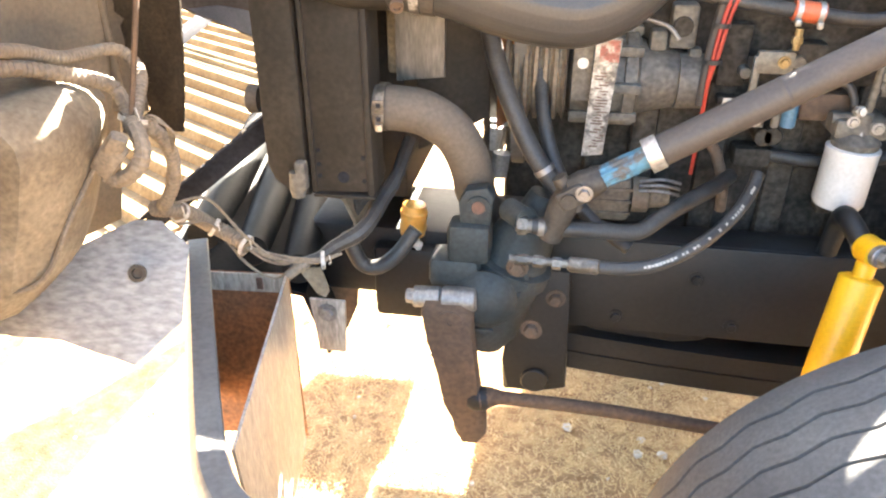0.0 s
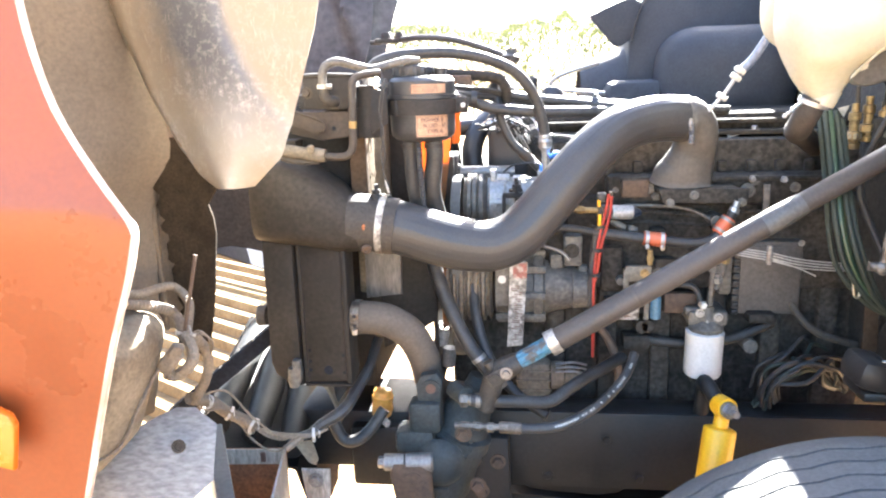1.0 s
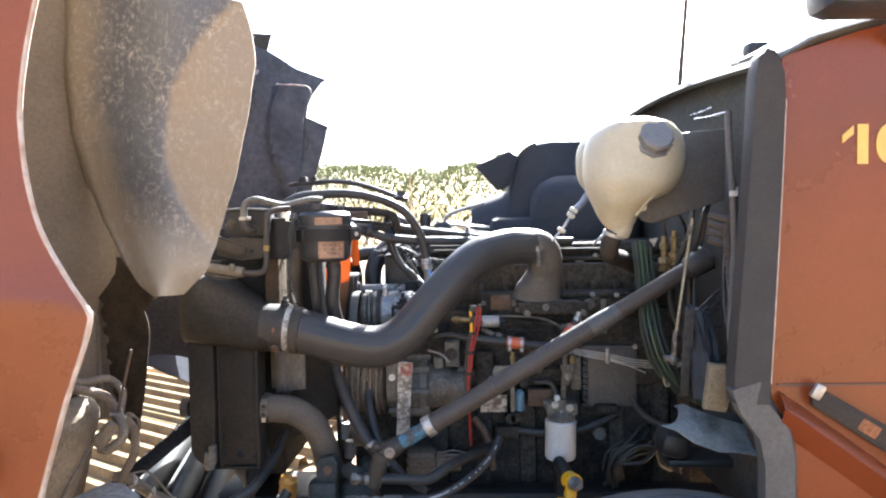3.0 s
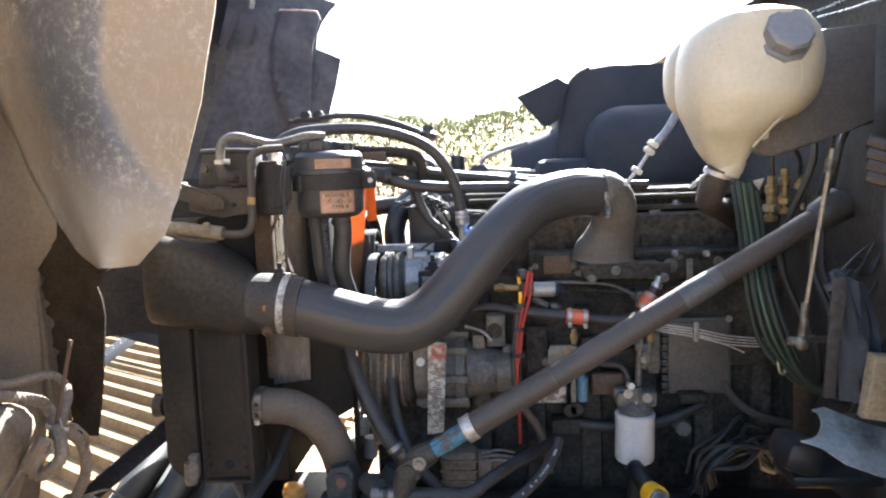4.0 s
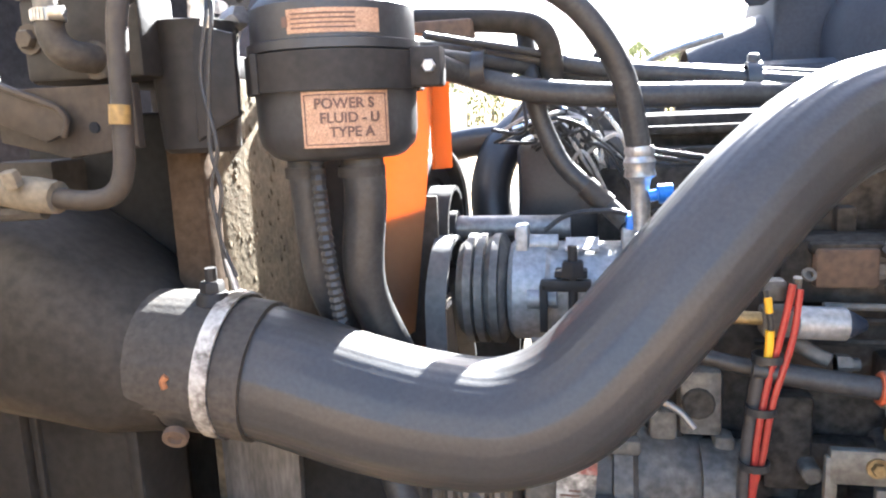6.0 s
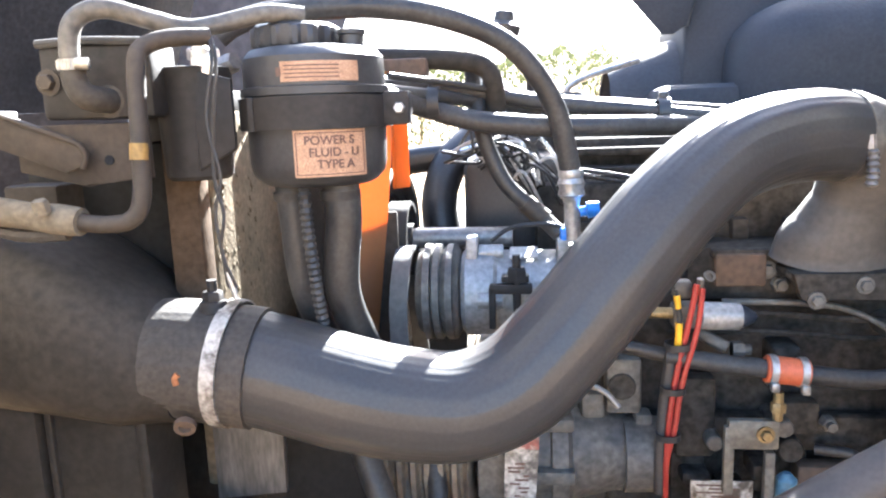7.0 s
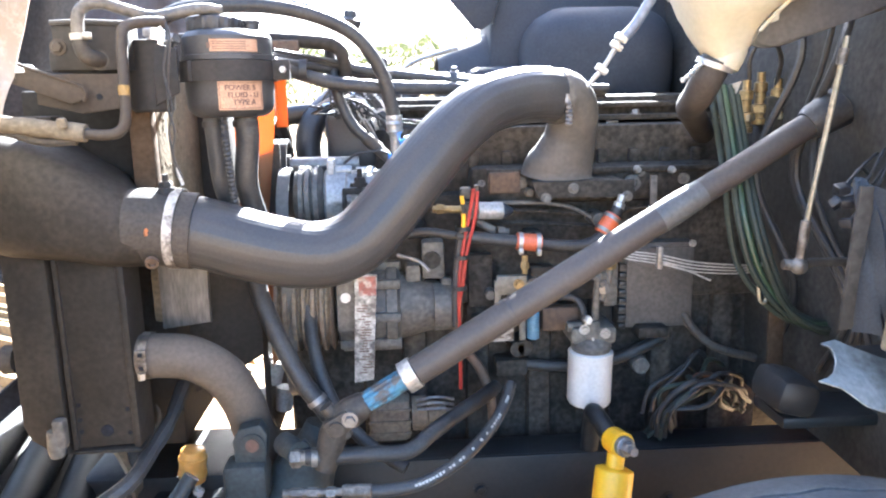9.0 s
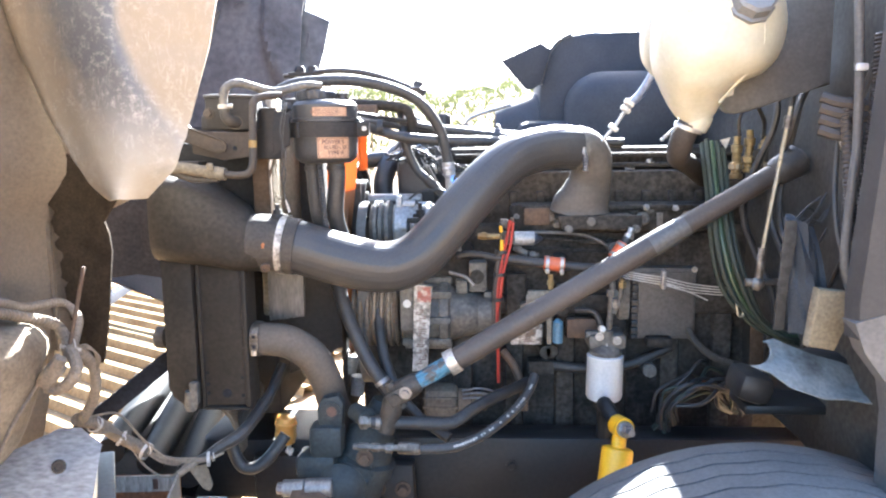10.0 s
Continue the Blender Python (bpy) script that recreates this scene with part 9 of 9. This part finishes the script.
    # corrugated loom and cables on the right
    l = thing("wall_loom", (1.2, 1.25, 1.35), "black corrugated loom and cables down the firewall", "cables")
    b = B()
    tube(b, [(1.200, 1.235, 1.78), (1.196, 1.225, 1.68), (1.188, 1.22, 1.607), (1.184, 1.22, 1.54), (1.181, 1.22, 1.45), (1.176, 1.22, 1.36), (1.178, 1.23, 1.31)], 0.0135, 12, 6, ribs=0.0016)
    cd = part("loom", b, "shaft", l)
    b = B()
    band(b, (1.180, 1.22, 1.432), (0.1, 0, 1), 0.0155, 0.016, 0.002)
    part("clip_band", b, "foam", cd, "yellowed clip band")
    b = B()
    tube(b, [(1.158, 1.26, 1.66), (1.154, 1.235, 1.60), (1.156, 1.225, 1.53), (1.163, 1.225, 1.47)], 0.009, 10, 6, ribs=0.0013)
    part("loom", b, "shaft", l)
    b = B()
    tube(b, [(1.150, 1.225, 1.90), (1.150, 1.22, 1.83), (1.155, 1.215, 1.724), (1.159, 1.215, 1.607), (1.155, 1.212, 1.55), (1.149, 1.21, 1.43), (1.158, 1.212, 1.375), (1.176, 1.215, 1.335)], 0.0075, 10, 7)
    tb = part("hard_line", b, "trim_grey", l)
    b = B()
    box(b, (1.155, 1.207, 1.724), (0.018, 0.010, 0.012), 0.003)
    part("clip", b, "white", tb)
    rng = random.Random(8)
    for k in range(9):
        b = B()
        y = rng.uniform(1.2, 1.75)
        tube(b, [(1.205, y, 1.86 - rng.random() * 0.2), (1.20 - rng.random() * 0.03, y + rng.uniform(-.06, .06), 1.65), (1.19 - rng.random() * 0.04, y + rng.uniform(-.1, .1), 1.45), (1.21, y + rng.uniform(-.1, .1), 1.25), (1.22, y, 1.1)], rng.uniform(0.004, 0.008), 8, 6)
        part("cable", b, "hose", l)
    b = B()
    for k in range(4):
        tube(b, [(1.125, 1.275, 1.682 - k * 0.018), (1.15, 1.262, 1.672 - k * 0.018), (1.19, 1.25, 1.665 - k * 0.018)], 0.010, 8, 5, wob=0.2, seed=k)
    part("hose_stub", b, "shaft", l)
    b = B()
    for p0 in ((1.185, 1.28, 1.733), (1.175, 1.3, 1.60), (1.19, 1.24, 1.42)):
        box(b, p0, (0.012, 0.01, 0.016), 0.003)
    part("clip", b, "sticker", l)
    c = thing("cable_pile", (1.05, 1.72, 0.92), "tangle of black and orange cables on the frame", "cables")
    for k in range(14):
        o = V(rng.uniform(-0.02, 0.03), rng.uniform(-0.05, 0.05), rng.uniform(-0.02, 0.02))
        w = [V(rng.uniform(-0.02, 0.02), rng.uniform(-0.02, 0.02), rng.uniform(-0.025, 0.02)) for _ in range(5)]
        b = B()
        tube(b, [V(0.985, 1.72, 0.92) + o + w[0], V(1.00, 1.70, 0.975) + o + w[1], V(1.045, 1.70, 1.025) + o + w[2], V(1.10, 1.73, 1.03) + o + w[3], V(1.15, 1.78, 0.98) + o + w[4], V(1.19, 1.82, 0.93) + o], rng.uniform(0.0035, 0.006), 8, 6)
        part("cable", b, "rust_loop" if k == 3 else ("greenish" if k % 4 == 1 else "hose"), c)
    b = B()
    tube(b, [(1.06, 1.78, 1.15), (1.08, 1.76, 1.115), (1.12, 1.74, 1.085), (1.2, 1.74, 1.06)], 0.009, 10, 6)
    part("hose", b, "rubber", c)
    # transmission mass
    return t


def build_air_intake():
    a = thing("air_intake", (0.95, 2.5, 1.55), "large black moulded air-intake duct with a flap", "air intake")
    b = B()
    Y = 2.45
    rows = []
    prof = [(0.60, 1.73), (0.63, 1.748), (0.70, 1.772), (0.771, 1.796), (0.795, 1.826), (0.828, 1.858), (0.87, 1.874), (0.916, 1.881), (0.971, 1.883), (1.10, 1.872)]
    for k in range(9):
        f = k / 8
        a0 = math.pi * f
        rows.append([(x, Y - 0.0 + 0.16 * (1 - math.cos(a0)), 1.55 + (z - 1.55) * (math.sin(a0) ** 0.6 if 0 < f < 1 else 0.02)) for x, z in prof])
    surf(b, rows, 0.006)
    part("duct", b, "duct", a)
    b = B()
    rim = [(0.747, 1.70), (0.747, 1.802), (0.757, 1.85), (0.775, 1.905), (0.805, 1.940), (0.845, 1.961)]
    plate_xz(b, [(0.747, 1.55)] + rim + [(0.914, 1.971), (1.06, 1.966), (1.18, 1.955), (1.24, 1.92), (1.26, 1.86), (1.26, 1.55)], 2.46, 0.32, 0.018)
    part("housing", b, "duct", a)
    b = B()
    tube(b, [(x + 0.004, 2.455, z) for x, z in rim[1:]], 0.0055, 8, 5)
    part("rim", b, "trim_grey", a, "dusty raised rim")
    b = B()
    slab(b, [(0, 0), (0.130, 0.056), (0.164, 0.035), (0.131, -0.075), (0.105, -0.092), (0.082, -0.092)], (0.616, 2.43, 1.877), (1, 0.08, 0), (0, -0.1, 1), 0.012, 0.003)
    part("flap", b, "duct", a)
    b = B()
    tube(b, [(0.648, 2.40, 1.735), (0.60, 2.40, 1.722), (0.54, 2.40, 1.704), (0.505, 2.40, 1.683), (0.51, 2.40, 1.664), (0.54, 2.40, 1.655), (0.67, 2.40, 1.641)], 0.0075, 8, 6)
    part("handle", b, "zinc", a, "bent bright rod")
    b = B()
    box(b, (0.90, 2.44, 1.60), (0.46, 0.25, 0.16), 0.03)
    part("base", b, "duct", a)
    b = B()
    box(b, (1.02, 2.38, 1.68), (0.40, 0.3, 0.30), 0.11, seg=5)
    part("rear_box", b, "duct", a)
    return a


build_ground()
build_litter()
build_treeline()
build_pole()
build_hood()
build_crossbars()
build_roofing()
build_valance()
build_headlight_bucket()
build_harness()
build_cooler()
build_radiator()
build_fan_shroud()
build_lower_hose()
build_charge_pipe()
build_reservoir()
build_drier()
build_lines()
build_top_bracket()
build_engine()
build_drive()
build_engine_fittings()
build_steering()
build_frame()
build_gearbox_and_far_shade()
build_wheel(AXLE)
build_bumper()
build_under()
build_cab()
build_firewall_things()
build_air_intake()
